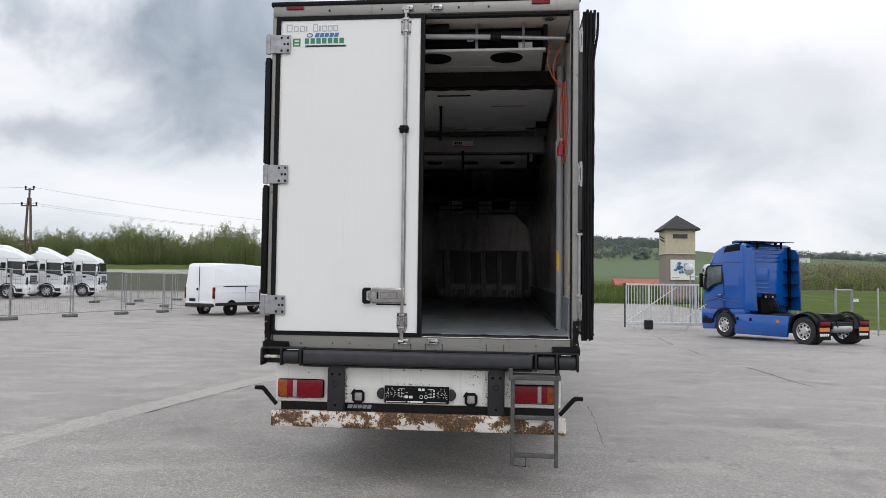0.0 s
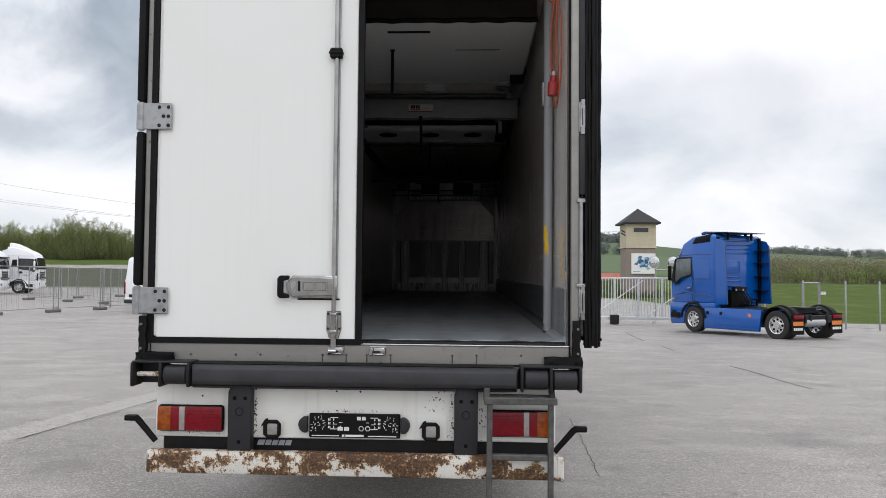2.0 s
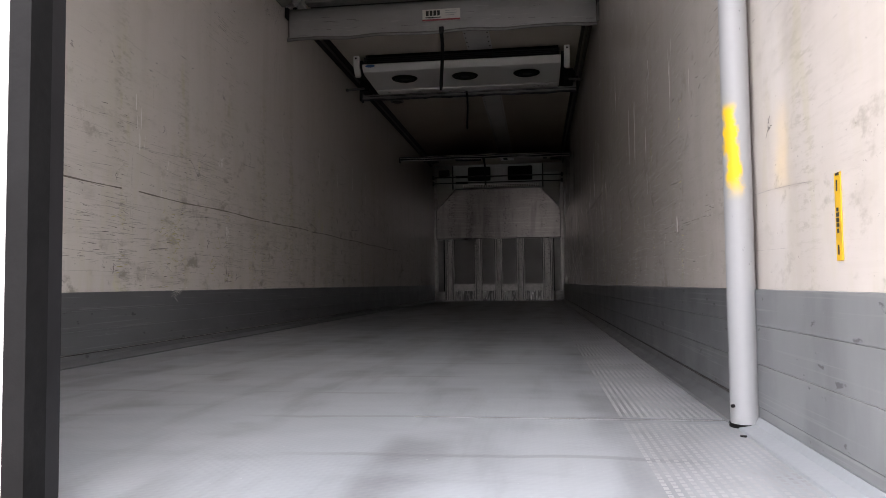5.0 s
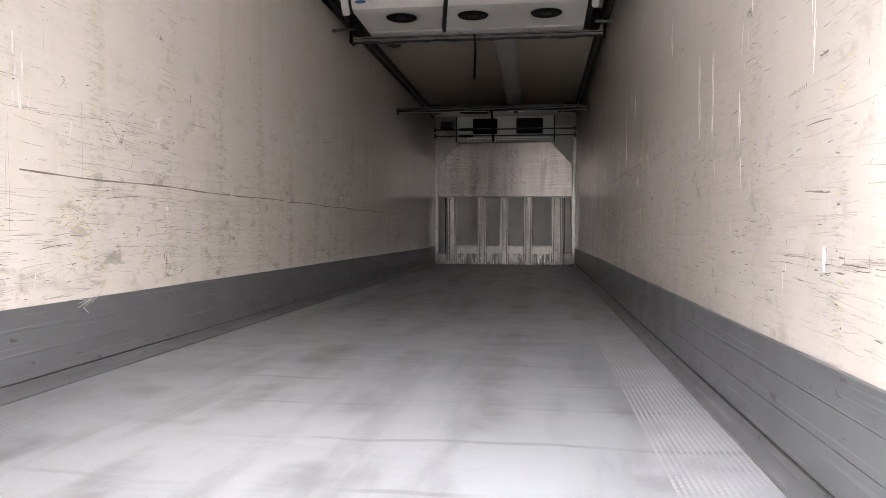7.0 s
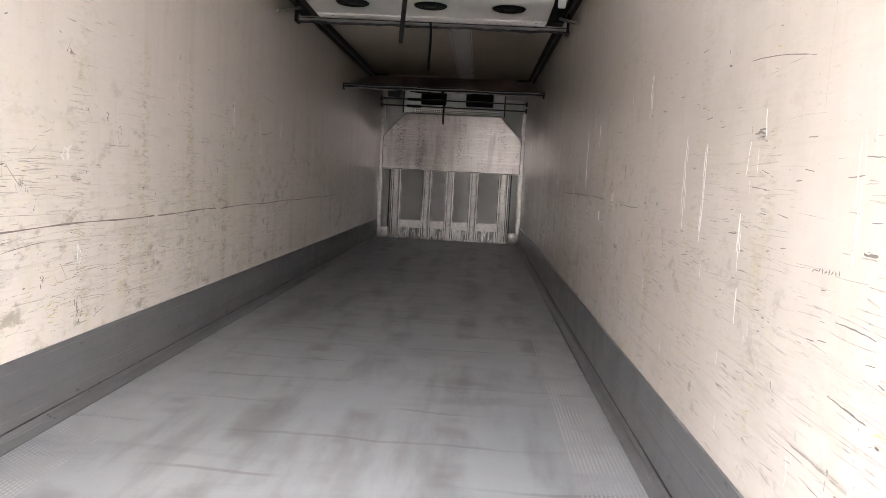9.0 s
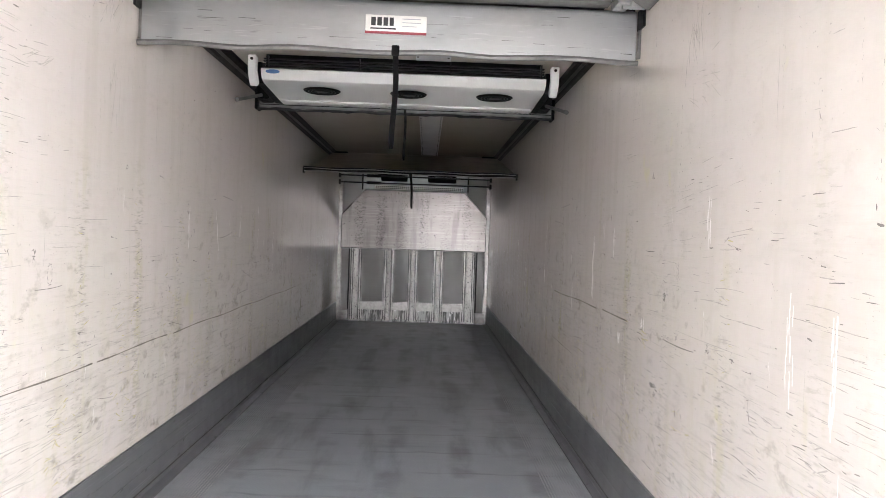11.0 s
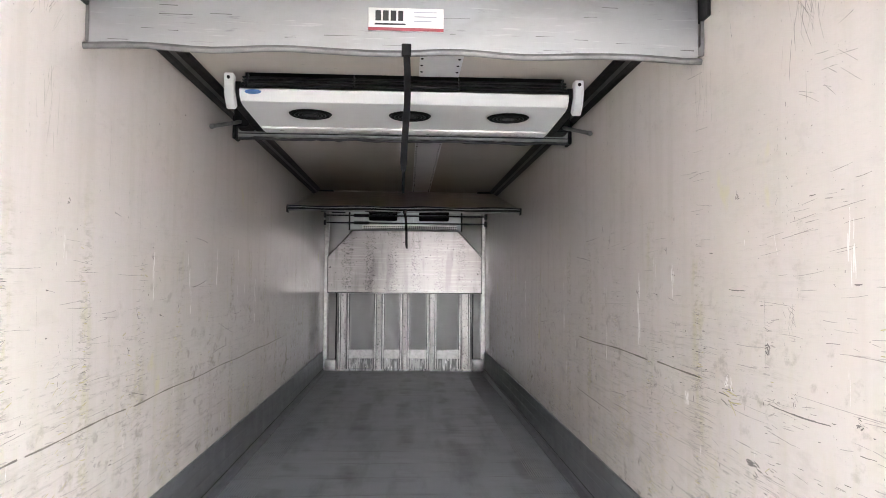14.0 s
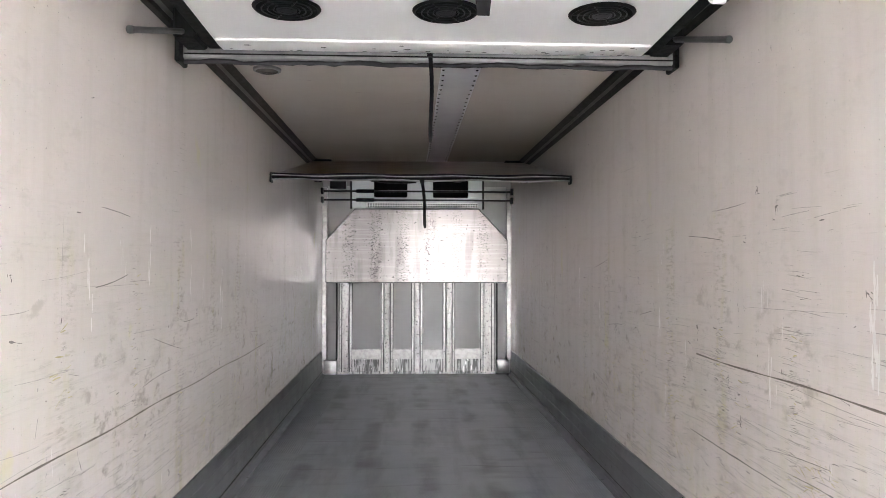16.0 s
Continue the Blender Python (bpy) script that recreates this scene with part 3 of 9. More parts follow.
TRUCKBLUE = plain("blue_paint", (0.001, 0.085, 0.385), 0.16, 0, 0.02, 1, 0, 0.45)
TRUCKBLUE.node_tree.nodes["Principled BSDF"].inputs["Coat Weight"].default_value = 0.45
# bright sky in the glass is partly put into this paler base colour
SIDEGLASS = plain("side_glass", (0.10, 0.125, 0.13), 0.04, 0, 0.5, 3, 0, 0.8)
DARKBLUE = plain("dark_blue_paint", (0.02, 0.06, 0.16), 0.35, 0, 0.1, 6, 0)
VANWHITE = plain("vehicle_white", (0.82, 0.83, 0.85), 0.3, 0, 0.03, 1, 0)
GLASSDARK = plain("tinted_window", (0.016, 0.020, 0.022), 0.05, 0, 0.1, 3, 0, 0.65)
AMBER = plain("amber_lens", (0.34, 0.072, 0.006), 0.22, 0, 0.5, 30, 0.05, 0.4)
CLEARLENS = plain("clear_lens", (0.36, 0.33, 0.32), 0.18, 0.2, 0.2, 40, 0.05)
REDLENS = plain("red_lens", (0.20, 0.004, 0.012), 0.18, 0, 0.3, 30, 0.05, 0.3)
ORANGEPANEL = plain("orange_reflector", (0.72, 0.20, 0.03), 0.4, 0, 0.1, 20, 0)
STUCCO = plain("beige_render", (0.52, 0.46, 0.34), 0.9, 0, 0.15, 2, 0.2)
STUCCO2 = plain("brown_render", (0.27, 0.22, 0.19), 0.9, 0, 0.15, 2, 0.2)
ROOF = plain("dark_roof", (0.022, 0.020, 0.020), 0.7, 0, 0.3, 3, 0.3)
SKYBLUE = plain("light_blue_print", (0.25, 0.48, 0.60), 0.5, 0, 0.2, 2, 0)
NAVY = plain("navy_print", (0.03, 0.10, 0.20), 0.5, 0, 0.2, 4, 0)
REDROOF = plain("red_roof", (0.34, 0.09, 0.06), 0.8, 0, 0.2, 1, 0)
MESHGREY = plain("mesh_wire", (0.16, 0.17, 0.165), 0.5, 0.4, 0.1, 8, 0)
GATEZINC = plain("bright_galvanised", (0.66, 0.67, 0.68), 0.35, 0.5, 0.12, 12)
LAMPLENS = plain("grey_lamp_lens", (0.13, 0.125, 0.11), 0.18, 0.2, 0.2, 20, 0)
CONCRETE = plain("concrete", (0.16, 0.155, 0.148), 0.9, 0, 0.2, 6, 0.2)
k = Mat("pole_wood", (0.12, 0.085, 0.06), 0.85)
k.blend(k.ramp(k.noise(1.0, k.map((20, 20, 1)), detail=4), 0.4, 0.7), (0.075, 0.055, 0.042))
WOOD = k.m
k = Mat("bark", (0.10, 0.085, 0.065), 0.9)
k.blend(k.ramp(k.noise(4.0, detail=5), 0.4, 0.7), (0.06, 0.05, 0.04))
BARK = k.m


def leaf_mat(name, a, b):
    q = Mat(name, a, 0.8, 0, 0.08)
    q.blend(q.island(), b)
    q.b.inputs["Subsurface Weight"].default_value = 0.0
    return q.m


LEAF = leaf_mat("spring_leaves", (0.115, 0.145, 0.055), (0.26, 0.295, 0.12))
# olive brown, lightened to carry the haze over the meadow woods
LEAFDARK = leaf_mat("brown_leaves", (0.175, 0.165, 0.105), (0.235, 0.225, 0.14))
LEAFGOLD = leaf_mat("pale_spring_leaves", (0.22, 0.23, 0.10), (0.32, 0.33, 0.16))
# distance haze is mixed into these pale grey-green leaves
LEAFFAR = leaf_mat("far_leaves", (0.15, 0.18, 0.165), (0.18, 0.205, 0.185))
GRASSBLADE = leaf_mat("grass_blades", (0.08, 0.12, 0.03), (0.14, 0.18, 0.055))

# ---- mesh helpers ----
def box(bm, x0, x1, y0, y1, z0, z1, bevel=0.0, seg=1):
    """Add a box between two corners, with eased edges."""
    vs = [bm.verts.new((x, y, z)) for z in (z0, z1) for y in (y0, y1) for x in (x0, x1)]
    fs = [bm.faces.new([vs[i] for i in q]) for q in ((0, 2, 3, 1), (4, 5, 7, 6), (0, 1, 5, 4), (2, 6, 7, 3), (0, 4, 6, 2), (1, 3, 7, 5))]
    if bevel > 0:
        edges = list({e for f in fs for e in f.edges})
        bmesh.ops.bevel(bm, geom=edges, offset=bevel, segments=seg, profile=0.5, affect="EDGES")
    return bm


def ring(centre, u, v, r, n, bm, phase=0.0):
    return [bm.verts.new(centre + u * (r * math.cos(2 * math.pi * i / n + phase)) + v * (r * math.sin(2 * math.pi * i / n + phase))) for i in range(n)]


def tube(bm, pts, r, n=10, cap=True):
    """Sweep a round section along points; r may be one radius or one for each point."""
    pts = [Vector(p) for p in pts]
    rs = r if isinstance(r, (list, tuple)) else [r] * len(pts)
    rings, u = [], None
    for i, p in enumerate(pts):
        d = pts[min(i + 1, len(pts) - 1)] - pts[max(i - 1, 0)]
        d = (d if d.length > 1e-6 else pts[-1] - pts[0]).normalized()
        if u is None:
            u = d.orthogonal().normalized()
        u = (u - d * u.dot(d)).normalized()
        rings.append(ring(p, u, d.cross(u), rs[i], n, bm))
    for a, b in zip(rings, rings[1:]):
        for i in range(n):
            bm.faces.new((a[i], a[(i + 1) % n], b[(i + 1) % n], b[i]))
    if cap:
        bm.faces.new(rings[0][::-1])
        bm.faces.new(rings[-1])
    return bm


def prism(bm, outline, axis, a, b, bevel=0.0, seg=1):
    """Extrude a closed 2D outline along an axis: the two numbers are the other two coordinates in x, y, z order."""
    def place(p, t):
        c = list(p)
        c.insert("xyz".index(axis), t)
        return bm.verts.new(c)
    lo, hi = [place(p, a) for p in outline], [place(p, b) for p in outline]
    n = len(outline)
    fs = [bm.faces.new(lo[::-1]), bm.faces.new(hi)]
    for i in range(n):
        fs.append(bm.faces.new((lo[i], lo[(i + 1) % n], hi[(i + 1) % n], hi[i])))
    if bevel > 0:
        bmesh.ops.bevel(bm, geom=list({e for f in fs for e in f.edges}), offset=bevel, segments=seg, profile=0.5, affect="EDGES")
    return bm


def frame_of(bm, x0, x1, z0, z1, y0, y1, w):
    """A picture-frame of four mitre-free bars in a plane across y."""
    box(bm, x0, x1, y0, y1, z1 - w, z1)
    box(bm, x0, x1, y0, y1, z0, z0 + w)
    box(bm, x0, x0 + w, y0, y1, z0 + w, z1 - w)
    box(bm, x1 - w, x1, y0, y1, z0 + w, z1 - w)
    return bm


def B():
    return bmesh.new()


def part(name, bm, material, parent=None, label="", smooth=32):
    """Link a bmesh as one mesh object, under a thing or a part where one is given."""
    bmesh.ops.recalc_face_normals(bm, faces=bm.faces)
    me = bpy.data.meshes.new(name)
    bm.to_mesh(me)
    bm.free()
    me.materials.append(material)
    if smooth:
        me.shade_smooth()
        me.set_sharp_from_angle(angle=radians(smooth))
    ob = new(name, me)
    if parent is not None:
        ob.parent = parent
        if parent.type == "EMPTY":
            ob.matrix_parent_inverse = parent.matrix_basis.inverted()
    if label:
        tagged(ob, label)
    return ob


def thing(name, label, category, at=(0, 0, 0), group="", kind=""):
    e = new(name)
    e.empty_display_size = 0.1
    e.matrix_basis = Matrix.Translation(at)
    return tagged(e, label, category, group, kind)


def add_wheel(parent, x, y, r, w, name="wheel", z=0.0):
    """A wheel as a part of a vehicle; axle along x."""
    bm = B()
    prof = [(-w / 2, r * 0.6), (-w / 2, r * 0.92), (-w / 2 + 0.03, r), (w / 2 - 0.03, r), (w / 2, r * 0.92), (w / 2, r * 0.6)]
    tube(bm, [(x + q, y, r + z) for q, _ in prof], [q for _, q in prof], 28, False)
    t = part(name, bm, TYRE, parent, "black tyre on a bright rim")
    bm = tube(B(), [(x - w / 2 + 0.06, y, r + z), (x + w / 2 - 0.06, y, r + z)], r * 0.50, 24)
    for q in (-1, 1):
        tube(bm, [(x + q * (w / 2 - 0.002), y, r + z), (x + q * (w / 2 - 0.012), y, r + z), (x + q * (w / 2 - 0.058), y, r + z)], [r * 0.61, r * 0.56, r * 0.51], 24, False)
    part("rim", bm, RIM, t)
    part("hub", tube(B(), [(x - w / 2 - 0.015, y, r + z), (x + w / 2 + 0.015, y, r + z)], r * 0.24, 14), RIM, t)
    bm = B()
    for i in range(8):
        a = 2 * math.pi * i / 8
        tube(bm, [(x - w / 2 + 0.055, y + r * 0.40 * math.cos(a), r + z + r * 0.40 * math.sin(a)), (x + w / 2 - 0.055, y + r * 0.40 * math.cos(a), r + z + r * 0.40 * math.sin(a))], r * 0.085, 8)
    part("rim_holes", bm, VOID, t)
    return t


def lumpy(x0, x1, y0, y1, z0, z1, amount, seed, cuts=5):
    """A box whose faces sag and bulge like smeared sealant."""
    bm = box(B(), x0, x1, y0, y1, z0, z1)
    bmesh.ops.subdivide_edges(bm, edges=bm.edges[:], cuts=cuts, use_grid_fill=True)
    c = Vector(((x0 + x1) / 2, (y0 + y1) / 2, (z0 + z1) / 2))
    for v in bm.verts:
        n = noise.noise_vector(Vector((v.co.x * 28 + seed, v.co.y * 28, v.co.z * 28))) + 0.6 * noise.noise_vector(Vector((v.co.x * 75, v.co.y * 75, v.co.z * 75 + seed)))
        v.co += n * amount - (v.co - c) * 0.05
    return bm


# ---- plan of the trailer: x across, y towards its front, z up ----
IN, OUT = 1.23, 1.295          # half widths, inside and outside
FLOOR_Z, CEIL_Z, ROOF_Z = 1.18, 3.80, 3.93
FRONT_Y = 12.68                # inner front wall
OPEN_Z = 3.855                 # top of the rear opening


def smooth01(t):
    t = max(0.0, min(1.0, t))
    return t * t * (3 - 2 * t)


def ground_z(x, y):
    """The yard falls gently away; beyond it banks and hills rise."""
    w = 0.22 + 0.78 * smooth01((x + 26) / 34)
    z = -0.055 - 0.028 * max(0.0, min(y - 4, 22)) * w
    west = smooth01((-4 - x) / 6)
    z += west * 3.4 * smooth01((y - 56) / 32)
    east = 1 - west
    far_e = smooth01((x - 22) / 12)
    z += east * (2.3 * (1 - far_e) + 1.0 * far_e) * smooth01((y - 66) / 50)
    if y > 200:
        far = y - 200
        hill = 0.042 * min(far, 750) * smooth01(far / 420) + 9 * noise.noise((x * 0.0045, y * 0.003, 0.3)) * smooth01(far / 300)
        hill += 7 * smooth01(far / 500) * math.sin(x * 0.008 + 0.6)
        hill += 8 * smooth01(far / 480) * smooth01((260 - x) / 160) * smooth01((x + 60) / 80)
        z += max(hill, -2)
    return z


# ---- ground: one sheet to the horizon ----
def steps(near, far, n_near, n_far):
    a = list(np.linspace(-near, near, n_near))
    g = [near * (far / near) ** (i / n_far) for i in range(1, n_far + 1)]
    return [-v for v in g[::-1]] + a + g


bm = B()
xs = steps(40, 1800, 41, 26)
ys = [-v for v in [1500, 600, 250, 120, 70][::1]] + list(np.linspace(-45, 130, 71)) + [130 * (1900 / 130) ** (i / 34) for i in range(1, 35)]
grid = [[bm.verts.new((x, y, ground_z(x, y))) for x in xs] for y in ys]
for r0, r1 in zip(grid, grid[1:]):
    for i in range(len(xs) - 1):
        bm.faces.new((r0[i], r0[i + 1], r1[i + 1], r1[i]))
tagged(part("ground", bm, GROUND, smooth=180), "pale worn asphalt yard running out into green meadows and hills", "ground", kind="structure")

# ---- shell: walls, floor, ceiling, front wall ----
def wall_side(name, s, label):
    w = part(name, box(B(), min(s * IN, s * OUT), max(s * IN, s * OUT), 0.06, 13.55, FLOOR_Z - 0.14, ROOF_Z, 0.006), LINING)
    return tagged(w, label, "wall", kind="structure")


wall_west = wall_side("wall_west", -1, "scuffed cream laminate side wall of a refrigerated trailer")
wall_east = wall_side("wall_east", 1, "scratched cream laminate side wall of a refrigerated trailer")
for s, wall in ((-1, wall_west), (1, wall_east)):
    # kick plate of three lapped extrusions and a cove at the floor
    for z0, z1, d in ((1.230, 1.3245, 0.0125), (1.325, 1.4115, 0.012), (1.412, 1.492, 0.0125)):
        x0, x1 = sorted((s * IN, s * (IN - d)))
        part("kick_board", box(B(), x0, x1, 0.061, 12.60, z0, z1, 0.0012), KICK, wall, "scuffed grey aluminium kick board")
    prof = [(IN, 0), (IN - 0.064, 0), (IN - 0.062, 0.007), (IN - 0.040, 0.013), (IN - 0.022, 0.024), (IN - 0.017, 0.044), (IN, 0.044)]
    part("cove", prism(B(), [(s * x, FLOOR_Z + z) for x, z in prof], "y", 0.80, 12.60), KICK, wall, "grey aluminium floor cove")
    x0, x1 = sorted((s * (IN - 0.002), s * (IN - 0.0145)))
    part("cove_groove", box(B(), x0, x1, 0.80, 12.60, FLOOR_Z + 0.0445, FLOOR_Z + 0.0475), LADDERGREY, wall)
    # by the door the cove is a flat bright strip and the lowest board runs down to it
    prof = [(IN, 0), (IN - 0.060, 0), (IN - 0.058, 0.004), (IN - 0.024, 0.012), (IN - 0.0135, 0.026), (IN, 0.026)]
    part("door_cove", prism(B(), [(s * x, FLOOR_Z + z) for x, z in prof], "y", 0.062, 0.798), FLOOR, wall, "pale aluminium cove by the door")
    x0, x1 = sorted((s * IN, s * (IN - 0.0122)))
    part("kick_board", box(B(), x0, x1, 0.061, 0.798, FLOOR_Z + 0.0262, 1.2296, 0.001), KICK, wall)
    # joint between two laminate sheets
    zj = 1.985 if s < 0 else 2.198
    bm = B()
    runs = ((1.3, 2.2), (2.35, 4.1), (4.15, 5.0), (5.1, 9.0)) if s < 0 else ((4.55, 5.05), (5.2, 6.6))
    for a, b in runs:
        n = int((b - a) / 0.12)
        tube(bm, [(s * (IN + 0.0012), a + (b - a) * i / n, zj + 0.004 * math.sin(i * 0.7 + a)) for i in range(n + 1)], [0.0035 + 0.0012 * math.sin(i * 1.9) for i in range(n + 1)], 6)
    part("joint_strip", bm, plain("joint_grime", (0.26, 0.23, 0.19), 0.7, 0, 0.4, 9), wall, "thin grimy joint between wall sheets")
    # cap rail along the ceiling edge
    prof = [(s * IN, 3.715), (s * (IN - 0.022), 3.722), (s * (IN - 0.030), 3.760), (s * (IN - 0.070), 3.775), (s * (IN - 0.075), 3.80), (s * IN, 3.80)]
    part("corner_rail", prism(B(), prof, "y", 4.62, 12.3), TRACK, wall, "dark track along the ceiling corner")
    prof = [(s * (IN - 0.030), 3.742), (s * (IN - 0.036), 3.738), (s * (IN - 0.050), 3.752), (s * (IN - 0.044), 3.758)]
    part("corner_rail_lip", prism(B(), prof, "y", 4.62, 12.3), plain("lip_grey", (0.13, 0.12, 0.11), 0.4, 0.4, 0.2, 8), wall, "steel lip of the ceiling track")

floor = part("floor", box(B(), -IN, IN, 0.059, 13.5, FLOOR_Z - 0.12, FLOOR_Z, 0.002), FLOOR)
tagged(floor, "grey fine-checked aluminium floor with dark grime patches", "floor", kind="structure")
# anti-slip studs along both sides, each sloping up from the door
STUD = plain("bare_stud", (0.42, 0.428, 0.445), 0.36, 0.3, 0.3, 5, 0)
corners = []
for s in (-1, 1):
    for i in range(15):
        x = s * (1.160 - i * 0.0165)
        for j in range(574):
            y = 0.12 + 0.0215 * j + 0.011 * (i % 2)
            if not 0.77 < y < 0.84:
                h = FLOOR_Z + (0.0024 if y > 0.84 else 0.0013)
                corners += [(x - 0.0042, y, FLOOR_Z + 0.0004), (x + 0.0042, y, FLOOR_Z + 0.0004), (x + 0.0042, y + 0.012, h), (x - 0.0042, y + 0.012, h)]
studs = bpy.data.meshes.new("tread_studs")
studs.from_pydata(corners, [], [tuple(range(4 * i, 4 * i + 4)) for i in range(len(corners) // 4)])
studs.materials.append(STUD)
tread = tagged(new("tread_studs", studs), kind="stuff")
tread.parent = floor
part("floor_screw", tube(B(), [(1.158, 0.64, FLOOR_Z + 0.001), (1.158, 0.64, FLOOR_Z + 0.004)], 0.007, 10), DARKSTEEL, floor)
bm = B()
for i in range(26):
    y = 0.10 + i * 0.028
    for j in range(60):
        x = -1.14 + j * 0.0385 + 0.019 * (i % 2)
        bm.faces.new([bm.verts.new((x + dx, y + dy, FLOOR_Z + 0.0016)) for dx, dy in ((-0.010, -0.004), (0.010, 0.002), (0.010, 0.004), (-0.010, -0.002))])
tagged(part("checker_studs", bm, FLOOR, floor, smooth=0), kind="stuff")
part("plate_joint", box(B(), 0.42, 1.165, 0.822, 0.8245, FLOOR_Z - 0.001, FLOOR_Z + 0.0012), LADDERALU, floor)
ceiling_bm = box(box(B(), -IN, IN, 0.95, 13.5, CEIL_Z, ROOF_Z - 0.003, 0.002), -IN, IN, 0.06, 0.949, CEIL_Z + 0.045, ROOF_Z - 0.003, 0.002)
ceiling = tagged(part("ceiling", ceiling_bm, CEILING), "cream laminate ceiling of a refrigerated trailer", "ceiling", kind="structure")
part("joint_plate", box(B(), 0.090, 0.330, 1.0, 12.3, CEIL_Z - 0.004, CEIL_Z, 0.001), STRIPALU, ceiling, "riveted aluminium plate over the ceiling joint")
bm = B()
for i in range(90):
    for x in (0.107, 0.313):
        y = 1.1 + i * 0.124
        tube(bm, [(x + 0.004 * math.sin(i * 7.1), y, CEIL_Z - 0.009), (x + 0.004 * math.sin(i * 7.1), y, CEIL_Z - 0.003)], [0.006, 0.010], 6)
tagged(part("rivet_row", bm, DARKSTEEL, ceiling), kind="stuff")

# ---- front wall with bumper ribs, deflector plate, return-air grille and load bars ----
wall_north = part("wall_north", box(B(), -IN, IN, FRONT_Y, FRONT_Y + 0.12, FLOOR_Z, CEIL_Z, 0.002), FRONTGREY)
tagged(wall_north, "grey front wall with riveted aluminium bumper ribs", "wall", kind="structure")
for s in (-1, 1):
    x0, x1 = sorted((s * 1.165, s * 1.228))
    part("corner_post", box(B(), x0, x1, FRONT_Y - 0.05, FRONT_Y, FLOOR_Z, 3.60, 0.006), FLANGE, wall_north, "bright aluminium corner post")
    x0, x1 = sorted((s * 1.03, s * 1.20))
    part("corner_block", box(B(), x0, x1, FRONT_Y - 0.10, FRONT_Y - 0.05, FLOOR_Z + 0.01, 1.37, 0.012, 2), FLANGE, wall_north, "dented aluminium corner block")
    x0, x1 = sorted((s * 1.03, s * 1.05))
    part("dark_gap", box(B(), x0, x1, FRONT_Y - 0.03, FRONT_Y - 0.002, FLOOR_Z, 2.36), DARKSTEEL, wall_north)
part("upper_panel", box(B(), -1.16, 1.16, FRONT_Y - 0.012, FRONT_Y - 0.003, 2.36, 3.62, 0.002), DULLWHITE, wall_north, "pale upper front panel")
plate = [(-1.176, 2.372), (1.170, 2.372), (1.170, 2.925), (0.800, 3.318), (-0.805, 3.318), (-1.176, 2.915)]
deflector = part("deflector_plate", prism(B(), plate, "y", FRONT_Y - 0.075, FRONT_Y - 0.068, 0.002), BRIGHT, wall_north, "pitted bright aluminium deflector plate with cut corners")
bm = B()
for a, b in zip(plate, plate[1:] + plate[:1]):
    tube(bm, [(a[0], FRONT_Y - 0.076, a[1]), (b[0], FRONT_Y - 0.076, b[1])], 0.005, 6)
part("plate_edge", bm, DARKSTEEL, deflector)
RIB_X = [(-1.003, -0.846), (-0.461, -0.316), (-0.068, 0.070), (0.341, 0.487), (0.833, 1.003)]
rivets = B()
for x0, x1 in RIB_X:
    w = x1 - x0
    prof = [(x0, FRONT_Y), (x0, FRONT_Y - 0.006), (x0 + 0.036, FRONT_Y - 0.008), (x0 + 0.041, FRONT_Y - 0.05), (x1 - 0.041, FRONT_Y - 0.05), (x1 - 0.036, FRONT_Y - 0.008), (x1, FRONT_Y - 0.006), (x1, FRONT_Y)]
    part("bumper_rib", prism(B(), prof, "z", FLOOR_Z + 0.005, 2.37), RIBMETAL, wall_north, "riveted hat-section aluminium rib")
    for xa, xb in ((x0 + 0.001, x0 + 0.023), (x1 - 0.023, x1 - 0.001)):
        # dark strips draw the shadow lines where rib and flange meet
        part("flange_shade", box(B(), xa - 0.011, xb + 0.011, FRONT_Y - 0.0088, FRONT_Y - 0.0065, FLOOR_Z + 0.03, 2.366), DARKSTEEL, wall_north)
        part("rib_flange", box(B(), xa, xb, FRONT_Y - 0.0125, FRONT_Y - 0.0095, FLOOR_Z + 0.03, 2.368), FLANGE, wall_north)
    for i in range(11):
        for x in (x0 + 0.013, x1 - 0.013):
            tube(rivets, [(x, FRONT_Y - 0.018, 1.26 + i * 0.105), (x, FRONT_Y - 0.011, 1.26 + i * 0.105)], [0.004, 0.006], 6)
tagged(part("rib_rivets", rivets, DARKSTEEL, wall_north), kind="stuff")
for (a0, a1), (b0, b1) in zip(RIB_X, RIB_X[1:]):
    part("kick_panel", box(B(), a1 + 0.004, b0 - 0.004, FRONT_Y - 0.022, FRONT_Y - 0.002, 1.375, 1.505, 0.003), FLANGE, wall_north, "dented bright kick panel")
    part("drain_panel", box(B(), a1 + 0.03, b0 - 0.03, FRONT_Y - 0.010, FRONT_Y - 0.002, 1.215, 1.372), STAINED, wall_north, "streaked stained panel")
    part("toe_strip", box(B(), a1 + 0.004, b0 - 0.004, FRONT_Y - 0.030, FRONT_Y - 0.004, FLOOR_Z + 0.002, 1.222, 0.004), STAINED, wall_north)

# return-air front of the cooling unit over the deflector
unit = thing("cooling_unit", "white front cooling unit with black fan inlets", "cooling unit", (0, FRONT_Y, 3.3))
part("casing", box(B(), -0.86, 0.86, FRONT_Y - 0.06, FRONT_Y - 0.004, 3.33, 3.78, 0.006), ALU, unit)
part("grille", box(B(), -0.66, 0.78, FRONT_Y - 0.085, FRONT_Y - 0.062, 3.335, 3.405, 0.003), WHITE, unit, "white perforated grille")
for i in range(44):
    for j in range(2):
        x = -0.64 + i * 0.0325
        part("grille_slot", box(B(), x, x + 0.017, FRONT_Y - 0.088, FRONT_Y - 0.084, 3.345 + j * 0.028, 3.362 + j * 0.028), VOID, unit)
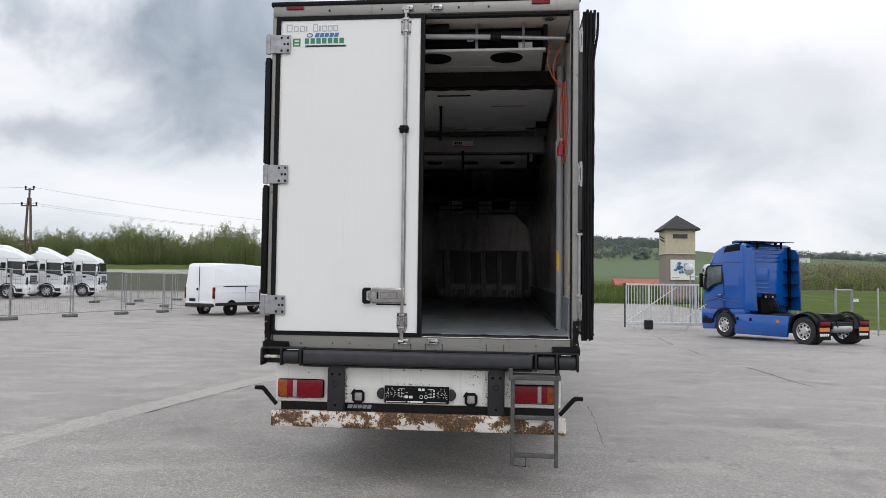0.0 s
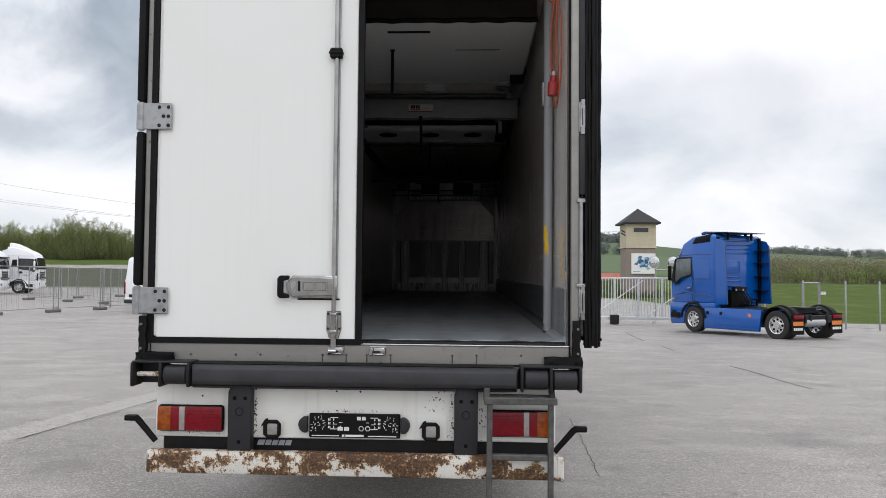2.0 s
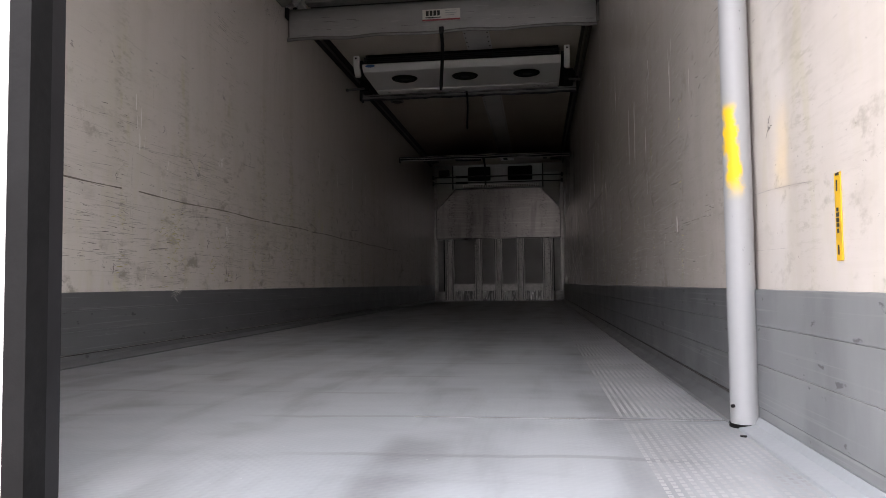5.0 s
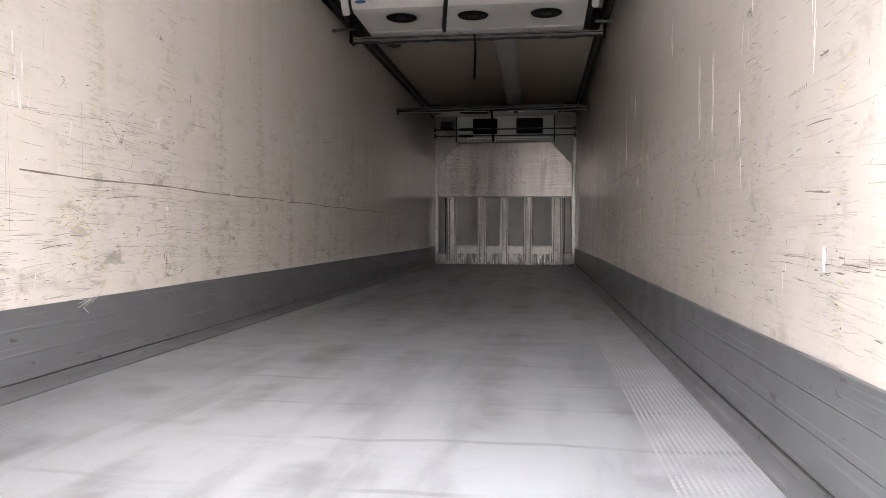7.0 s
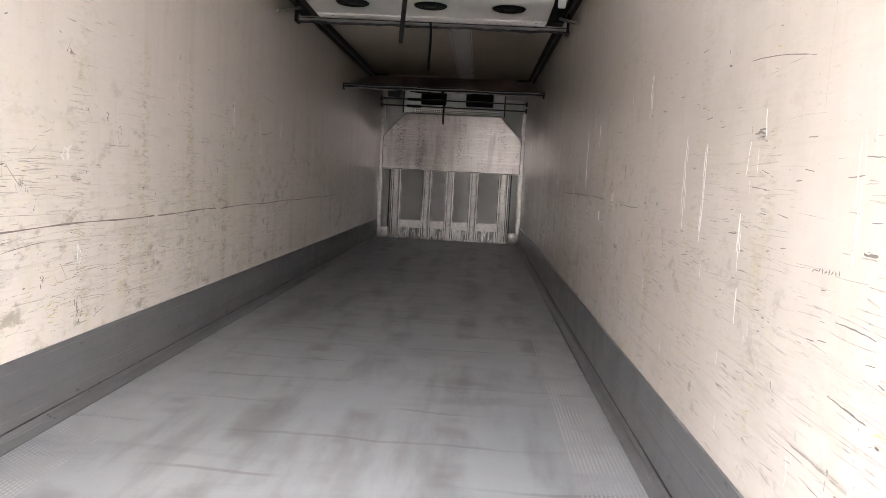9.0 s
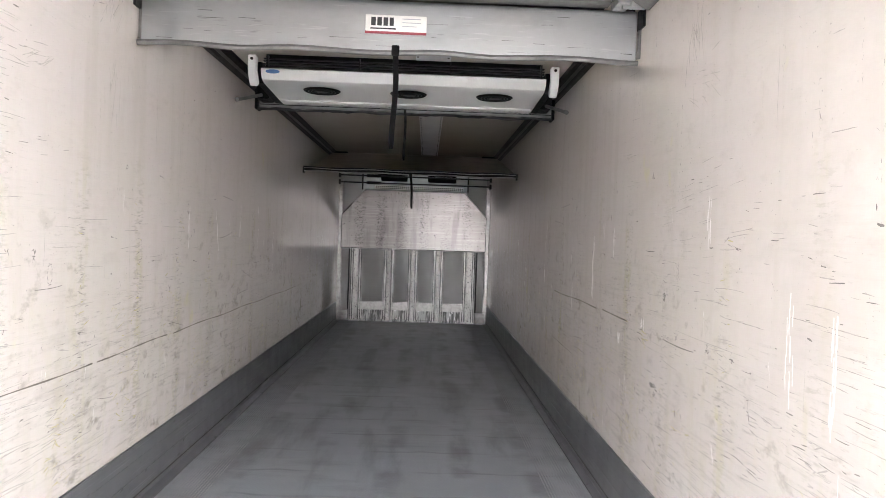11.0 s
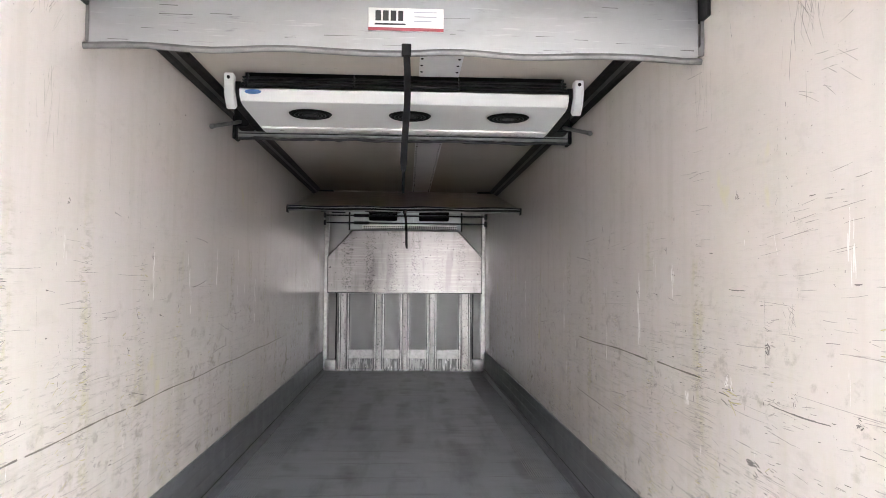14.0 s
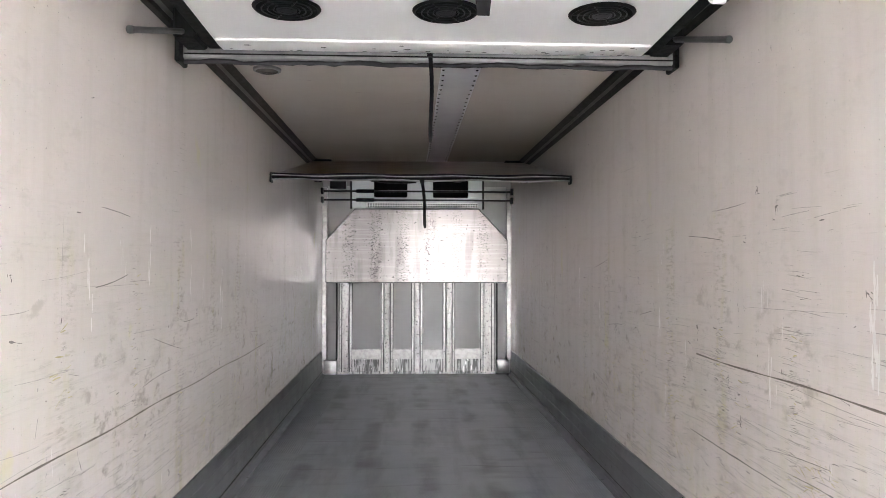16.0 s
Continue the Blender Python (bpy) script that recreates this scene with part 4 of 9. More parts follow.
for x0, x1 in ((-0.56, -0.13), (0.20, 0.66)):
    bm = box(B(), x0, x1, FRONT_Y - 0.088, FRONT_Y - 0.062, 3.47, 3.74, 0.02, 2)
    part("fan_inlet", bm, VOID, unit, "black fan inlet")
part("data_plate", box(B(), -0.07, 0.12, FRONT_Y - 0.080, FRONT_Y - 0.062, 3.43, 3.72, 0.003), ALU, unit)
part("control_box", box(B(), -1.13, -0.92, FRONT_Y - 0.08, FRONT_Y - 0.01, 3.58, 3.70, 0.01, 2), DARKSTEEL, unit, "small dark control box")
for s in (-1, 1):
    part("post_strip", box(B(), s * 0.855 - 0.012, s * 0.855 + 0.012, FRONT_Y - 0.075, FRONT_Y - 0.06, 3.32, 3.78, 0.003), DARKSTEEL, unit)
rear_lamp = thing("ceiling_lamp", "small round ceiling lamp by the doorway, unlit", "ceiling lamp", (1.06, 0.1, 3.84), "ceiling lamps")
part("rim", tube(B(), [(1.06, 0.11, 3.845), (1.06, 0.11, 3.838)], [0.06, 0.052], 24), ALU, rear_lamp)
part("lens", tube(B(), [(1.06, 0.11, 3.840), (1.06, 0.11, 3.834)], [0.045, 0.035], 20), LAMPLENS, rear_lamp)
for z, y in ((3.535, FRONT_Y - 0.22), (3.425, FRONT_Y - 0.20)):
    bar = thing("load_bar", "dark steel load bar stowed across the front wall", "load bar", (0, y, z), "stowed load bars")
    part("tube", tube(B(), [(-1.19, y, z), (1.19, y, z)], 0.012, 12), DARKSTEEL, bar)
    # lighter zinc strip drawn as the highlight along the dark tube
    part("shine_strip", tube(B(), [(-0.50, y, z + 0.006), (1.15, y, z + 0.006)], 0.008, 8), ZINC, bar)
    part("sleeve", tube(B(), [(-0.78, y, z), (-0.55, y, z)], 0.024, 12), BLACK, bar)
    for s in (-1, 1):
        part("end_foot", box(B(), min(s * 1.19, s * 1.226), max(s * 1.19, s * 1.226), y - 0.035, y + 0.035, z - 0.04, z + 0.04, 0.008), DARKSTEEL, bar)

# ---- evaporators under the ceiling ----
def evaporator(name, y, z, x0, x1, fans, fan_y, label):
    """y, z: the front upper edge of the white cover."""
    e = thing(name, label, "cooling unit", ((x0 + x1) / 2, y + 0.35, CEIL_Z), "hanging cooling units")
    prof = [(y, z), (y + 0.010, z - 0.034), (y + 0.04, z - 0.064), (y + 0.10, z - 0.076), (y + 0.245, z - 0.081), (y + 0.72, z - 0.097), (y + 0.745, z - 0.080), (y + 0.745, z + 0.02), (y + 0.02, z + 0.01)]
    part("cover", prism(B(), prof, "x", x0, x1), WHITE, e, "white enamelled cover")
    part("drip_lip", box(B(), x0 + 0.01, x1 - 0.01, y + 0.60, y + 0.742, z - 0.106, z - 0.0925, 0.004, 2), WHITE, e)
    # black strip put in for the shade behind the drip lip
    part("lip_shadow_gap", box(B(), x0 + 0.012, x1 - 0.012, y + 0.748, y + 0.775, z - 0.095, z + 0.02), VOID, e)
    part("coil_box", box(B(), x0 + 0.02, x1 - 0.02, y + 0.06, y + 0.50, z + 0.012, CEIL_Z - 0.002), VOID, e, "dark coil behind the cover")
    for i in range(4):
        zz = z + 0.016 + i * 0.019
        part("slat", box(B(), x0 + 0.01, x1 - 0.01, y + 0.012 + 0.004 * i, y + 0.055, zz, zz + 0.007, 0.002), DARKSTEEL, e)
    for i in range(4):
        xx = x0 + (x1 - x0) * (0.02 + 0.32 * i)
        part("slat_clip", box(B(), xx, xx + 0.008, y + 0.006, y + 0.05, z + 0.01, z + 0.095), DARKSTEEL, e)
    for s, xe in ((-1, x0), (1, x1)):
        a, b = sorted((xe + s * 0.030, xe + s * 0.085))
        bm = prism(B(), [(y - 0.02, z + 0.088), (y + 0.05, z + 0.088), (y + 0.05, z - 0.02), (y + 0.10, z - 0.085), (y + 0.06, z - 0.11), (y - 0.005, z - 0.05), (y - 0.02, z + 0.01)], "x", a, b, 0.006)
        br = part("bracket", bm, WHITE, e, "white end bracket")
        part("bolt", tube(B(), [((a + b) / 2, y - 0.028, z + 0.06), ((a + b) / 2, y - 0.018, z + 0.06)], 0.010, 8), DARKSTEEL, br)
        a, b = sorted((xe, xe + s * 0.05))
        part("end_cap", prism(B(), [(y + 0.03, z - 0.01), (y + 0.09, z - 0.080), (y + 0.74, z - 0.10), (y + 0.74, z + 0.05), (y + 0.03, z + 0.05)], "x", a, b), BLACK, e)
    for fx in fans:
        fy, fz = fan_y, z - 0.092
        bm = B()
        n = 28
        ro, ri = 0.132, 0.114
        o = [bm.verts.new((fx + ro * math.cos(2 * math.pi * i / n), fy + ro * math.sin(2 * math.pi * i / n), fz + 0.006)) for i in range(n)]
        m_ = [bm.verts.new((fx + 0.122 * math.cos(2 * math.pi * i / n), fy + 0.122 * math.sin(2 * math.pi * i / n), fz - 0.003)) for i in range(n)]
        q = [bm.verts.new((fx + ri * math.cos(2 * math.pi * i / n), fy + ri * math.sin(2 * math.pi * i / n), fz)) for i in range(n)]
        for r0, r1 in ((o, m_), (m_, q)):
            for i in range(n):
                bm.faces.new((r0[i], r0[(i + 1) % n], r1[(i + 1) % n], r1[i]))
        fan = part("fan_ring", bm, BLACK, e, "black fan ring with wire guard")
        part("fan_throat", tube(B(), [(fx, fy, fz + 0.003), (fx, fy, fz - 0.001)], ri + 0.004, 28), VOID, fan)
        bm = B()
        for rr in (0.028, 0.05, 0.073, 0.096):
            tube(bm, [(fx + rr * math.cos(2 * math.pi * i / 24), fy + rr * math.sin(2 * math.pi * i / 24), fz - 0.003) for i in range(25)], 0.003, 5, False)
        for a in range(3):
            c, s_ = math.cos(a * math.pi / 3), math.sin(a * math.pi / 3)
            tube(bm, [(fx - 0.112 * c, fy - 0.112 * s_, fz - 0.002), (fx + 0.112 * c, fy + 0.112 * s_, fz - 0.002)], 0.003, 5)
        part("guard", bm, DARKSTEEL, fan)
        part("hub", tube(B(), [(fx, fy, fz + 0.0), (fx, fy, fz - 0.005)], 0.04, 16), GREYRUBBER, fan)
    return e


evap2 = evaporator("ceiling_evaporator", 5.855, 3.685, -0.955, 0.985, (-0.575, 0.040, 0.655), 6.10, "white three-fan evaporator hung under the ceiling")
bm = B()
n = 24
ov = [bm.verts.new((-0.875 + 0.048 * math.cos(2 * math.pi * i / n), 5.851, 3.667 + 0.014 * math.sin(2 * math.pi * i / n))) for i in range(n)]
bm.faces.new(ov)
part("badge", bm, BLUEINK, evap2, "small blue oval badge")
rng = random.Random(15)
bm = B()
for i in range(46):
    # chips and dirt along the lower lip
    x, yy, w = rng.uniform(-0.93, 0.96), 6.46 + rng.random() ** 0.5 * 0.13, rng.uniform(0.004, 0.020)
    z = 3.5788 - 0.0003 * (i % 3)
    bm.faces.new([bm.verts.new((x + w * math.cos(a) * rng.uniform(0.6, 1.2), yy + 0.5 * w * math.sin(a), z)) for a in (0.2, 1.3, 2.6, 3.9, 5.2)])
tagged(part("paint_chips", bm, LADDERALU, evap2, smooth=0), kind="stuff")
# the rear unit shows its flat underside, with an open dark front above
e1 = thing("ceiling_evaporator", "dull white flat evaporator hung above the doorway", "cooling unit", (0, 0.45, CEIL_Z), "hanging cooling units")
part("tray", box(B(), -1.00, 1.03, 0.185, 0.765, 3.598, 3.622, 0.006, 2), DULLWHITE, e1, "dull white drip tray")
part("tray_fold", box(B(), -1.00, 1.03, 0.60, 0.765, 3.588, 3.597, 0.003), DULLWHITE, e1)
part("coil_box", box(B(), -0.98, 1.00, 0.33, 0.76, 3.623, 3.842), VOID, e1, "dark coil")
part("front_strip", box(B(), -0.98, 1.00, 0.28, 0.325, 3.735, 3.80, 0.004), DARKSTEEL, e1)
for x in (-0.30, 0.44, 0.84):
    part("hanger", box(B(), x - 0.012, x + 0.012, 0.19, 0.22, 3.62, 3.842, 0.003), LADDERALU, e1)
part("motor", tube(B(), [(-0.02, 0.20, 3.79), (0.20, 0.20, 3.79)], [0.05, 0.055], 14), BLACK, e1, "black fan motor")
part("data_label", box(B(), 0.80, 0.92, 0.322, 0.327, 3.655, 3.715), PAPER, e1)
for s in (-1, 1):
    part("end_cap", box(B(), s * 1.015 + 0.015 - 0.018, s * 1.015 + 0.015 + 0.018, 0.24, 0.76, 3.585, 3.842, 0.004), BLACK, e1)
for fx in (-0.575, 0.065, 0.695):
    n = 28
    fan = part("fan_ring", tube(B(), [(fx, 0.375, 3.600), (fx, 0.375, 3.592)], [0.146, 0.140], n), VOID, e1, "black fan opening")
    bm = B()
    for rr in (0.05, 0.09, 0.125):
        tube(bm, [(fx + rr * math.cos(2 * math.pi * i / 24), 0.375 + rr * math.sin(2 * math.pi * i / 24), 3.590) for i in range(25)], 0.002, 5, False)
    part("guard", bm, VOID, fan)

# ---- stowed partition near the doors: a white panel under the ceiling, with a wavy seal ----
def wavy_seal(bm, x0, x1, y, z, r, amp, n=40, phase=0.0):
    tube(bm, [(x0 + (x1 - x0) * i / n, y + amp * math.sin(i * 0.9 + phase), z + 0.7 * amp * math.sin(i * 1.7 + phase)) for i in range(n + 1)], r, 8)


HOUSINGGREY = plain("housing_grey", (0.17, 0.16, 0.15), 0.5, 0.5, 0.3, 9)
partition = thing("folded_partition", "white insulated partition folded up under the ceiling", "partition", (0, 2.4, 3.6))
part("panel", box(B(), -1.17, 1.17, 1.50, 3.32, 3.612, 3.69, 0.010, 2), WHITE, partition, "white insulated panel")
bm = B()
wavy_seal(bm, -1.18, 1.18, 3.328, 3.616, 0.014, 0.005)
part("far_seal", bm, SEALGREY, partition, "grey bulging rubber seal")
bm = B()
wavy_seal(bm, -1.18, 1.18, 1.485, 3.625, 0.022, 0.006, phase=2.0)
part("near_seal", bm, BLACK, partition, "black rubber seal")
# shadowed rear face: its darkness is put in with the track's brown
part("rear_face", box(B(), -1.17, 1.17, 1.46, 1.495, 3.64, 3.79, 0.004), TRACK, partition)
part("edge_profile", box(B(), -1.17, 1.17, 3.300, 3.332, 3.632, 3.700, 0.004), LADDERALU, partition)
part("panel_slot", box(B(), -0.06, 0.30, 1.70, 1.74, 3.607, 3.616), BLACK, partition)
part("panel_slot", box(B(), 0.50, 0.90, 2.20, 2.215, 3.609, 3.616), GREYRUBBER, partition)
for s in (-1, 1):
    bm = box(B(), s * 1.11 - 0.07, s * 1.11 + 0.07, 3.02, 3.16, 3.55, 3.66, 0.012, 2)
    part("latch_block", bm, BLACK, partition, "black latch block")
    bm = B()
    for dx in (-0.05, -0.01, 0.03):
        tube(bm, [(s * 1.08 + dx, 3.33, 3.60), (s * 1.08 + dx + 0.02, 3.40, 3.665), (s * 1.08 + dx + 0.015, 3.43, 3.655)], 0.010, 8)
    box(bm, s * 1.08 - 0.07, s * 1.08 + 0.07, 3.335, 3.43, 3.675, 3.70, 0.004)
    part("latch_roller", bm, LADDERALU, partition, "steel latch with rollers")
    sb = thing("side_housing", "grey steel housing along the ceiling edge", "housing", (s * 1.15, 3.9, 3.7), "ceiling edge housings")
    part("housing", prism(B(), [(s * 1.088, 3.795), (s * 1.090, 3.770), (s * 1.205, 3.698), (s * 1.228, 3.698), (s * 1.228, 3.795)], "y", 3.36, 4.36, 0.003), HOUSINGGREY, sb)
    for y in (3.6, 3.95, 4.22):
        part("bolt", tube(B(), [(s * 1.118, y, 3.752), (s * 1.112, y, 3.744)], 0.007, 8), DARKSTEEL, sb)
    part("end_flange", box(B(), s * 1.15 - 0.055, s * 1.15 + 0.055, 4.362, 4.372, 3.70, 3.79, 0.002), ZINC, sb)
strap = thing("hanging_strap", "short black pull strap hanging from the panel", "strap", (-0.11, 2.2, 3.6), "pull straps")
part("webbing", box(B(), -0.085, -0.060, 2.20, 2.206, 3.22, 3.625, 0.001), STRAP, strap)
part("buckle", box(B(), -0.095, -0.050, 2.185, 2.215, 3.600, 3.625, 0.004), DARKSTEEL, strap)

# ---- aluminium cross beam with the maker's plate ----
beam = thing("cross_beam", "dented grey aluminium cross beam with a maker's plate", "beam", (0, 4.5, 3.6))
part("beam_face", prism(B(), [(4.485, 3.485), (4.515, 3.485), (4.60, 3.715), (4.60, 3.735), (4.50, 3.735), (4.488, 3.715)], "x", -1.215, 1.205, 0.004), ALU, beam)
bm = B()
tube(bm, [(-1.228 + 2.44 * i / 30, 4.478 + 0.004 * math.sin(i * 1.3), 3.478 + 0.006 * math.sin(i * 0.8)) for i in range(31)], 0.014, 8)
part("beam_lip", bm, LADDERALU, beam, "bent lower lip")
for s in (-1, 1):
    part("beam_end", prism(B(), [(s * 1.215, 3.735), (s * 1.228, 3.735), (s * 1.228, 3.50), (s * 1.16, 3.486), (s * 1.215, 3.54)], "y", 4.487, 4.50, 0.002), LADDERALU, beam)
bm = B()
rng = random.Random(66)
for i in range(18):
    x, u = rng.uniform(-1.18, 1.18), rng.random() ** 1.5
    z, w, h = 3.50 + 0.19 * u, rng.uniform(0.02, 0.14), rng.uniform(0.0008, 0.0022)
    yy = 4.4835 + 0.003 * u
    bm.faces.new([bm.verts.new((x, yy, z)), bm.verts.new((x + w, yy, z + rng.gauss(0, 0.002))), bm.verts.new((x + w, yy, z + h)), bm.verts.new((x, yy, z + h * 1.5))])
tagged(part("beam_scratches", bm, LADDERALU, beam, smooth=0), kind="stuff")
part("top_rail", box(B(), -1.06, 1.06, 4.40, 4.50, 3.742, 3.762, 0.004), LADDERALU, beam)
part("upper_rail", box(B(), -1.06, 1.06, 4.36, 4.43, 3.772, 3.796, 0.004), ALU, beam)
part("rail_gap", box(B(), -1.06, 1.06, 4.45, 4.60, 3.763, 3.797), DARKSTEEL, beam)
for s in (-1, 1):
    br = part("rail_bracket", box(B(), s * 1.10 - 0.035, s * 1.10 + 0.035, 4.33, 4.46, 3.715, 3.765, 0.004), ZINC, beam)
    for dx in (-0.02, 0.02):
        part("nut", tube(B(), [(s * 1.10 + dx, 4.325, 3.74), (s * 1.10 + dx, 4.333, 3.74)], 0.009, 6), ZINC, br)
    part("end_stop", box(B(), s * 1.222 - 0.008, s * 1.222 + 0.006, 4.42, 4.52, 3.64, 3.74, 0.003), DARKSTEEL, beam)
sign = part("maker_plate", box(B(), -0.130, 0.168, 4.478, 4.484, 3.566, 3.658, 0.001), PAPER, beam, "white sticker with dark bars and a maroon band")
part("red_band", box(B(), -0.130, 0.168, 4.4745, 4.4775, 3.566, 3.578), MAROON, sign)
for x0, x1 in ((-0.102, -0.080), (-0.072, -0.050), (-0.042, -0.020), (-0.012, 0.008)):
    part("dark_bar", box(B(), x0, x1, 4.4745, 4.4775, 3.606, 3.646), INK, sign)
part("dark_bar", box(B(), -0.105, 0.018, 4.4745, 4.4775, 3.589, 3.595), INK, sign)
for i in range(3):
    part("dark_bar", box(B(), 0.05, 0.14 - 0.02 * (i == 2), 4.4745, 4.4775, 3.640 - 0.018 * i, 3.643 - 0.018 * i), GREYINK, sign)

# ---- bar behind the second evaporator, levers, straps ----
rail = thing("seal_bar", "grey sealing bar across the trailer behind the evaporator", "bar", (0, 6.77, 3.64))
bm = prism(B(), [(6.725, 3.675), (6.728, 3.584), (6.745, 3.572), (6.80, 3.572), (6.80, 3.675)], "x", -1.165, 1.18, 0.004)
part("profile", bm, LADDERALU, rail, "dull grey bar profile")
part("groove", box(B(), -1.16, 1.175, 6.720, 6.7245, 3.595, 3.601), BLACK, rail)
bm = B()
rng = random.Random(51)
tube(bm, [(-1.165 + 2.345 * i / 60, 6.745 + 0.004 * math.sin(i * 1.1), 3.566 + 0.006 * math.sin(i * 0.53) * math.sin(i * 0.21) + rng.uniform(-0.002, 0.002)) for i in range(61)], [0.011 + rng.uniform(-0.003, 0.003) for i in range(61)], 8)
part("rubber_lip", bm, GREYRUBBER, rail, "ragged dark rubber lip")
part("backing", box(B(), -1.15, 1.165, 6.74, 6.80, 3.66, 3.795, 0.004), BLACK, rail)
part("flat", box(B(), -1.15, 1.165, 6.70, 6.735, 3.658, 3.672, 0.003), DARKSTEEL, rail)
for s in (-1, 1):
    part("end_plate", box(B(), s * 1.185 - 0.012, s * 1.185 + 0.012, 6.70, 6.83, 3.556, 3.72, 0.006), BLACK, rail)
    lever = thing("lever", "steel lever rod with a knobbed end", "lever", (s * 1.15, 6.2, 3.6), "partition levers")
    part("rod", tube(B(), [(s * 1.07, 6.58, 3.650), (s * 1.10, 6.45, 3.615), (s * 1.185, 6.16, 3.525)], 0.013, 8), LADDERALU, lever)
    part("knob", tube(B(), [(s * 1.184, 6.163, 3.526), (s * 1.189, 6.147, 3.521)], 0.016, 12), LADDERALU, lever)
    part("pivot", box(B(), s * 1.085 - 0.05, s * 1.085 + 0.05, 6.48, 6.68, 3.60, 3.74, 0.01), BLACK, lever)


def hanging_strap(x, y, z0, z1, w, colour, lean=0.0):
    st = thing("hanging_strap", "black webbing pull strap hanging loose", "strap", (x, y, z0), "pull straps")
    bm = B()
    n = 14
    prev = None
    for i in range(n + 1):
        t = i / n
        px, py, pz = x + lean * t + 0.006 * math.sin(t * 5), y + 0.010 * math.sin(t * 4), z0 + (z1 - z0) * t
        a = w * (0.5 if i < n else 0.35)
        tw = 0.25 * math.sin(t * 3)
        row = [bm.verts.new((px + sx * a * math.cos(tw), py + sx * a * math.sin(tw) + sy * 0.0015, pz)) for sx, sy in ((-1, -1), (1, -1), (1, 1), (-1, 1))]
        if prev:
            for k2 in range(4):
                bm.faces.new((prev[k2], prev[(k2 + 1) % 4], row[(k2 + 1) % 4], row[k2]))
        else:
            bm.faces.new(row)
        prev = row
    bm.faces.new(prev[::-1])
    part("webbing", bm, colour, st)
    part("clip", box(B(), x - w * 0.7, x + w * 0.7, y - 0.014, y + 0.006, z0 - 0.02, z0 + 0.03, 0.004), BLACK, st)
    return st


hanging_strap(0.022, 4.455, 3.475, 3.005, 0.027, STRAP)
hanging_strap(-0.005, 6.725, 3.62, 3.19, 0.020, STRAP, 0.01)
hanging_strap(0.0, 9.10, 3.28, 2.90, 0.026, STRAP, 0.03)

# ---- second folded partition, drooping towards the doors ----
p2 = thing("drooping_partition", "beige insulated partition folded up and drooping at its near edge", "partition", (0, 10, 3.5))
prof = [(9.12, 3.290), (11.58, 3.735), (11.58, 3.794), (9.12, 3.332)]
# beige panel; the shade on its underside is put in as even dark brown
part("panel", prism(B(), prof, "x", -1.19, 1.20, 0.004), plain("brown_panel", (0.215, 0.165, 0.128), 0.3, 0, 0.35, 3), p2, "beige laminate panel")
for x in (-0.62, 0.0, 0.62):
    prof = [(9.14, 3.285), (11.56, 3.7225), (11.56, 3.7325), (9.14, 3.295)]
    part("panel_batten", prism(B(), prof, "x", x - 0.014, x + 0.014), SEALGREY, p2)
for dz, r, mt in ((0.0, 0.0065, WORNALU), (0.018, 0.009, BLACK), (0.034, 0.004, WORNALU), (0.046, 0.007, BLACK)):
    bm = B()
    tube(bm, [(-1.215 + 2.435 * i / 30, 9.10 + 0.004 * math.sin(i * 1.7), 3.285 + dz + 0.005 * math.sin(i * 0.7 + dz * 40)) for i in range(31)], r, 8)
    part("edge_bar", bm, mt, p2)
for s in (-1, 1):
    part("edge_hook", box(B(), s * 1.209 - 0.008, s * 1.209 + 0.008, 9.08, 9.16, 3.262, 3.335, 0.006), DARKSTEEL, p2)
    part("hinge_block", box(B(), s * 1.08 - 0.10, s * 1.08 + 0.10, 11.42, 11.60, 3.665, 3.79, 0.01), BLACK, p2)
part("edge_rubber", box(B(), -1.20, 1.21, 9.104, 9.118, 3.290, 3.336, 0.004), TRACK, p2, "black rubber edge")
bm = B()
tube(bm, [(-0.42, 9.3, 3.31), (-0.30, 9.2, 3.285), (-0.16, 9.16, 3.275), (-0.05, 9.22, 3.29)], 0.014, 6)
part("rope_loop", bm, BLACK, p2, "black loop of rope")
for x in (-0.86, -0.34, 0.30, 0.86):
    part("strap_end", box(B(), x - 0.03, x + 0.03, 9.2, 9.32, 3.292, 3.300, 0.003), BLACK, p2)

# ---- ceiling lamps ----
def ceiling_lamp(x, y):
    lamp = thing("ceiling_lamp", "round flush ceiling lamp with a steel rim, unlit", "ceiling lamp", (x, y, CEIL_Z), "ceiling lamps")
    part("rim", tube(B(), [(x, y, CEIL_Z), (x, y, CEIL_Z - 0.012), (x, y, CEIL_Z - 0.016)], [0.085, 0.083, 0.070], 28), LADDERALU, lamp)
    part("lens", tube(B(), [(x, y, CEIL_Z - 0.015), (x, y, CEIL_Z - 0.024)], [0.069, 0.050], 24), LAMPLENS, lamp)


for x, y in ((1.0, 4.24), (-0.97, 7.72)):
    ceiling_lamp(x, y)

# ---- things on the wall by the door ----
pole = thing("wall_pole", "aluminium pole against the wall with sprayed yellow paint", "pole", (1.19, 0.75, FLOOR_Z))
part("tube", tube(B(), [(1.192, 0.752, FLOOR_Z + 0.006), (1.190, 0.752, 3.62)], 0.031, 24), POLE, pole)
part("foot", tube(B(), [(1.192, 0.752, FLOOR_Z + 0.001), (1.192, 0.752, FLOOR_Z + 0.010)], 0.0335, 24), BLACK, pole)
part("screw", tube(B(), [(1.165, 0.737, FLOOR_Z + 0.05), (1.160, 0.733, FLOOR_Z + 0.05)], 0.004, 8), DARKSTEEL, pole)
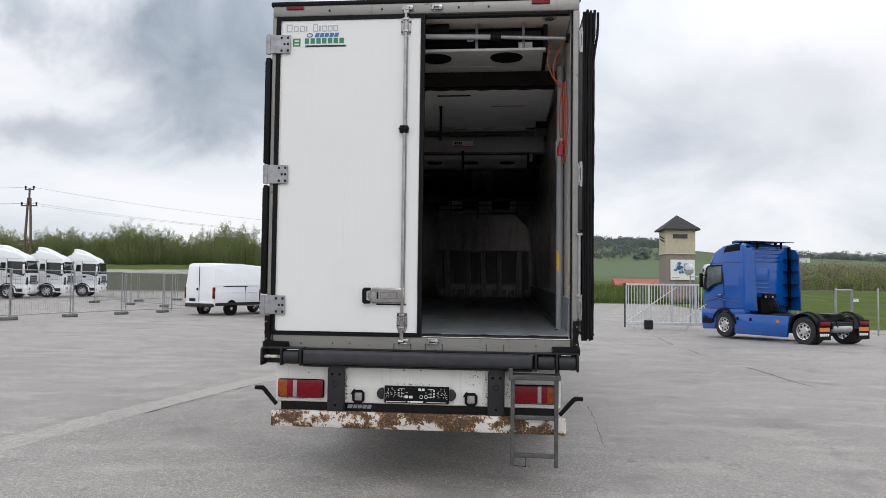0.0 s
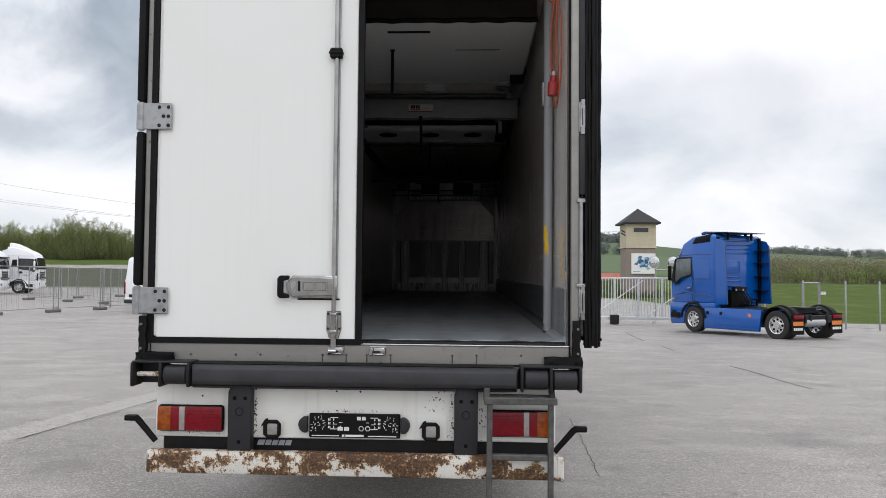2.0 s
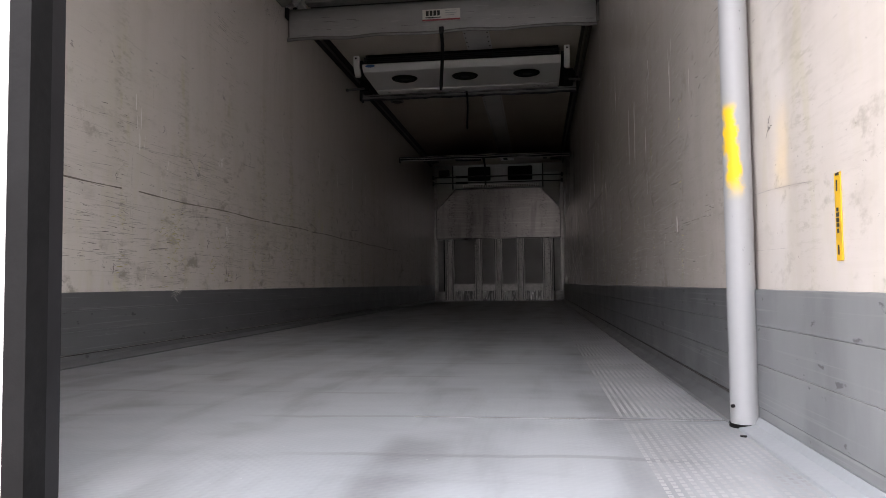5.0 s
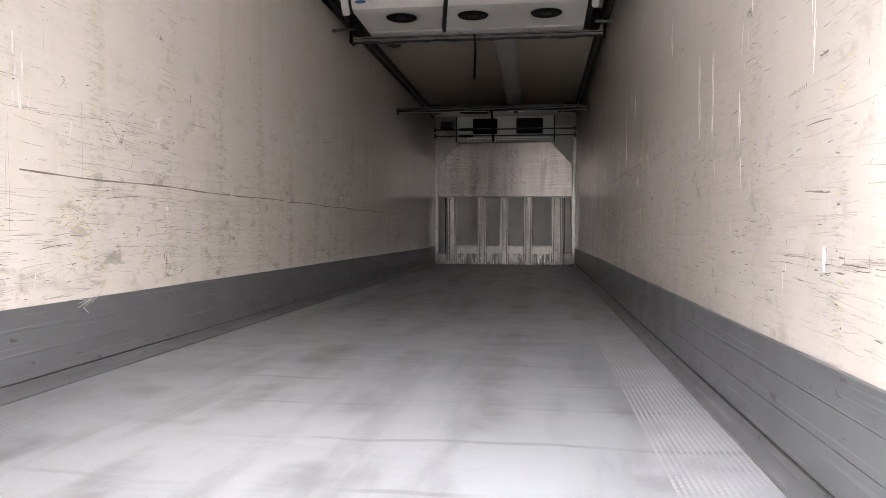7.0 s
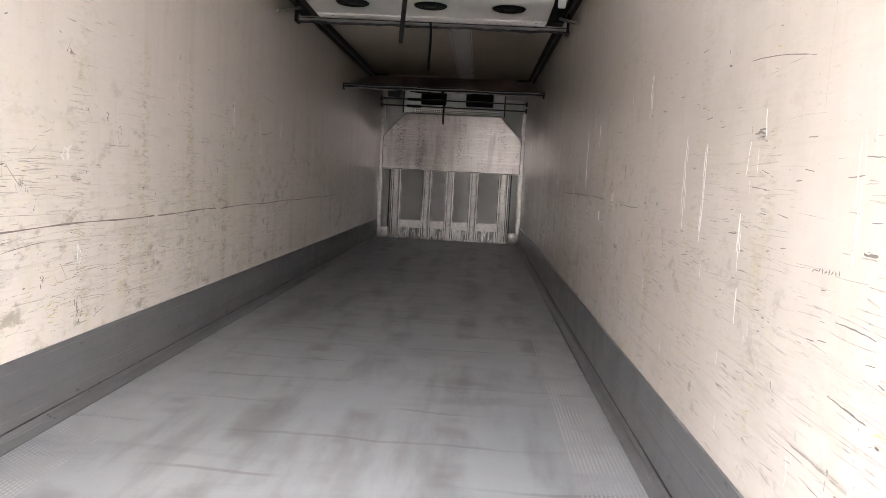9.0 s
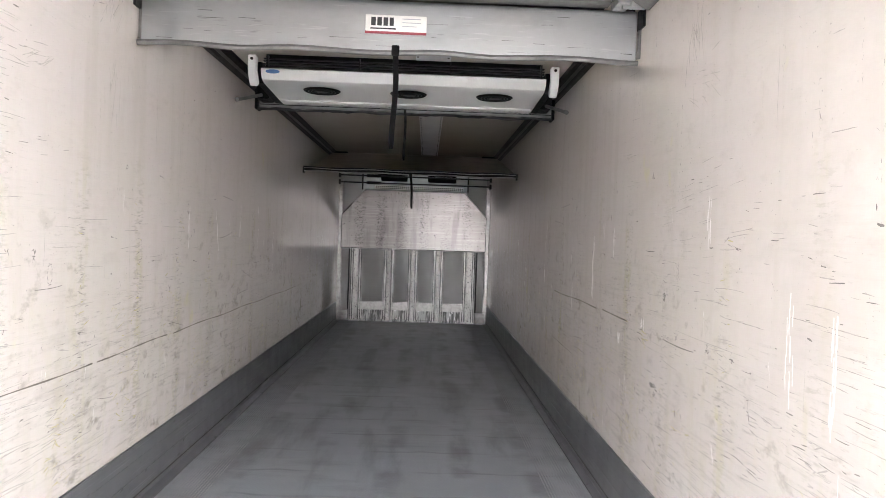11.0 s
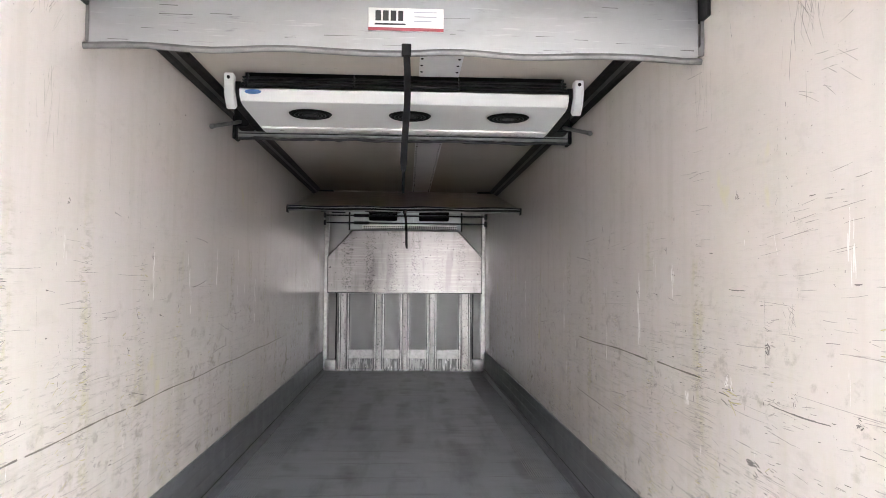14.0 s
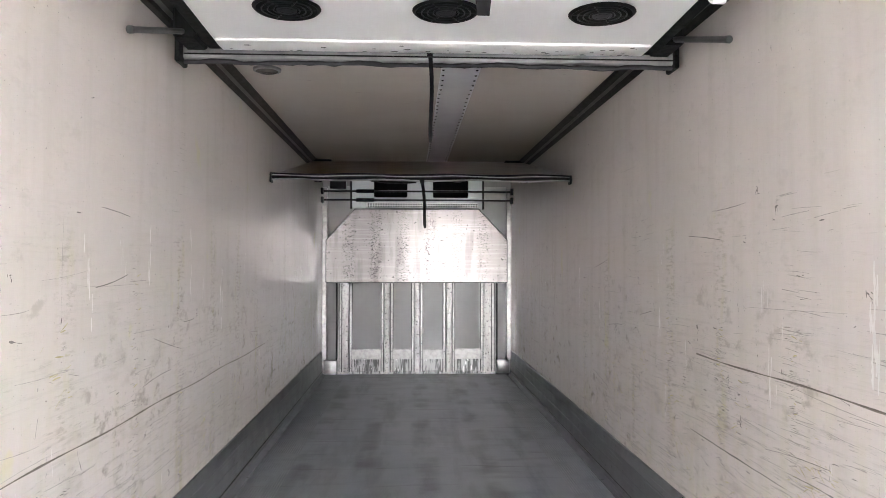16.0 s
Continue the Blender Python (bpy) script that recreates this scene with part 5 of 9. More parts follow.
part("collar", tube(B(), [(1.191, 0.752, 2.74), (1.191, 0.752, 2.76)], 0.034, 24), ZINC, pole)
jb = thing("junction_box", "small grey box fixed to the wall beside the pole", "junction box", (1.2, 0.93, 2.85))
part("case", box(B(), 1.155, 1.229, 0.82, 0.93, 2.77, 2.94, 0.008, 2), ZINC, jb)

cargo_bar = thing("cargo_bar", "telescopic aluminium cargo bar stowed across under the ceiling", "cargo bar", (0.5, 0.2, 3.7))
part("tube", tube(B(), [(-0.55, 0.10, 3.72), (0.62, 0.15, 3.705)], 0.022, 14), POLE, cargo_bar)
part("inner_tube", tube(B(), [(0.60, 0.149, 3.705), (1.20, 0.175, 3.69)], 0.017, 14), ZINC, cargo_bar)
part("clamp", tube(B(), [(0.56, 0.147, 3.706), (0.65, 0.151, 3.704)], 0.032, 12), BLACK, cargo_bar)
part("hook", tube(B(), [(0.36, 0.14, 3.70), (0.37, 0.11, 3.66), (0.42, 0.11, 3.665)], 0.006, 6), ZINC, cargo_bar)
part("end_pad", box(B(), 1.198, 1.229, 0.14, 0.21, 3.66, 3.72, 0.006), BLACK, cargo_bar)

cable = thing("extension_cable", "orange power cable hung in loops with a red plug", "cable", (1.18, 0.3, 3.2))


def bend(points, n=10):
    """A smooth line through a few points."""
    P = [Vector(p) for p in points]
    P = [P[0] * 2 - P[1]] + P + [P[-1] * 2 - P[-2]]
    out = []
    for i in range(1, len(P) - 2):
        a, b, c, d = P[i - 1:i + 3]
        for j in range(n):
            t = j / n
            out.append(0.5 * (2 * b + (c - a) * t + (2 * a - 5 * b + 4 * c - d) * t * t + (3 * b - a - 3 * c + d) * t ** 3))
    return out + [P[-2]]


for pts in (
    [(1.19, 0.19, 3.71), (1.15, 0.24, 3.62), (1.10, 0.28, 3.48), (1.12, 0.30, 3.36), (1.17, 0.30, 3.31), (1.20, 0.27, 3.34)],
    [(1.07, 0.26, 3.66), (1.05, 0.26, 3.52), (1.10, 0.27, 3.38), (1.17, 0.28, 3.30), (1.18, 0.30, 3.0), (1.175, 0.31, 2.72), (1.19, 0.32, 2.64), (1.205, 0.30, 2.72), (1.20, 0.28, 2.98), (1.19, 0.26, 3.30)],
    [(1.18, 0.26, 3.33), (1.155, 0.27, 3.1), (1.16, 0.29, 2.90), (1.175, 0.295, 2.82)],
    [(1.20, 0.24, 3.33), (1.215, 0.22, 3.1), (1.215, 0.22, 2.9), (1.205, 0.24, 2.72), (1.195, 0.28, 2.66)],
):
    part("cord", tube(B(), bend(pts), 0.0055, 8), ORANGE, cable)
plug = part("plug", tube(B(), [(1.178, 0.296, 2.835), (1.176, 0.297, 2.80), (1.174, 0.298, 2.79), (1.172, 0.30, 2.71)], [0.022, 0.024, 0.034, 0.034], 16), RED, cable, "red industrial plug")
part("plug_collar", tube(B(), [(1.180, 0.295, 2.86), (1.178, 0.296, 2.83)], 0.019, 14), ZINC, plug)

for y, z0, z1, torn in ((0.296, 1.543, 1.690, False), (0.082, 1.547, 1.690, True)):
    lab = thing("wall_label", "narrow yellow warning sticker, partly worn" if not torn else "narrow sticker mostly torn off, yellow at its foot", "sticker", (1.229, y, z0), "wall stickers")
    part("sheet", box(B(), 1.2275, 1.2295, y - 0.012, y + 0.012, z0, z1 if not torn else z0 + 0.045, 0.0003), YELLOW, lab)
    marks = ((0.010, 0.016, 0.0012), (0.046, 0.007, 0.003), (0.056, 0.006, 0.0045), (0.064, 0.007, 0.0045), (0.073, 0.007, 0.0045), (0.082, 0.006, 0.003), (0.116, 0.018, 0.0015), (0.142, 0.004, 0.009)) if not torn else ((0.050, 0.012, 0.004), (0.066, 0.009, 0.006), (0.083, 0.016, 0.003), (0.104, 0.010, 0.006), (0.122, 0.014, 0.005))
    for dz, h, w in marks:
        part("dark_bar", box(B(), 1.2255, 1.2270, y - w, y + w * (0.7 if dz < 0.1 else 0.3), z0 + dz, z0 + dz + h), INK, lab)


# ---- scuff marks: dark and pale scrapes left on the lining by pallets ----
DARKMARK = plain("dark_scuff", (0.22, 0.20, 0.18), 0.6, 0, 0.4, 40, 0)
GREYMARK = plain("grey_scuff", (0.45, 0.415, 0.37), 0.5, 0, 0.35, 30, 0)
OCHREMARK = plain("ochre_scuff", (0.56, 0.50, 0.27), 0.5, 0, 0.3, 25, 0)
PALEMARK = plain("pale_scuff", (0.85, 0.82, 0.785), 0.4, 0, 0.1, 20, 0)


def stroke(bm, s, y, z, length, width, angle, rng, off):
    """One ragged scrape lying on the wall."""
    n = max(2, min(14, int(length / 0.012)))
    c, q = math.cos(angle), math.sin(angle)
    arc = rng.uniform(-0.02, 0.02) * length
    prev = None
    x = s * (IN - off - rng.random() * 0.0004)
    for i in range(n + 1):
        t = i / n - 0.5
        u, v = t * length, arc * (4 * t * t - 1) + rng.uniform(-0.15, 0.15) * width
        w = width * (0.45 + 0.6 * rng.random()) * (1.0 - 1.8 * abs(t) ** 2.2)
        row = [bm.verts.new((x, y + u * c - (v + e_ * w) * q, z + u * q + (v + e_ * w) * c)) for e_ in (-0.5, 0.5)]
        if prev:
            bm.faces.new((prev[0], prev[1], row[1], row[0]))
        prev = row


for s, wall, seed in ((-1, wall_west, 41), (1, wall_east, 77)):
    rng = random.Random(seed)
    dark, grey, pale, ochre = B(), B(), B(), B()
    # patches of rubbing: many short level scrapes close together
    for _ in range(100 if s > 0 else 78):
        y0 = rng.uniform(0.3, 11.8) if rng.random() < 0.75 else rng.uniform(0.7, 3.2)
        z0 = min(1.55 + abs(rng.gauss(0, 0.65)), 3.3)
        spread_y, spread_z = rng.uniform(0.06, 0.40), rng.uniform(0.02, 0.10)
        if rng.random() < 0.5:
            # over a stiffener
            y0 = 2.80 + 0.59 * round((y0 - 2.80) / 0.59)
            spread_y, spread_z = 0.05, rng.uniform(0.10, 0.30)
        tilt = rng.gauss(0, 0.03)
        for _k in range(rng.randint(5, 26)):
            dy = rng.gauss(0, spread_y)
            yy, zz = y0 + dy, z0 + rng.gauss(0, spread_z) + dy * math.tan(tilt)
            if zz < 1.505 or not 0.2 < yy < 12.3 or (yy < 1.2 and rng.random() < 0.8):
                continue
            pick = rng.random()
            if pick < 0.14:
                stroke(dark, s, yy, zz, rng.uniform(0.008, 0.040), rng.uniform(0.002, 0.006), tilt + rng.gauss(0, 0.05), rng, 0.0009)
            else:
                stroke(grey, s, yy, zz, rng.uniform(0.02, 0.18), rng.uniform(0.0014, 0.0036), tilt + rng.gauss(0, 0.025), rng, 0.0005)
    # worn stretch by the doors: short level dashes, most of them in loose rows
    for _ in range(60 if s > 0 else 26):
        y0, z0 = rng.uniform(1.1, 4.2), min(1.56 + abs(rng.gauss(0, 0.55)), 3.1)
        for _k in range(rng.randint(3, 9)):
            yy, zz = y0 + rng.gauss(0, 0.10), z0 + rng.gauss(0, 0.035)
            if zz > 1.51 and yy > 1.0:
                stroke(dark if rng.random() < 0.45 else grey, s, yy, zz, rng.uniform(0.012, 0.075), rng.uniform(0.0018, 0.0042), rng.gauss(0.02, 0.07), rng, 0.0009)
    # single dark nicks, some with a tail
    for _ in range(190 if s > 0 else 140):
        y, z = 0.3 + 11.7 * rng.random() ** 0.85, min(1.54 + abs(rng.gauss(0, 0.8)), 3.5)
        if y < 1.2 and rng.random() < 0.6:
            continue
        a = rng.gauss(0, 0.25) if rng.random() < 0.6 else rng.gauss(1.5, 0.25)
        stroke(dark, s, y, z, rng.uniform(0.008, 0.030), rng.uniform(0.003, 0.009), a, rng, 0.0009)
        if rng.random() < 0.25:
            stroke(dark, s, y + 0.03 * math.cos(a), z + 0.03 * math.sin(a), rng.uniform(0.03, 0.08), 0.0022, a, rng, 0.0009)
    # columns of small marks and long fine upright scratches
    for _ in range(74):
        y, z = rng.uniform(0.5, 12), rng.uniform(1.6, 3.2)
        for _k in range(rng.randint(2, 9)):
            stroke(dark if rng.random() < 0.5 else grey, s, y + rng.gauss(0, 0.005), z + rng.uniform(-0.16, 0.16), rng.uniform(0.006, 0.02), rng.uniform(0.001, 0.003), rng.gauss(1.5, 0.3), rng, 0.0009)
    for _ in range(34):
        stroke(grey, s, rng.uniform(0.5, 12), rng.uniform(1.75, 3.3), rng.uniform(0.08, 0.45), rng.uniform(0.0012, 0.0026), rng.gauss(1.57, 0.03), rng, 0.0005)
    # long faint sloping scrapes
    for _ in range(64):
        y, z = rng.uniform(0.5, 11.5), 1.56 + abs(rng.gauss(0, 0.5))
        stroke(grey, s, y, min(z, 3.3), rng.uniform(0.15, 0.7), rng.uniform(0.0016, 0.0034), rng.gauss(0.0, 0.03), rng, 0.0005)
    for _ in range(14):
        y, z = rng.uniform(1.5, 11.0), rng.uniform(1.6, 2.9)
        stroke(dark, s, y, z, rng.uniform(0.12, 0.40), rng.uniform(0.002, 0.005), rng.gauss(0, 0.12), rng, 0.0009)
    # pale upright scratches
    for _ in range(44):
        y, z = rng.uniform(0.8, 12), rng.uniform(1.55, 2.7)
        for _k in range(rng.choice((1, 1, 2, 3))):
            stroke(pale, s, y + rng.gauss(0, 0.012), z + rng.gauss(0, 0.03), rng.uniform(0.02, 0.10), rng.uniform(0.0015, 0.005), rng.gauss(1.55, 0.12), rng, 0.0007)
    # torn nicks: small ragged clumps
    for _ in range(34):
        y, z = rng.uniform(0.6, 11.5), rng.uniform(1.55, 2.9)
        for _k in range(rng.randint(4, 8)):
            stroke(dark, s, y + rng.gauss(0, 0.008), z + rng.gauss(0, 0.012), rng.uniform(0.010, 0.025), rng.uniform(0.002, 0.006), rng.uniform(0, 3.1), rng, 0.0009)
    # rubbed columns over the stiffeners
    for k2 in range(13):
        y0 = 1.61 + 0.593 * k2
        top = rng.uniform(1.9, 2.75)
        for _k in range(rng.randint(50, 130) if y0 > 3.3 else 35):
            z = 1.54 + (top - 1.54) * rng.random() ** 1.4
            y = y0 + rng.gauss(0, 0.022)
            r = rng.random()
            bm, off = (grey, 0.0005) if r < 0.62 else (ochre, 0.0006) if r < 0.84 or y0 < 3.3 else (dark, 0.0009)
            stroke(bm, s, y, z, rng.uniform(0.01, 0.05), rng.uniform(0.002, 0.007) * (0.6 if bm is dark else 1.0), rng.gauss(0, 0.2), rng, off)
            if rng.random() < 0.3:
                stroke(grey, s, y + rng.gauss(0, 0.12), z + rng.gauss(0, 0.02), rng.uniform(0.06, 0.25), rng.uniform(0.0015, 0.004), rng.gauss(0, 0.04), rng, 0.0005)
        if rng.random() < 0.4:
            z = rng.uniform(2.1, 2.7)
            for _k in range(rng.randint(3, 7)):
                stroke(pale, s, y0 + 0.15 + rng.gauss(0, 0.012), z + rng.gauss(0, 0.10), rng.uniform(0.05, 0.12), rng.uniform(0.004, 0.010), rng.gauss(1.57, 0.05), rng, 0.0012)
    # ochre smears rubbed in over the stiffeners
    for _ in range(30):
        y, z = 2.65 + 0.59 * rng.randint(0, 9) + rng.gauss(0, 0.05), 1.56 + abs(rng.gauss(0, 0.32))
        for _k in range(rng.randint(5, 14)):
            stroke(ochre, s, y + rng.gauss(0, 0.05), z + rng.gauss(0, 0.07), rng.uniform(0.01, 0.06), rng.uniform(0.002, 0.007), rng.gauss(0.1, 0.5), rng, 0.0006)
            if rng.random() < 0.5:
                stroke(grey, s, y + rng.gauss(0, 0.05), z + rng.gauss(0, 0.09), rng.uniform(0.02, 0.09), rng.uniform(0.0015, 0.004), rng.gauss(0, 0.3), rng, 0.0005)
            if rng.random() < 0.2:
                stroke(dark, s, y + rng.gauss(0, 0.04), z + rng.gauss(0, 0.09), rng.uniform(0.008, 0.03), rng.uniform(0.0015, 0.004), rng.gauss(0, 0.4), rng, 0.0009)
    for _ in range(34):
        # fine criss-cross scratches beside the cross beam
        y = 4.16 + rng.gauss(0, 0.10) if s < 0 else 3.76 + rng.gauss(0, 0.05)
        z = 3.58 + rng.gauss(0, 0.06) if s < 0 else 3.40 + rng.gauss(0, 0.05)
        stroke(dark if rng.random() < 0.4 else grey, s, y, min(z, 3.69), rng.uniform(0.03, 0.14), rng.uniform(0.0014, 0.003), rng.gauss(1.1 if s < 0 else 1.5, 0.35), rng, 0.0009)
        if rng.random() < 0.4:
            y, z = (4.25, 3.22) if s < 0 else (4.52, 3.40)
            stroke(grey, s, y + rng.gauss(0, 0.06), z + rng.gauss(0, 0.07), rng.uniform(0.05, 0.22), 0.002, rng.gauss(1.5, 0.12), rng, 0.0009)
        if rng.random() < 0.4:
            stroke(grey, s, 3.62 + rng.gauss(0, 0.06), 3.19 + rng.gauss(0, 0.03), rng.uniform(0.04, 0.12), 0.0025, rng.gauss(0.35, 0.2), rng, 0.0009)
    if s < 0:
        for a0 in range(9):
            # a pen-drawn loop, a scribble and a torn corner
            an = a0 * 0.7
            stroke(dark, s, 3.73 + 0.016 * math.cos(an), 2.39 + 0.040 * math.sin(an), 0.022, 0.003, an + 1.57, rng, 0.001)
        for k2 in range(10):
            stroke(dark, s, 3.37 + rng.gauss(0, 0.012), 1.60 + rng.gauss(0, 0.03), 0.03, 0.007, rng.uniform(0.6, 2.2), rng, 0.001)
        for k2 in range(22):
            stroke(dark, s, 2.985 + rng.gauss(0, 0.022), 2.160 + rng.gauss(0, 0.014), rng.uniform(0.012, 0.03), 0.003, rng.gauss(1.2, 0.6), rng, 0.001)
        for k2 in range(5):
            stroke(dark, s, 2.90 + 0.014 * k2, 2.225 - 0.014 * k2, 0.025, 0.004, -0.8, rng, 0.001)
        for k2 in range(7):
            stroke(dark, s, 3.322 + rng.gauss(0, 0.010), 2.707 + rng.gauss(0, 0.008), 0.025, 0.005, rng.uniform(0, 3), rng, 0.001)
            stroke(pale, s, 3.279 + rng.gauss(0, 0.015), 2.283 + rng.gauss(0, 0.014), 0.035, 0.010, rng.uniform(0, 3), rng, 0.001)
            stroke(pale, s, 3.372 + rng.gauss(0, 0.008), 1.86 + rng.gauss(0, 0.018), 0.035, 0.008, rng.gauss(1.5, 0.3), rng, 0.001)
        for k2 in range(14):
            stroke(pale, s, 2.72 + rng.gauss(0, 0.07), 1.478 + rng.gauss(0, 0.02), 0.05, 0.003, rng.gauss(0.4, 0.3), rng, 0.0140)
    else:
        stroke(pale, s, 1.674, 1.717, 0.056, 0.020, 1.57, rng, 0.0016)
        for k2 in range(40):
            stroke(dark if k2 % 3 == 0 else grey, s, rng.uniform(1.15, 2.05), 1.712 + rng.gauss(0, 0.009), rng.uniform(0.04, 0.12), rng.uniform(0.0015, 0.0042), rng.gauss(0, 0.015), rng, 0.0010)
        for k2 in range(16):
            stroke(grey, s, rng.uniform(1.2, 1.64), 1.715, 0.035, 0.004, 1.57 + rng.gauss(0, 0.05), rng, 0.0012)
        stroke(dark, s, 1.72, 1.867, 0.15, 0.005, 0.07, rng, 0.0012)
        stroke(dark, s, 1.694, 2.169, 0.05, 0.008, 0.02, rng, 0.0012)
        stroke(dark, s, 1.72, 2.021, 0.15, 0.004, 0.03, rng, 0.0012)
        for k2 in range(9):
            stroke(dark, s, 1.80 + 0.014 * k2, 2.118 + rng.gauss(0, 0.002), 0.012, 0.005, rng.uniform(0, 3), rng, 0.0012)
        for k2 in range(8):
            stroke(grey if k2 % 2 else dark, s, 2.267 + rng.gauss(0, 0.018), 2.428 + rng.gauss(0, 0.012), 0.05, 0.007 + 0.003 * (k2 % 2), rng.gauss(0.1, 0.15), rng, 0.0010)
        stroke(pale, s, 2.245, 2.455, 0.07, 0.012, 1.4, rng, 0.0013)
        for z0 in (2.21, 2.29, 2.36):
            for k2 in range(3):
                stroke(pale, s, 2.72 + rng.gauss(0, 0.012), z0 + rng.gauss(0, 0.02), 0.09, 0.010, 1.57, rng, 0.0012)
        for k2 in range(4):
            stroke(pale, s, 4.678 + 0.010 * k2, 2.090, 0.056, 0.012, 1.57, rng, 0.0012 + 0.0003 * k2)
        for k2 in range(16):
            stroke((grey, ochre, dark)[k2 % 3], s, 4.30 + rng.gauss(0, 0.035), 2.160 + rng.gauss(0, 0.020), rng.uniform(0.03, 0.10), rng.uniform(0.003, 0.008), rng.gauss(0.1, 0.2), rng, 0.0010)
            stroke(grey if k2 % 3 else dark, s, 5.133 + rng.gauss(0, 0.03), 2.081 + rng.gauss(0, 0.025), 0.025, 0.005, rng.uniform(0, 3), rng, 0.0010)
            stroke(grey, s, 3.849 + rng.gauss(0, 0.014), 2.464 + rng.gauss(0, 0.03), 0.03, 0.003, rng.gauss(0.8, 0.5), rng, 0.0010)
        for k2 in range(8):
            stroke(dark, s, 4.008 + rng.gauss(0, 0.012), 2.362 + rng.gauss(0, 0.014), 0.025, 0.008, rng.uniform(0, 3), rng, 0.0011)
            stroke(dark, s, 4.105 + rng.gauss(0, 0.022), 1.958 + rng.gauss(0, 0.005), 0.04, 0.007, rng.gauss(0, 0.2), rng, 0.0011)
            stroke(pale, s, 5.322 + rng.gauss(0, 0.010), 2.30 + 0.04 * k2, 0.09, 0.012, 1.57, rng, 0.0012)
            stroke(pale, s, 4.85 + rng.gauss(0, 0.006), 2.61 + rng.gauss(0, 0.03), 0.06, 0.010, 1.57, rng, 0.0012)
            stroke(pale, s, 4.29 + rng.gauss(0, 0.02), 2.20 + rng.gauss(0, 0.012), 0.03, 0.008, rng.uniform(0, 3), rng, 0.0013)
        stroke(dark, s, 6.241, 1.615, 0.13, 0.006, 1.57, rng, 0.0010)
        stroke(dark, s, 3.82, 2.182, 0.34, 0.006, 0.0, rng, 0.0010)
        stroke(dark, s, 6.25, 1.828, 0.85, 0.007, 0.02, rng, 0.0010)
    for nm, bm, mt in (("dark_scuffs", dark, DARKMARK), ("grey_scuffs", grey, GREYMARK), ("pale_scuffs", pale, PALEMARK), ("ochre_scuffs", ochre, OCHREMARK)):
        tagged(part(nm, bm, mt, wall, smooth=0), kind="stuff")
# ---- rear frame: posts, header, sill ----
rear_frame = part("rear_frame", box(B(), -OUT, OUT, -0.035, 0.06, OPEN_Z, 3.962, 0.012, 2), STEEL)
tagged(rear_frame, "grimy stainless rear door frame with black corner patches", "door frame", kind="structure")
for s in (-1, 1):
    x0, x1 = sorted((s * 1.243, s * OUT))
    part("post", box(B(), x0, x1, -0.035, 0.06, 1.0, OPEN_Z, 0.006), STEEL, rear_frame, "stainless door post")
    x0, x1 = sorted((s * 1.2305, s * 1.2435))
    part("post_trim", box(B(), x0, x1, -0.004, 0.0595, FLOOR_Z - 0.02, OPEN_Z), LADDERALU, rear_frame, "dull metal inner edge of the post")
    x0, x1 = sorted((s * 1.2315, s * 1.2435))
    part("post_seal", box(B(), x0, x1, -0.011, -0.0045, FLOOR_Z - 0.02, OPEN_Z, 0.003), BLACK, rear_frame, "thin black seal along the post")
part("roof_edge", box(B(), -1.31, 1.31, -0.045, 0.07, 3.945, 3.985, 0.012, 2), BLACK, rear_frame, "black rain edge along the roof")
part("header_inner", box(B(), -1.22, 1.22, -0.005, 0.06, 3.838, OPEN_Z + 0.002, 0.003), DARKSTEEL, rear_frame)
part("sill", box(B(), -1.235, 1.235, -0.038, 0.05, 1.045, 1.153, 0.005), STEEL, rear_frame, "brushed stainless sill")
part("sill_edge", box(B(), -1.235, 1.235, -0.040, 0.012, 1.150, 1.161, 0.004), CHROME, rear_frame, "bright worn sill edge")
bm = B()
tube(bm, [(-1.22 + 2.44 * i / 50, 0.052 + 0.002 * math.sin(i * 1.9), 1.172 + 0.003 * math.sin(i * 1.1) * math.sin(i * 0.4)) for i in range(51)], [0.007 + 0.002 * math.sin(i * 2.3) for i in range(51)], 6)
box(bm, -1.22, 1.22, 0.012, 0.058, 1.150, 1.1665, 0.004)
for i in range(3):
    box(bm, -1.22, 1.22, 0.017 + i * 0.011, 0.022 + i * 0.011, 1.166, 1.1685, 0.001)
part("threshold_seal", bm, DARKSTEEL, rear_frame, "dark rubber threshold seal")
RUNMARK = plain("run_down_grime", (0.075, 0.07, 0.062), 0.6, 0.2, 0.4, 40, 0)
for x in (-0.99, -0.721, -0.573, -0.205, -0.065, 0.057, 0.197, 0.557, 0.698, 0.957):
    z = 1.0945 + 0.009 * x
    sc = part("sill_screw", tube(B(), [(x, -0.044, z), (x, -0.037, z)], [0.005, 0.009], 12), LADDERALU, rear_frame)
    part("screw_socket", tube(B(), [(x, -0.0452, z), (x, -0.0435, z)], 0.003, 6), VOID, sc)
    if -0.3 < x < 0.9:
        part("run_mark", prism(B(), [(x - 0.003, z - 0.008), (x + 0.003, z - 0.008), (x + 0.005, 1.052), (x - 0.004, 1.050)], "y", -0.0395, -0.0383), RUNMARK, rear_frame)
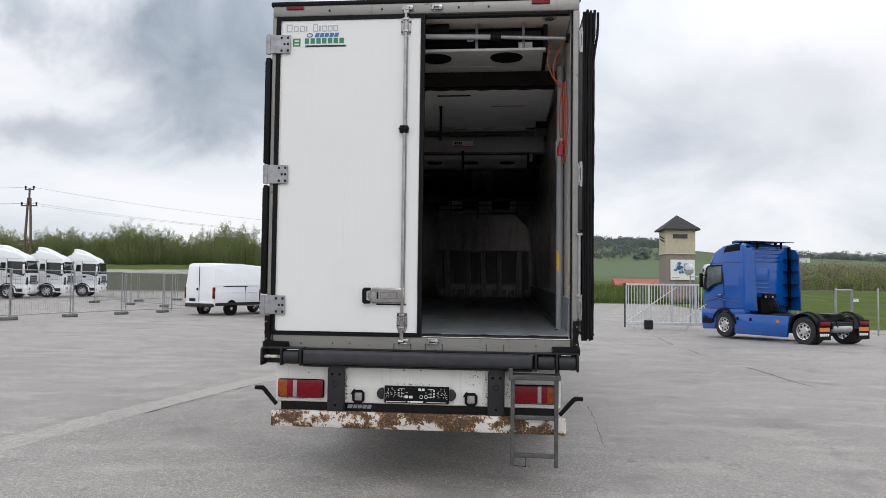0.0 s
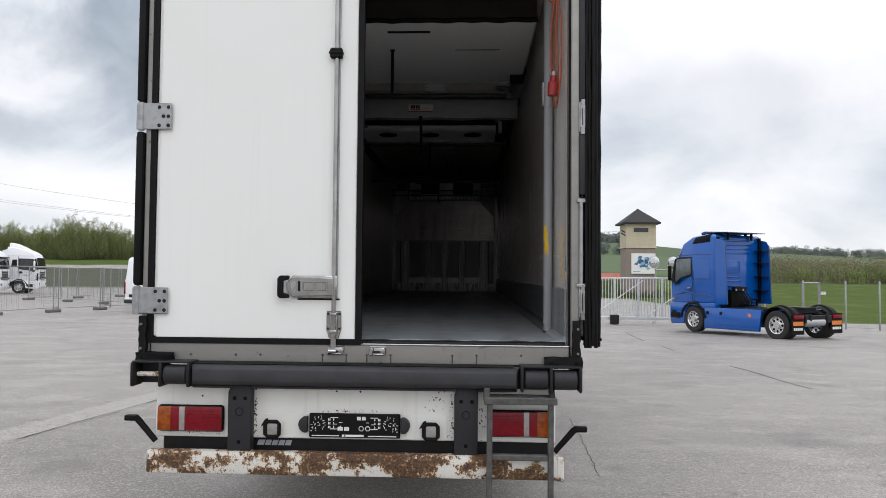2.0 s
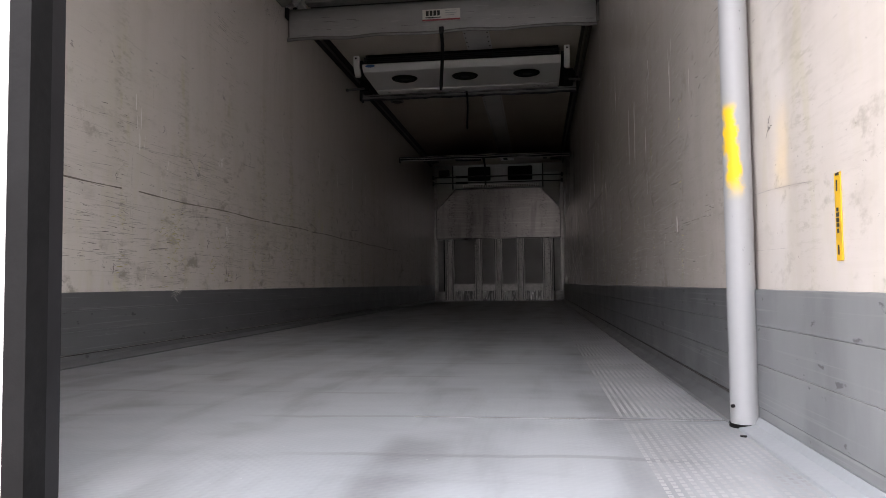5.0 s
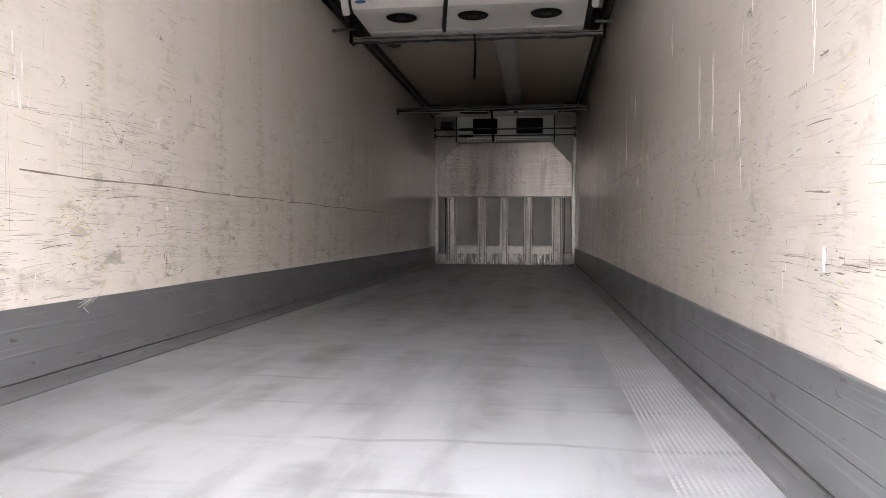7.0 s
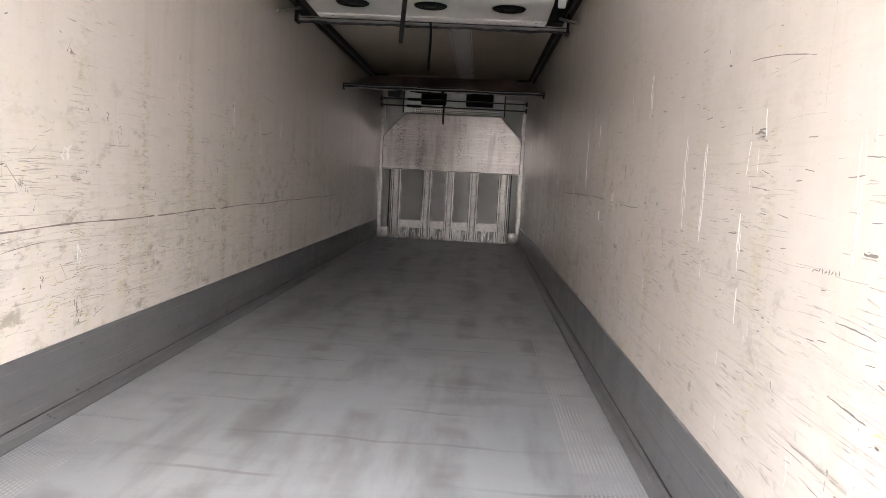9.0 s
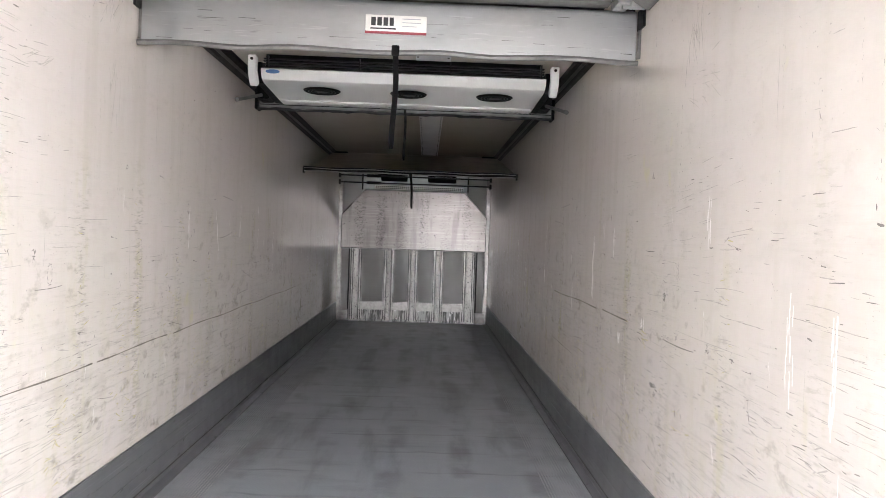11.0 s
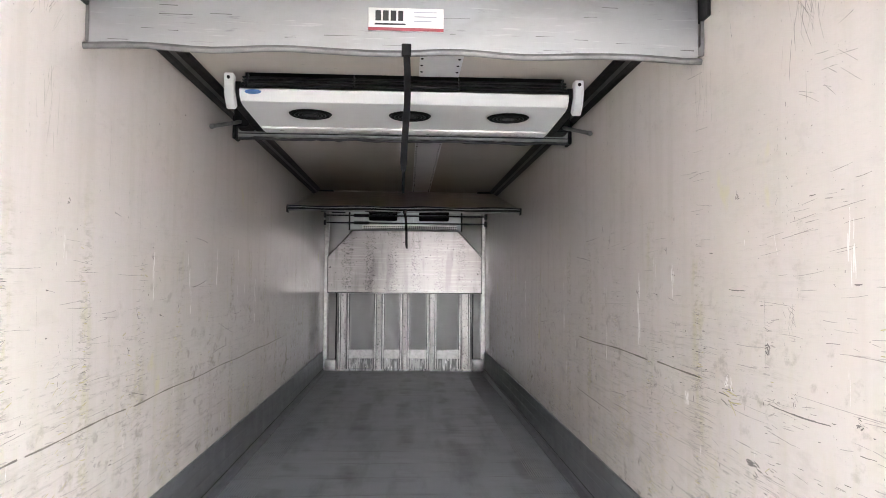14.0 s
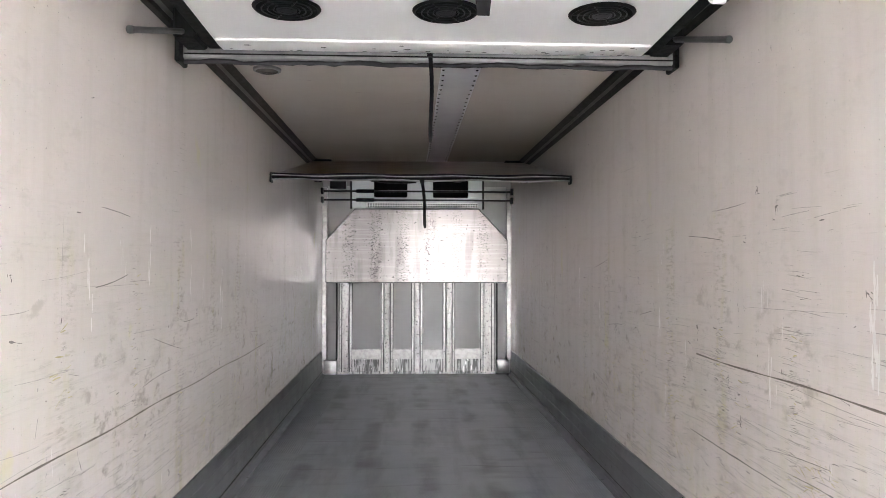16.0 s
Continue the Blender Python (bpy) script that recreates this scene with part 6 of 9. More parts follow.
for s in (-1, 1):
    x0, x1 = sorted((s * 1.085, s * 1.312))
    bm = lumpy(x0, x1, -0.075, -0.034, 1.035, 1.100, 0.006, 3.0 + s, 6)
    patch = part("corner_patch", bm, BLACK, rear_frame, "black smeared sealant and corner bracket")
    x0, x1 = sorted((s * 1.250, s * 1.296))
    part("corner_riser", lumpy(x0, x1, -0.070, -0.034, 1.09, 1.315, 0.008, 8.0 + s, 7), BLACK, rear_frame, "black lumpy sealant on the post foot")
    for xx in (1.13, 1.27):
        part("bolt_hole", tube(B(), [(s * xx, -0.0765, 1.066), (s * xx, -0.072, 1.066)], 0.009, 10), VOID, patch)
    for zz in (1.12, 1.262):
        part("bolt", tube(B(), [(s * 1.280, -0.078, zz), (s * 1.280, -0.064, zz)], 0.0075, 10), LADDERALU, patch)
for x in (-1.10, 0.98):
    part("marker_lamp", box(B(), x - 0.075, x + 0.075, -0.048, -0.034, 3.912, 3.940, 0.004), REDLENS, rear_frame, "dark red marker lamp")
for x in (-0.80, -0.35, 0.30, 0.55):
    part("header_screw", tube(B(), [(x, -0.040, 3.90), (x, -0.034, 3.90)], 0.010, 8), DARKSTEEL, rear_frame)


def keeper(x, z):
    """A cast keeper: foot, rounded body, side cheek and the slot that takes the cam."""
    kp = part("rod_keeper", box(B(), x - 0.046, x + 0.050, -0.044, -0.036, z - 0.027, z + 0.025, 0.003), CHROME, rear_frame, "polished cast keeper of a locking rod")
    part("keeper_body", prism(B(), [(x - 0.020, z - 0.020), (x + 0.036, z - 0.022), (x + 0.048, z - 0.010), (x + 0.048, z + 0.012), (x + 0.036, z + 0.022), (x - 0.020, z + 0.020)], "y", -0.068, -0.043, 0.007, 2), CHROME, kp)
    part("keeper_cheek", prism(B(), [(x - 0.050, z - 0.024), (x - 0.028, z - 0.026), (x - 0.022, z + 0.006), (x - 0.030, z + 0.022), (x - 0.046, z + 0.016)], "y", -0.072, -0.043, 0.004), CHROME, kp)
    part("keeper_gap", box(B(), x - 0.022, x + 0.020, -0.0695, -0.066, z - 0.010, z + 0.002, 0.001), DARKSTEEL, kp)
    part("keeper_lip", tube(B(), [(x - 0.018, -0.070, z - 0.018), (x + 0.036, -0.068, z - 0.018)], 0.005, 8), CHROME, kp)


for x in (-0.126, 0.120):
    keeper(x, 1.120)
    keeper(x, 3.90)

# ---- the closed leaf ----
door_1 = part("door_1", box(B(), -1.225, -0.014, -0.030, 0.055, 1.190, 3.825, 0.006), DOORWHITE)
tagged(door_1, "closed white insulated trailer door with hinges and a locking rod", "door", kind="structure")
part("skin", box(B(), -1.205, -0.016, -0.036, -0.0305, 1.184, 3.818, 0.003), DOORWHITE, door_1, "white painted skin with faint streaks")
bm = frame_of(B(), -1.258, 0.020, 1.152, 3.853, -0.045, 0.000, 0.034)
part("gasket", bm, BLACK, door_1, "black rubber door gasket")
bm = B()
box(bm, -0.050, -0.020, 0.052, 0.085, 1.190, 3.845, 0.010, 2)
box(bm, -0.012, 0.010, 0.002, 0.050, 1.190, 3.82, 0.006)
part("edge_gasket", bm, GASKET, door_1, "thick grey-black edge gasket")
for i, z in enumerate((1.40, 2.50, 3.612)):
    h = part("hinge", box(B(), -1.345, -1.130, -0.058, -0.046, z - 0.078, z + 0.080, 0.004), ZINC, door_1, "galvanised hinge plate with five screws")
    part("hinge_knuckle", tube(B(), [(-1.318, -0.050, z - 0.082), (-1.318, -0.050, z + 0.084)], 0.020, 12), ZINC, h)
    for sx, sz in ((-1.205, 0.055), (-1.150, 0.055), (-1.180, 0.0), (-1.150, 0.0), (-1.205, -0.055), (-1.150, -0.055)):
        part("screw", tube(B(), [(sx, -0.0625, z + sz), (sx, -0.057, z + sz)], [0.009, 0.012], 10), DARKSTEEL, h)
for z0, z1 in ((1.49, 2.41), (2.59, 3.50)):
    bm = box(B(), -1.340, -1.298, -0.062, 0.02, z0, z1, 0.012, 2)
    box(bm, -1.352, -1.330, -0.040, 0.01, z0 + 0.01, z1 - 0.02, 0.006)
    part("edge_buffer", bm, BLACK, door_1, "black rubber edge buffer")
RX = -0.140
rod = part("locking_rod", tube(B(), [(RX, -0.055, 1.13), (RX, -0.055, 3.905)], 0.0135, 16), CHROME, door_1, "polished vertical locking rod")
part("rod_channel", box(B(), RX + 0.014, RX + 0.020, -0.052, -0.037, 1.42, 3.66, 0.001), ZINC, rod)


def rod_bearing(z, flip):
    b = part("rod_bearing", prism(B(), [(RX - 0.043, z + 0.075), (RX + 0.043, z + 0.075), (RX + 0.045, z - 0.035), (RX + 0.028, z - 0.085), (RX - 0.028, z - 0.085), (RX - 0.045, z - 0.035)] if not flip else
                     [(RX - 0.043, z - 0.075), (RX + 0.043, z - 0.075), (RX + 0.045, z + 0.035), (RX + 0.028, z + 0.085), (RX - 0.028, z + 0.085), (RX - 0.045, z + 0.035)], "y", -0.044, -0.0365, 0.0025), CHROME, rod, "polished rod bearing plate")
    part("bearing_ridge", box(B(), RX - 0.022, RX + 0.022, -0.0555, -0.043, z - 0.070, z + 0.070, 0.006, 2), CHROME, b)
    s = -1 if flip else 1
    for zz in (0.055, -0.045):
        part("band", box(B(), RX - 0.021, RX + 0.021, -0.074, -0.044, z + s * zz - 0.010, z + s * zz + 0.010, 0.006, 2), CHROME, b)
    for sx in (-0.033, 0.033):
        for zz in (0.058, -0.028):
            part("screw", tube(B(), [(RX + sx, -0.0485, z + s * zz), (RX + sx, -0.043, z + s * zz)], 0.0075, 8), DARKSTEEL, b)


rod_bearing(1.275, False)
rod_bearing(3.755, True)
part("rod_neck", box(B(), RX - 0.017, RX + 0.017, -0.068, -0.046, 1.128, 1.192, 0.005), CHROME, rod)
part("rod_cam", tube(B(), [(RX - 0.024, -0.068, 1.116), (RX + 0.020, -0.068, 1.116)], [0.016, 0.012], 12), CHROME, rod)
part("rod_cam", prism(B(), [(RX - 0.022, 3.850), (RX + 0.022, 3.850), (RX + 0.03, 3.905), (RX - 0.02, 3.912)], "y", -0.070, -0.044, 0.004), CHROME, rod)
guide = part("rod_guide", box(B(), RX - 0.040, RX + 0.034, -0.078, -0.037, 2.845, 2.905, 0.008), BLACK, rod, "black plastic rod guide")
part("guide_groove", box(B(), RX - 0.046, RX + 0.040, -0.083, -0.045, 2.866, 2.884, 0.006), BLACK, guide)
# handle in its tray
hx0, hx1, hz0, hz1 = -0.388, -0.118, 1.425, 1.556
handle = part("door_handle", box(B(), hx0, hx1, -0.066, -0.0365, hz0, hz1, 0.008, 2), CHROME, door_1, "polished steel handle tray")
# black strip drawn as the shadow that the tray casts below it
part("tray_shadow", box(B(), hx0 + 0.03, hx1 + 0.010, -0.0385, -0.0365, hz0 - 0.012, hz0 - 0.002), BLACK, handle)
part("handle_arm", prism(B(), [(-0.418, 1.470), (-0.385, 1.434), (-0.140, 1.438), (-0.140, 1.544), (-0.385, 1.547), (-0.418, 1.510)], "y", -0.076, -0.067, 0.004), CHROME, handle, "polished pull lever")
for x0, x1 in ((-0.316, -0.252), (-0.244, -0.182)):
    part("pressed_field", box(B(), x0, x1, -0.0795, -0.0765, 1.468, 1.518, 0.003), CHROME, handle)
part("pressed_rim", frame_of(B(), -0.326, -0.174, 1.460, 1.527, -0.0800, -0.0760, 0.006), CHROME, handle)
part("lock_slot", box(B(), -0.348, -0.334, -0.0795, -0.0750, 1.464, 1.524, 0.002), BLACK, handle)
loop_out = [(-0.398, 1.556), (-0.452, 1.556), (-0.468, 1.540), (-0.468, 1.438), (-0.452, 1.422), (-0.398, 1.424), (-0.398, 1.448), (-0.436, 1.450), (-0.440, 1.456), (-0.440, 1.524), (-0.436, 1.530), (-0.398, 1.532)]
part("grip", prism(B(), loop_out, "y", -0.090, -0.068, 0.005, 2), BLACK, handle, "black rubber grip loop")
bm = B()
n = 24
bm.faces.new([bm.verts.new((-0.372 + 0.018 * math.cos(2 * math.pi * i / n), -0.0780, 1.490 + 0.036 * math.sin(2 * math.pi * i / n))) for i in range(n)])
part("oval_dimple", bm, ZINC, handle)
# decals: plain shapes in the decals' colours
for i, (x0, x1) in enumerate(((-1.170, -1.120), (-1.108, -1.066), (-1.054, -1.012), (-1.004, -0.990), (-0.940, -0.900), (-0.888, -0.874), (-0.862, -0.822), (-0.812, -0.772), (-0.764, -0.725))):
    bm = frame_of(B(), x0, x1, 3.722, 3.772 if i not in (0, 4) else 3.786, -0.0385, -0.0368, 0.007)
    part("decal_bar", bm, GREYINK, door_1)
bm = B()
for i in range(5):
    x0 = -0.925 + i * 0.042
    prism(bm, [(x0, 3.672), (x0 + 0.034, 3.672), (x0 + 0.044, 3.708), (x0 + 0.010, 3.708)], "y", -0.0385, -0.0368)
tube(bm, [(-0.968 + 0.024 * math.cos(2 * math.pi * i / 16), -0.038, 3.690 + 0.015 * math.sin(2 * math.pi * i / 16)) for i in range(17)], 0.004, 5, False)
part("decal_bar", bm, BLUEINK, door_1)
bm = frame_of(B(), -1.112, -1.048, 3.596, 3.664, -0.0385, -0.0368, 0.012)
box(bm, -1.100, -1.060, -0.0385, -0.0368, 3.622, 3.636)
for i in range(7):
    x0 = -1.010 + i * 0.050
    box(bm, x0, x0 + 0.038, -0.0385, -0.0368, 3.618, 3.664)
part("decal_bar", bm, GREEN, door_1)
part("decal_bar", box(B(), -1.005, -0.655, -0.0385, -0.0368, 3.588, 3.604), INK, door_1)

# ---- the open leaf, folded back along the outside ----
door_2 = part("door_2", box(B(), 1.335, 1.412, 0.015, 1.22, 1.20, 3.83, 0.006), DOORWHITE)
tagged(door_2, "open white trailer door folded back against the outside wall", "door", kind="structure")
rng = random.Random(4)
bm = B()
for i in range(5):
    x0 = 1.322 + i * 0.0195
    zt, zb = 3.835 + rng.uniform(-0.02, 0.06), 1.150 + rng.uniform(0, 0.018)
    nz = 26
    wob = [rng.uniform(-0.003, 0.003) for _ in range(nz + 1)]
    dy = rng.uniform(-0.028, 0.006)
    pts = [(x0 + 0.009 + wob[j] + 0.0085 * i * smooth01((j / nz - 0.84) / 0.10), -0.018 + dy, zb + (zt - zb) * j / nz) for j in range(nz + 1)]
    tube(bm, pts, 0.0112, 6)
    box(bm, x0 + 0.002, x0 + 0.017, -0.015 + dy, 0.03, zb + 0.01, zt - 0.01, 0.003)
part("hinge_edge_seal", bm, BLACK, door_2, "ribbed black rubber seal, frayed at its ends")
bm = B()
for j in range(9):
    z = 1.17 + 0.004 * j
    tube(bm, [(1.33 + 0.011 * j, -0.03, z), (1.332 + 0.010 * j, -0.035, z - 0.008 - 0.006 * math.sin(j * 2.1))], [0.010, 0.007], 5)
part("torn_rubber", bm, BLACK, door_2)
bm = B()
box(bm, 1.325, 1.42, 1.215, 1.25, 1.18, 3.84, 0.01)
box(bm, 1.33, 1.418, 0.02, 1.22, 3.826, 3.85, 0.006)
box(bm, 1.33, 1.418, 0.02, 1.22, 1.178, 1.204, 0.006)
part("gasket", bm, BLACK, door_2, "black rubber door gasket")
# hinge hardware on the post beside it
for z in (1.42, 2.50, 3.60):
    h = part("hinge_carrier", box(B(), 1.287, 1.328, -0.048, -0.030, z - 0.092, z + 0.085, 0.005, 2), ZINC, rear_frame, "galvanised hinge carrier")
    part("hinge_pin", tube(B(), [(1.310, -0.046, z - 0.105), (1.310, -0.046, z + 0.098)], 0.015, 12), CHROME, h)
    part("hinge_face", box(B(), 1.293, 1.322, -0.060, -0.047, z - 0.070, z + 0.065, 0.004), ZINC, h)
    part("hinge_slot", box(B(), 1.304, 1.309, -0.0615, -0.0595, z - 0.055, z + 0.045), DARKSTEEL, h)
for z0, z1 in ((2.60, 3.50), (2.04, 2.40)):
    part("post_buffer", box(B(), 1.288, 1.322, -0.052, -0.030, z0, z1, 0.008, 2), GREYRUBBER, rear_frame, "black rubber buffer strip")
st = part("stay_rod", tube(B(), [(1.300, -0.044, 1.51), (1.300, -0.044, 2.00)], 0.0125, 14), ZINC, rear_frame, "aluminium stay rod")
part("stay_cap", box(B(), 1.276, 1.324, -0.058, -0.034, 1.995, 2.018, 0.004), ZINC, st)
part("stay_foot", box(B(), 1.272, 1.324, -0.058, -0.034, 1.502, 1.522, 0.004), ZINC, st)

# ---- dock buffers, rear cross panel, lamps, underrun bar, ladder ----
buffer = thing("dock_buffer", "long black rubber dock buffer across the rear", "buffer", (0, -0.1, 0.98))
prof = [(-0.165, 0.950), (-0.150, 0.925), (-0.040, 0.915), (-0.040, 1.040), (-0.130, 1.040), (-0.160, 1.015)]
bm = prism(B(), prof, "x", -0.955, 0.945, 0.004)
for v in bm.verts:
    # the ends are cut at a slant
    if abs(v.co.x) > 0.9:
        v.co.x += (1 if v.co.x > 0 else -1) * 0.35 * (v.co.y + 0.10)
part("bar", bm, BUFFER, buffer)
part("lower_lip", box(B(), -0.96, 0.93, -0.085, -0.042, 0.897, 0.913, 0.003), BUFFER, buffer, "worn lower lip")
part("top_strip", box(B(), -0.94, 0.91, -0.128, -0.042, 1.0405, 1.046, 0.002), BLACK, buffer)
for s in (-1, 1):
    rb = thing("buffer_roller", "black dock rollers held in a steel bracket" if s > 0 else "steel bracket with one dock roller missing", "roller", (s * 1.12, -0.1, 0.98), "dock rollers")
    for xx in (0.955, 1.118, 1.282):
        part("cheek", box(B(), s * xx - 0.010, s * xx + 0.010, -0.175, -0.036, 0.910, 1.052, 0.012, 2), DARKSTEEL, rb)
    x0, x1 = sorted((s * 0.945, s * 1.292))
    part("cover", box(B(), x0, x1, -0.150, -0.036, 1.044, 1.056, 0.003), DARKSTEEL, rb)
    for a, b, full in ((0.968, 1.106, True), (1.130, 1.270, s > 0)):
        x0, x1 = sorted((s * a, s * b))
        if full:
            part("roller", tube(B(), [(x0, -0.115, 0.978), (x0 + 0.008, -0.115, 0.978), (x1 - 0.008, -0.115, 0.978), (x1, -0.115, 0.978)], [0.046, 0.057, 0.057, 0.046], 22), GREYRUBBER, rb, "black rubber roller")
        else:
            part("axle", tube(B(), [(x0, -0.115, 0.978), (x1, -0.115, 0.978)], 0.014, 10), RUSTY, rb, "rusty bare axle")
            part("bracket_back", box(B(), x0, x1, -0.060, -0.040, 0.92, 1.04), DARKSTEEL, rb)

panel = thing("rear_panel", "chipped white chassis cross panel below the sill", "panel", (0, 0, 0.74))
part("sheet", box(B(), -1.198, 1.158, -0.024, -0.010, 0.600, 0.922, 0.006), CHASSISWHITE, panel)
part("apron", box(B(), -1.17, 1.13, 0.02, 0.045, 0.44, 0.66, 0.006), DARKSTEEL, panel, "dark apron behind the bar")
for x0, x1 in ((-0.540, -0.290), (0.290, 0.530)):
    part("lamp_plate", box(B(), x0, x1, -0.030, -0.0245, 0.605, 0.745, 0.003), CHASSISWHITE, panel)
for x, z in ((-0.12, 0.895), (0.02, 0.895), (-0.12, 0.878), (0.02, 0.878), (-0.92, 0.84)):
    part("hole", tube(B(), [(x, -0.0255, z), (x, -0.0235, z)], 0.006, 8), VOID, panel)
bm, bm2 = B(), B()
rng = random.Random(27)
for cx, cz, sx, sz, n in ((-0.600, 0.70, 0.006, 0.11, 110), (0.562, 0.72, 0.010, 0.12, 90), (0.462, 0.835, 0.028, 0.030, 26), (0.735, 0.75, 0.010, 0.10, 50), (-0.02, 0.762, 0.10, 0.006, 40), (0.60, 0.62, 0.10, 0.008, 30), (-1.0, 0.625, 0.10, 0.008, 30), (0.1, 0.915, 0.6, 0.006, 40)):
    for _ in range(n):
        x, z, r = rng.gauss(cx, sx), rng.gauss(cz, sz), 0.0012 + 0.0048 * rng.random() ** 2
        if not 0.606 < z < 0.914:
            continue
        q = bm if rng.random() < 0.55 else bm2
        q.faces.new([q.verts.new((x + r * math.cos(a_) * rng.uniform(0.4, 1.1), -0.0252 - 0.0003 * rng.random(), z + 1.4 * r * math.sin(a_) * rng.uniform(0.4, 1.1))) for a_ in (0.1, 1.1, 2.2, 3.3, 4.3, 5.4)])
tagged(part("paint_chips", bm, DARKSTEEL, panel, smooth=0), kind="stuff")
tagged(part("rust_chips", bm2, plain("rust_brown", (0.16, 0.07, 0.028), 0.85, 0, 0.5, 60, 0.1), panel, smooth=0), kind="stuff")
for x in (-0.675, 0.640):
    br = thing("bumper_bracket", "black bolted bracket of the underrun bar", "bracket", (x, -0.05, 0.72), "bumper brackets")
    part("pressed_mark", tube(B(), [(x + 0.022 * math.cos(a_ * 0.3), -0.0985, 0.765 + 0.022 * math.sin(a_ * 0.3)) for a_ in range(22)], 0.0025, 5, False), BLACK, br)
    part("plate", prism(B(), [(x - 0.068, 0.525), (x + 0.068, 0.525), (x + 0.068, 0.905), (x + 0.045, 0.922), (x - 0.045, 0.922), (x - 0.068, 0.88)], "y", -0.098, -0.026, 0.008, 2), GREYRUBBER, br)
    for dx, z in ((-0.028, 0.842), (0.034, 0.842), (0.0, 0.590)):
        part("bolt_hole", box(B(), x + dx - 0.010, x + dx + 0.010, -0.1000, -0.096, z - 0.010, z + 0.010, 0.003), VOID, br)


def tail_light(x0, x1, s):
    t = thing("tail_light", "rear lamp cluster, red with amber end and clear reverser", "tail light", ((x0 + x1) / 2, -0.05, 0.70), "tail lights")
    part("housing", box(B(), x0 - 0.008, x1 + 0.008, -0.058, -0.025, 0.634, 0.790, 0.018, 3), BLACK, t)
    w = x1 - x0
    cells = ((0.0, 0.205, AMBER, "amber lens"), (0.209, 0.335, REDLENS, "red lens"), (0.339, 0.425, CLEARLENS, "clear reversing lens"), (0.429, 1.0, REDLENS, "ribbed red lens"))
    for a, b, m, lab in cells:
        u0, u1 = (x0 + w * a, x0 + w * b) if s < 0 else (x1 - w * b, x1 - w * a)
        bm = box(B(), u0, u1, -0.072, -0.050, 0.642, 0.782)
        ends = [e_ for e_ in bm.edges if abs(e_.verts[0].co.z - e_.verts[1].co.z) < 1e-6 and e_.verts[0].co.y < -0.06 and e_.verts[1].co.y < -0.06]
        bmesh.ops.bevel(bm, geom=ends, offset=0.010, segments=2, profile=0.5, affect="EDGES")
        part("lens", bm, m, t, lab)
        if b == 1.0:
            for i in range(7):
                part("lens_rib", box(B(), u0 + 0.012, u1 - 0.012, -0.0745, -0.0715, 0.660 + i * 0.016, 0.665 + i * 0.016, 0.001), REDLENS, t)


tail_light(-1.168, -0.790, -1)
tail_light(0.770, 1.122, 1)
plate_holder = thing("plate_holder", "empty black plate holder with white print", "plate holder", (0, -0.04, 0.68))
part("tray", box(B(), -0.276, 0.257, -0.046, -0.024, 0.613, 0.752, 0.004), BLACK, plate_holder)
rng = random.Random(9)
marks = []
for _ in range(26):
    # slots and teeth towards the ends
    u, z = rng.uniform(0.165, 0.25), rng.uniform(0.650, 0.735)
    marks.append((u, z, *rng.choice(((0.003, 0.010), (0.010, 0.003), (0.006, 0.004), (0.003, 0.006)))))
for u in (0.118, 0.140, 0.148):
    marks += [(u, 0.668 + 0.022 * i, 0.005, 0.013) for i in range(3)]
marks += [(0.095, 0.728, 0.045, 0.004), (0.095, 0.662, 0.045, 0.004), (0.100, 0.690, 0.026, 0.003), (0.070, 0.700, 0.018, 0.003), (0.078, 0.676, 0.006, 0.006)]
for u, z, w, h in marks:
    for sx in (-1, 1):
        x = -0.011 + sx * u
        part("white_mark", box(B(), min(x, x + sx * w), max(x, x + sx * w), -0.0485, -0.0462, z, z + h), PAPER, plate_holder)
for x in (0.030, 0.068):
    part("white_mark", tube(B(), [(x + 0.013 * math.cos(a_ * 0.4), -0.047, 0.668 + 0.013 * math.sin(a_ * 0.4)) for a_ in range(17)], 0.0022, 5, False), PAPER, plate_holder)
for x0, x1, z0, z1 in ((0.005, 0.028, 0.716, 0.736), (0.034, 0.056, 0.716, 0.736), (-0.108, -0.078, 0.655, 0.676), (-0.070, -0.042, 0.655, 0.676), (-0.062, 0.045, 0.620, 0.632), (-0.082, -0.068, 0.620, 0.632), (-0.26, -0.10, 0.622, 0.627), (0.07, 0.235, 0.622, 0.627)):
    part("white_mark", box(B(), x0, x1, -0.0485, -0.0462, z0, z1, 0.0), PAPER, plate_holder)
for sx, x in ((-1, -0.279), (1, 0.257)):
    xm = x + sx * 0.045
    pl = thing("plate_lamp", "small dark grey number plate lamp", "lamp", (xm, -0.05, 0.69), "plate lamps")
    d = [(x + sx * 0.004, 0.735), (x + sx * 0.03, 0.735), (x + sx * 0.052, 0.715), (x + sx * 0.060, 0.69), (x + sx * 0.052, 0.662), (x + sx * 0.03, 0.642), (x + sx * 0.004, 0.642)]
    part("body", prism(B(), d, "y", -0.068, -0.026, 0.008, 2), GREYRUBBER, pl)
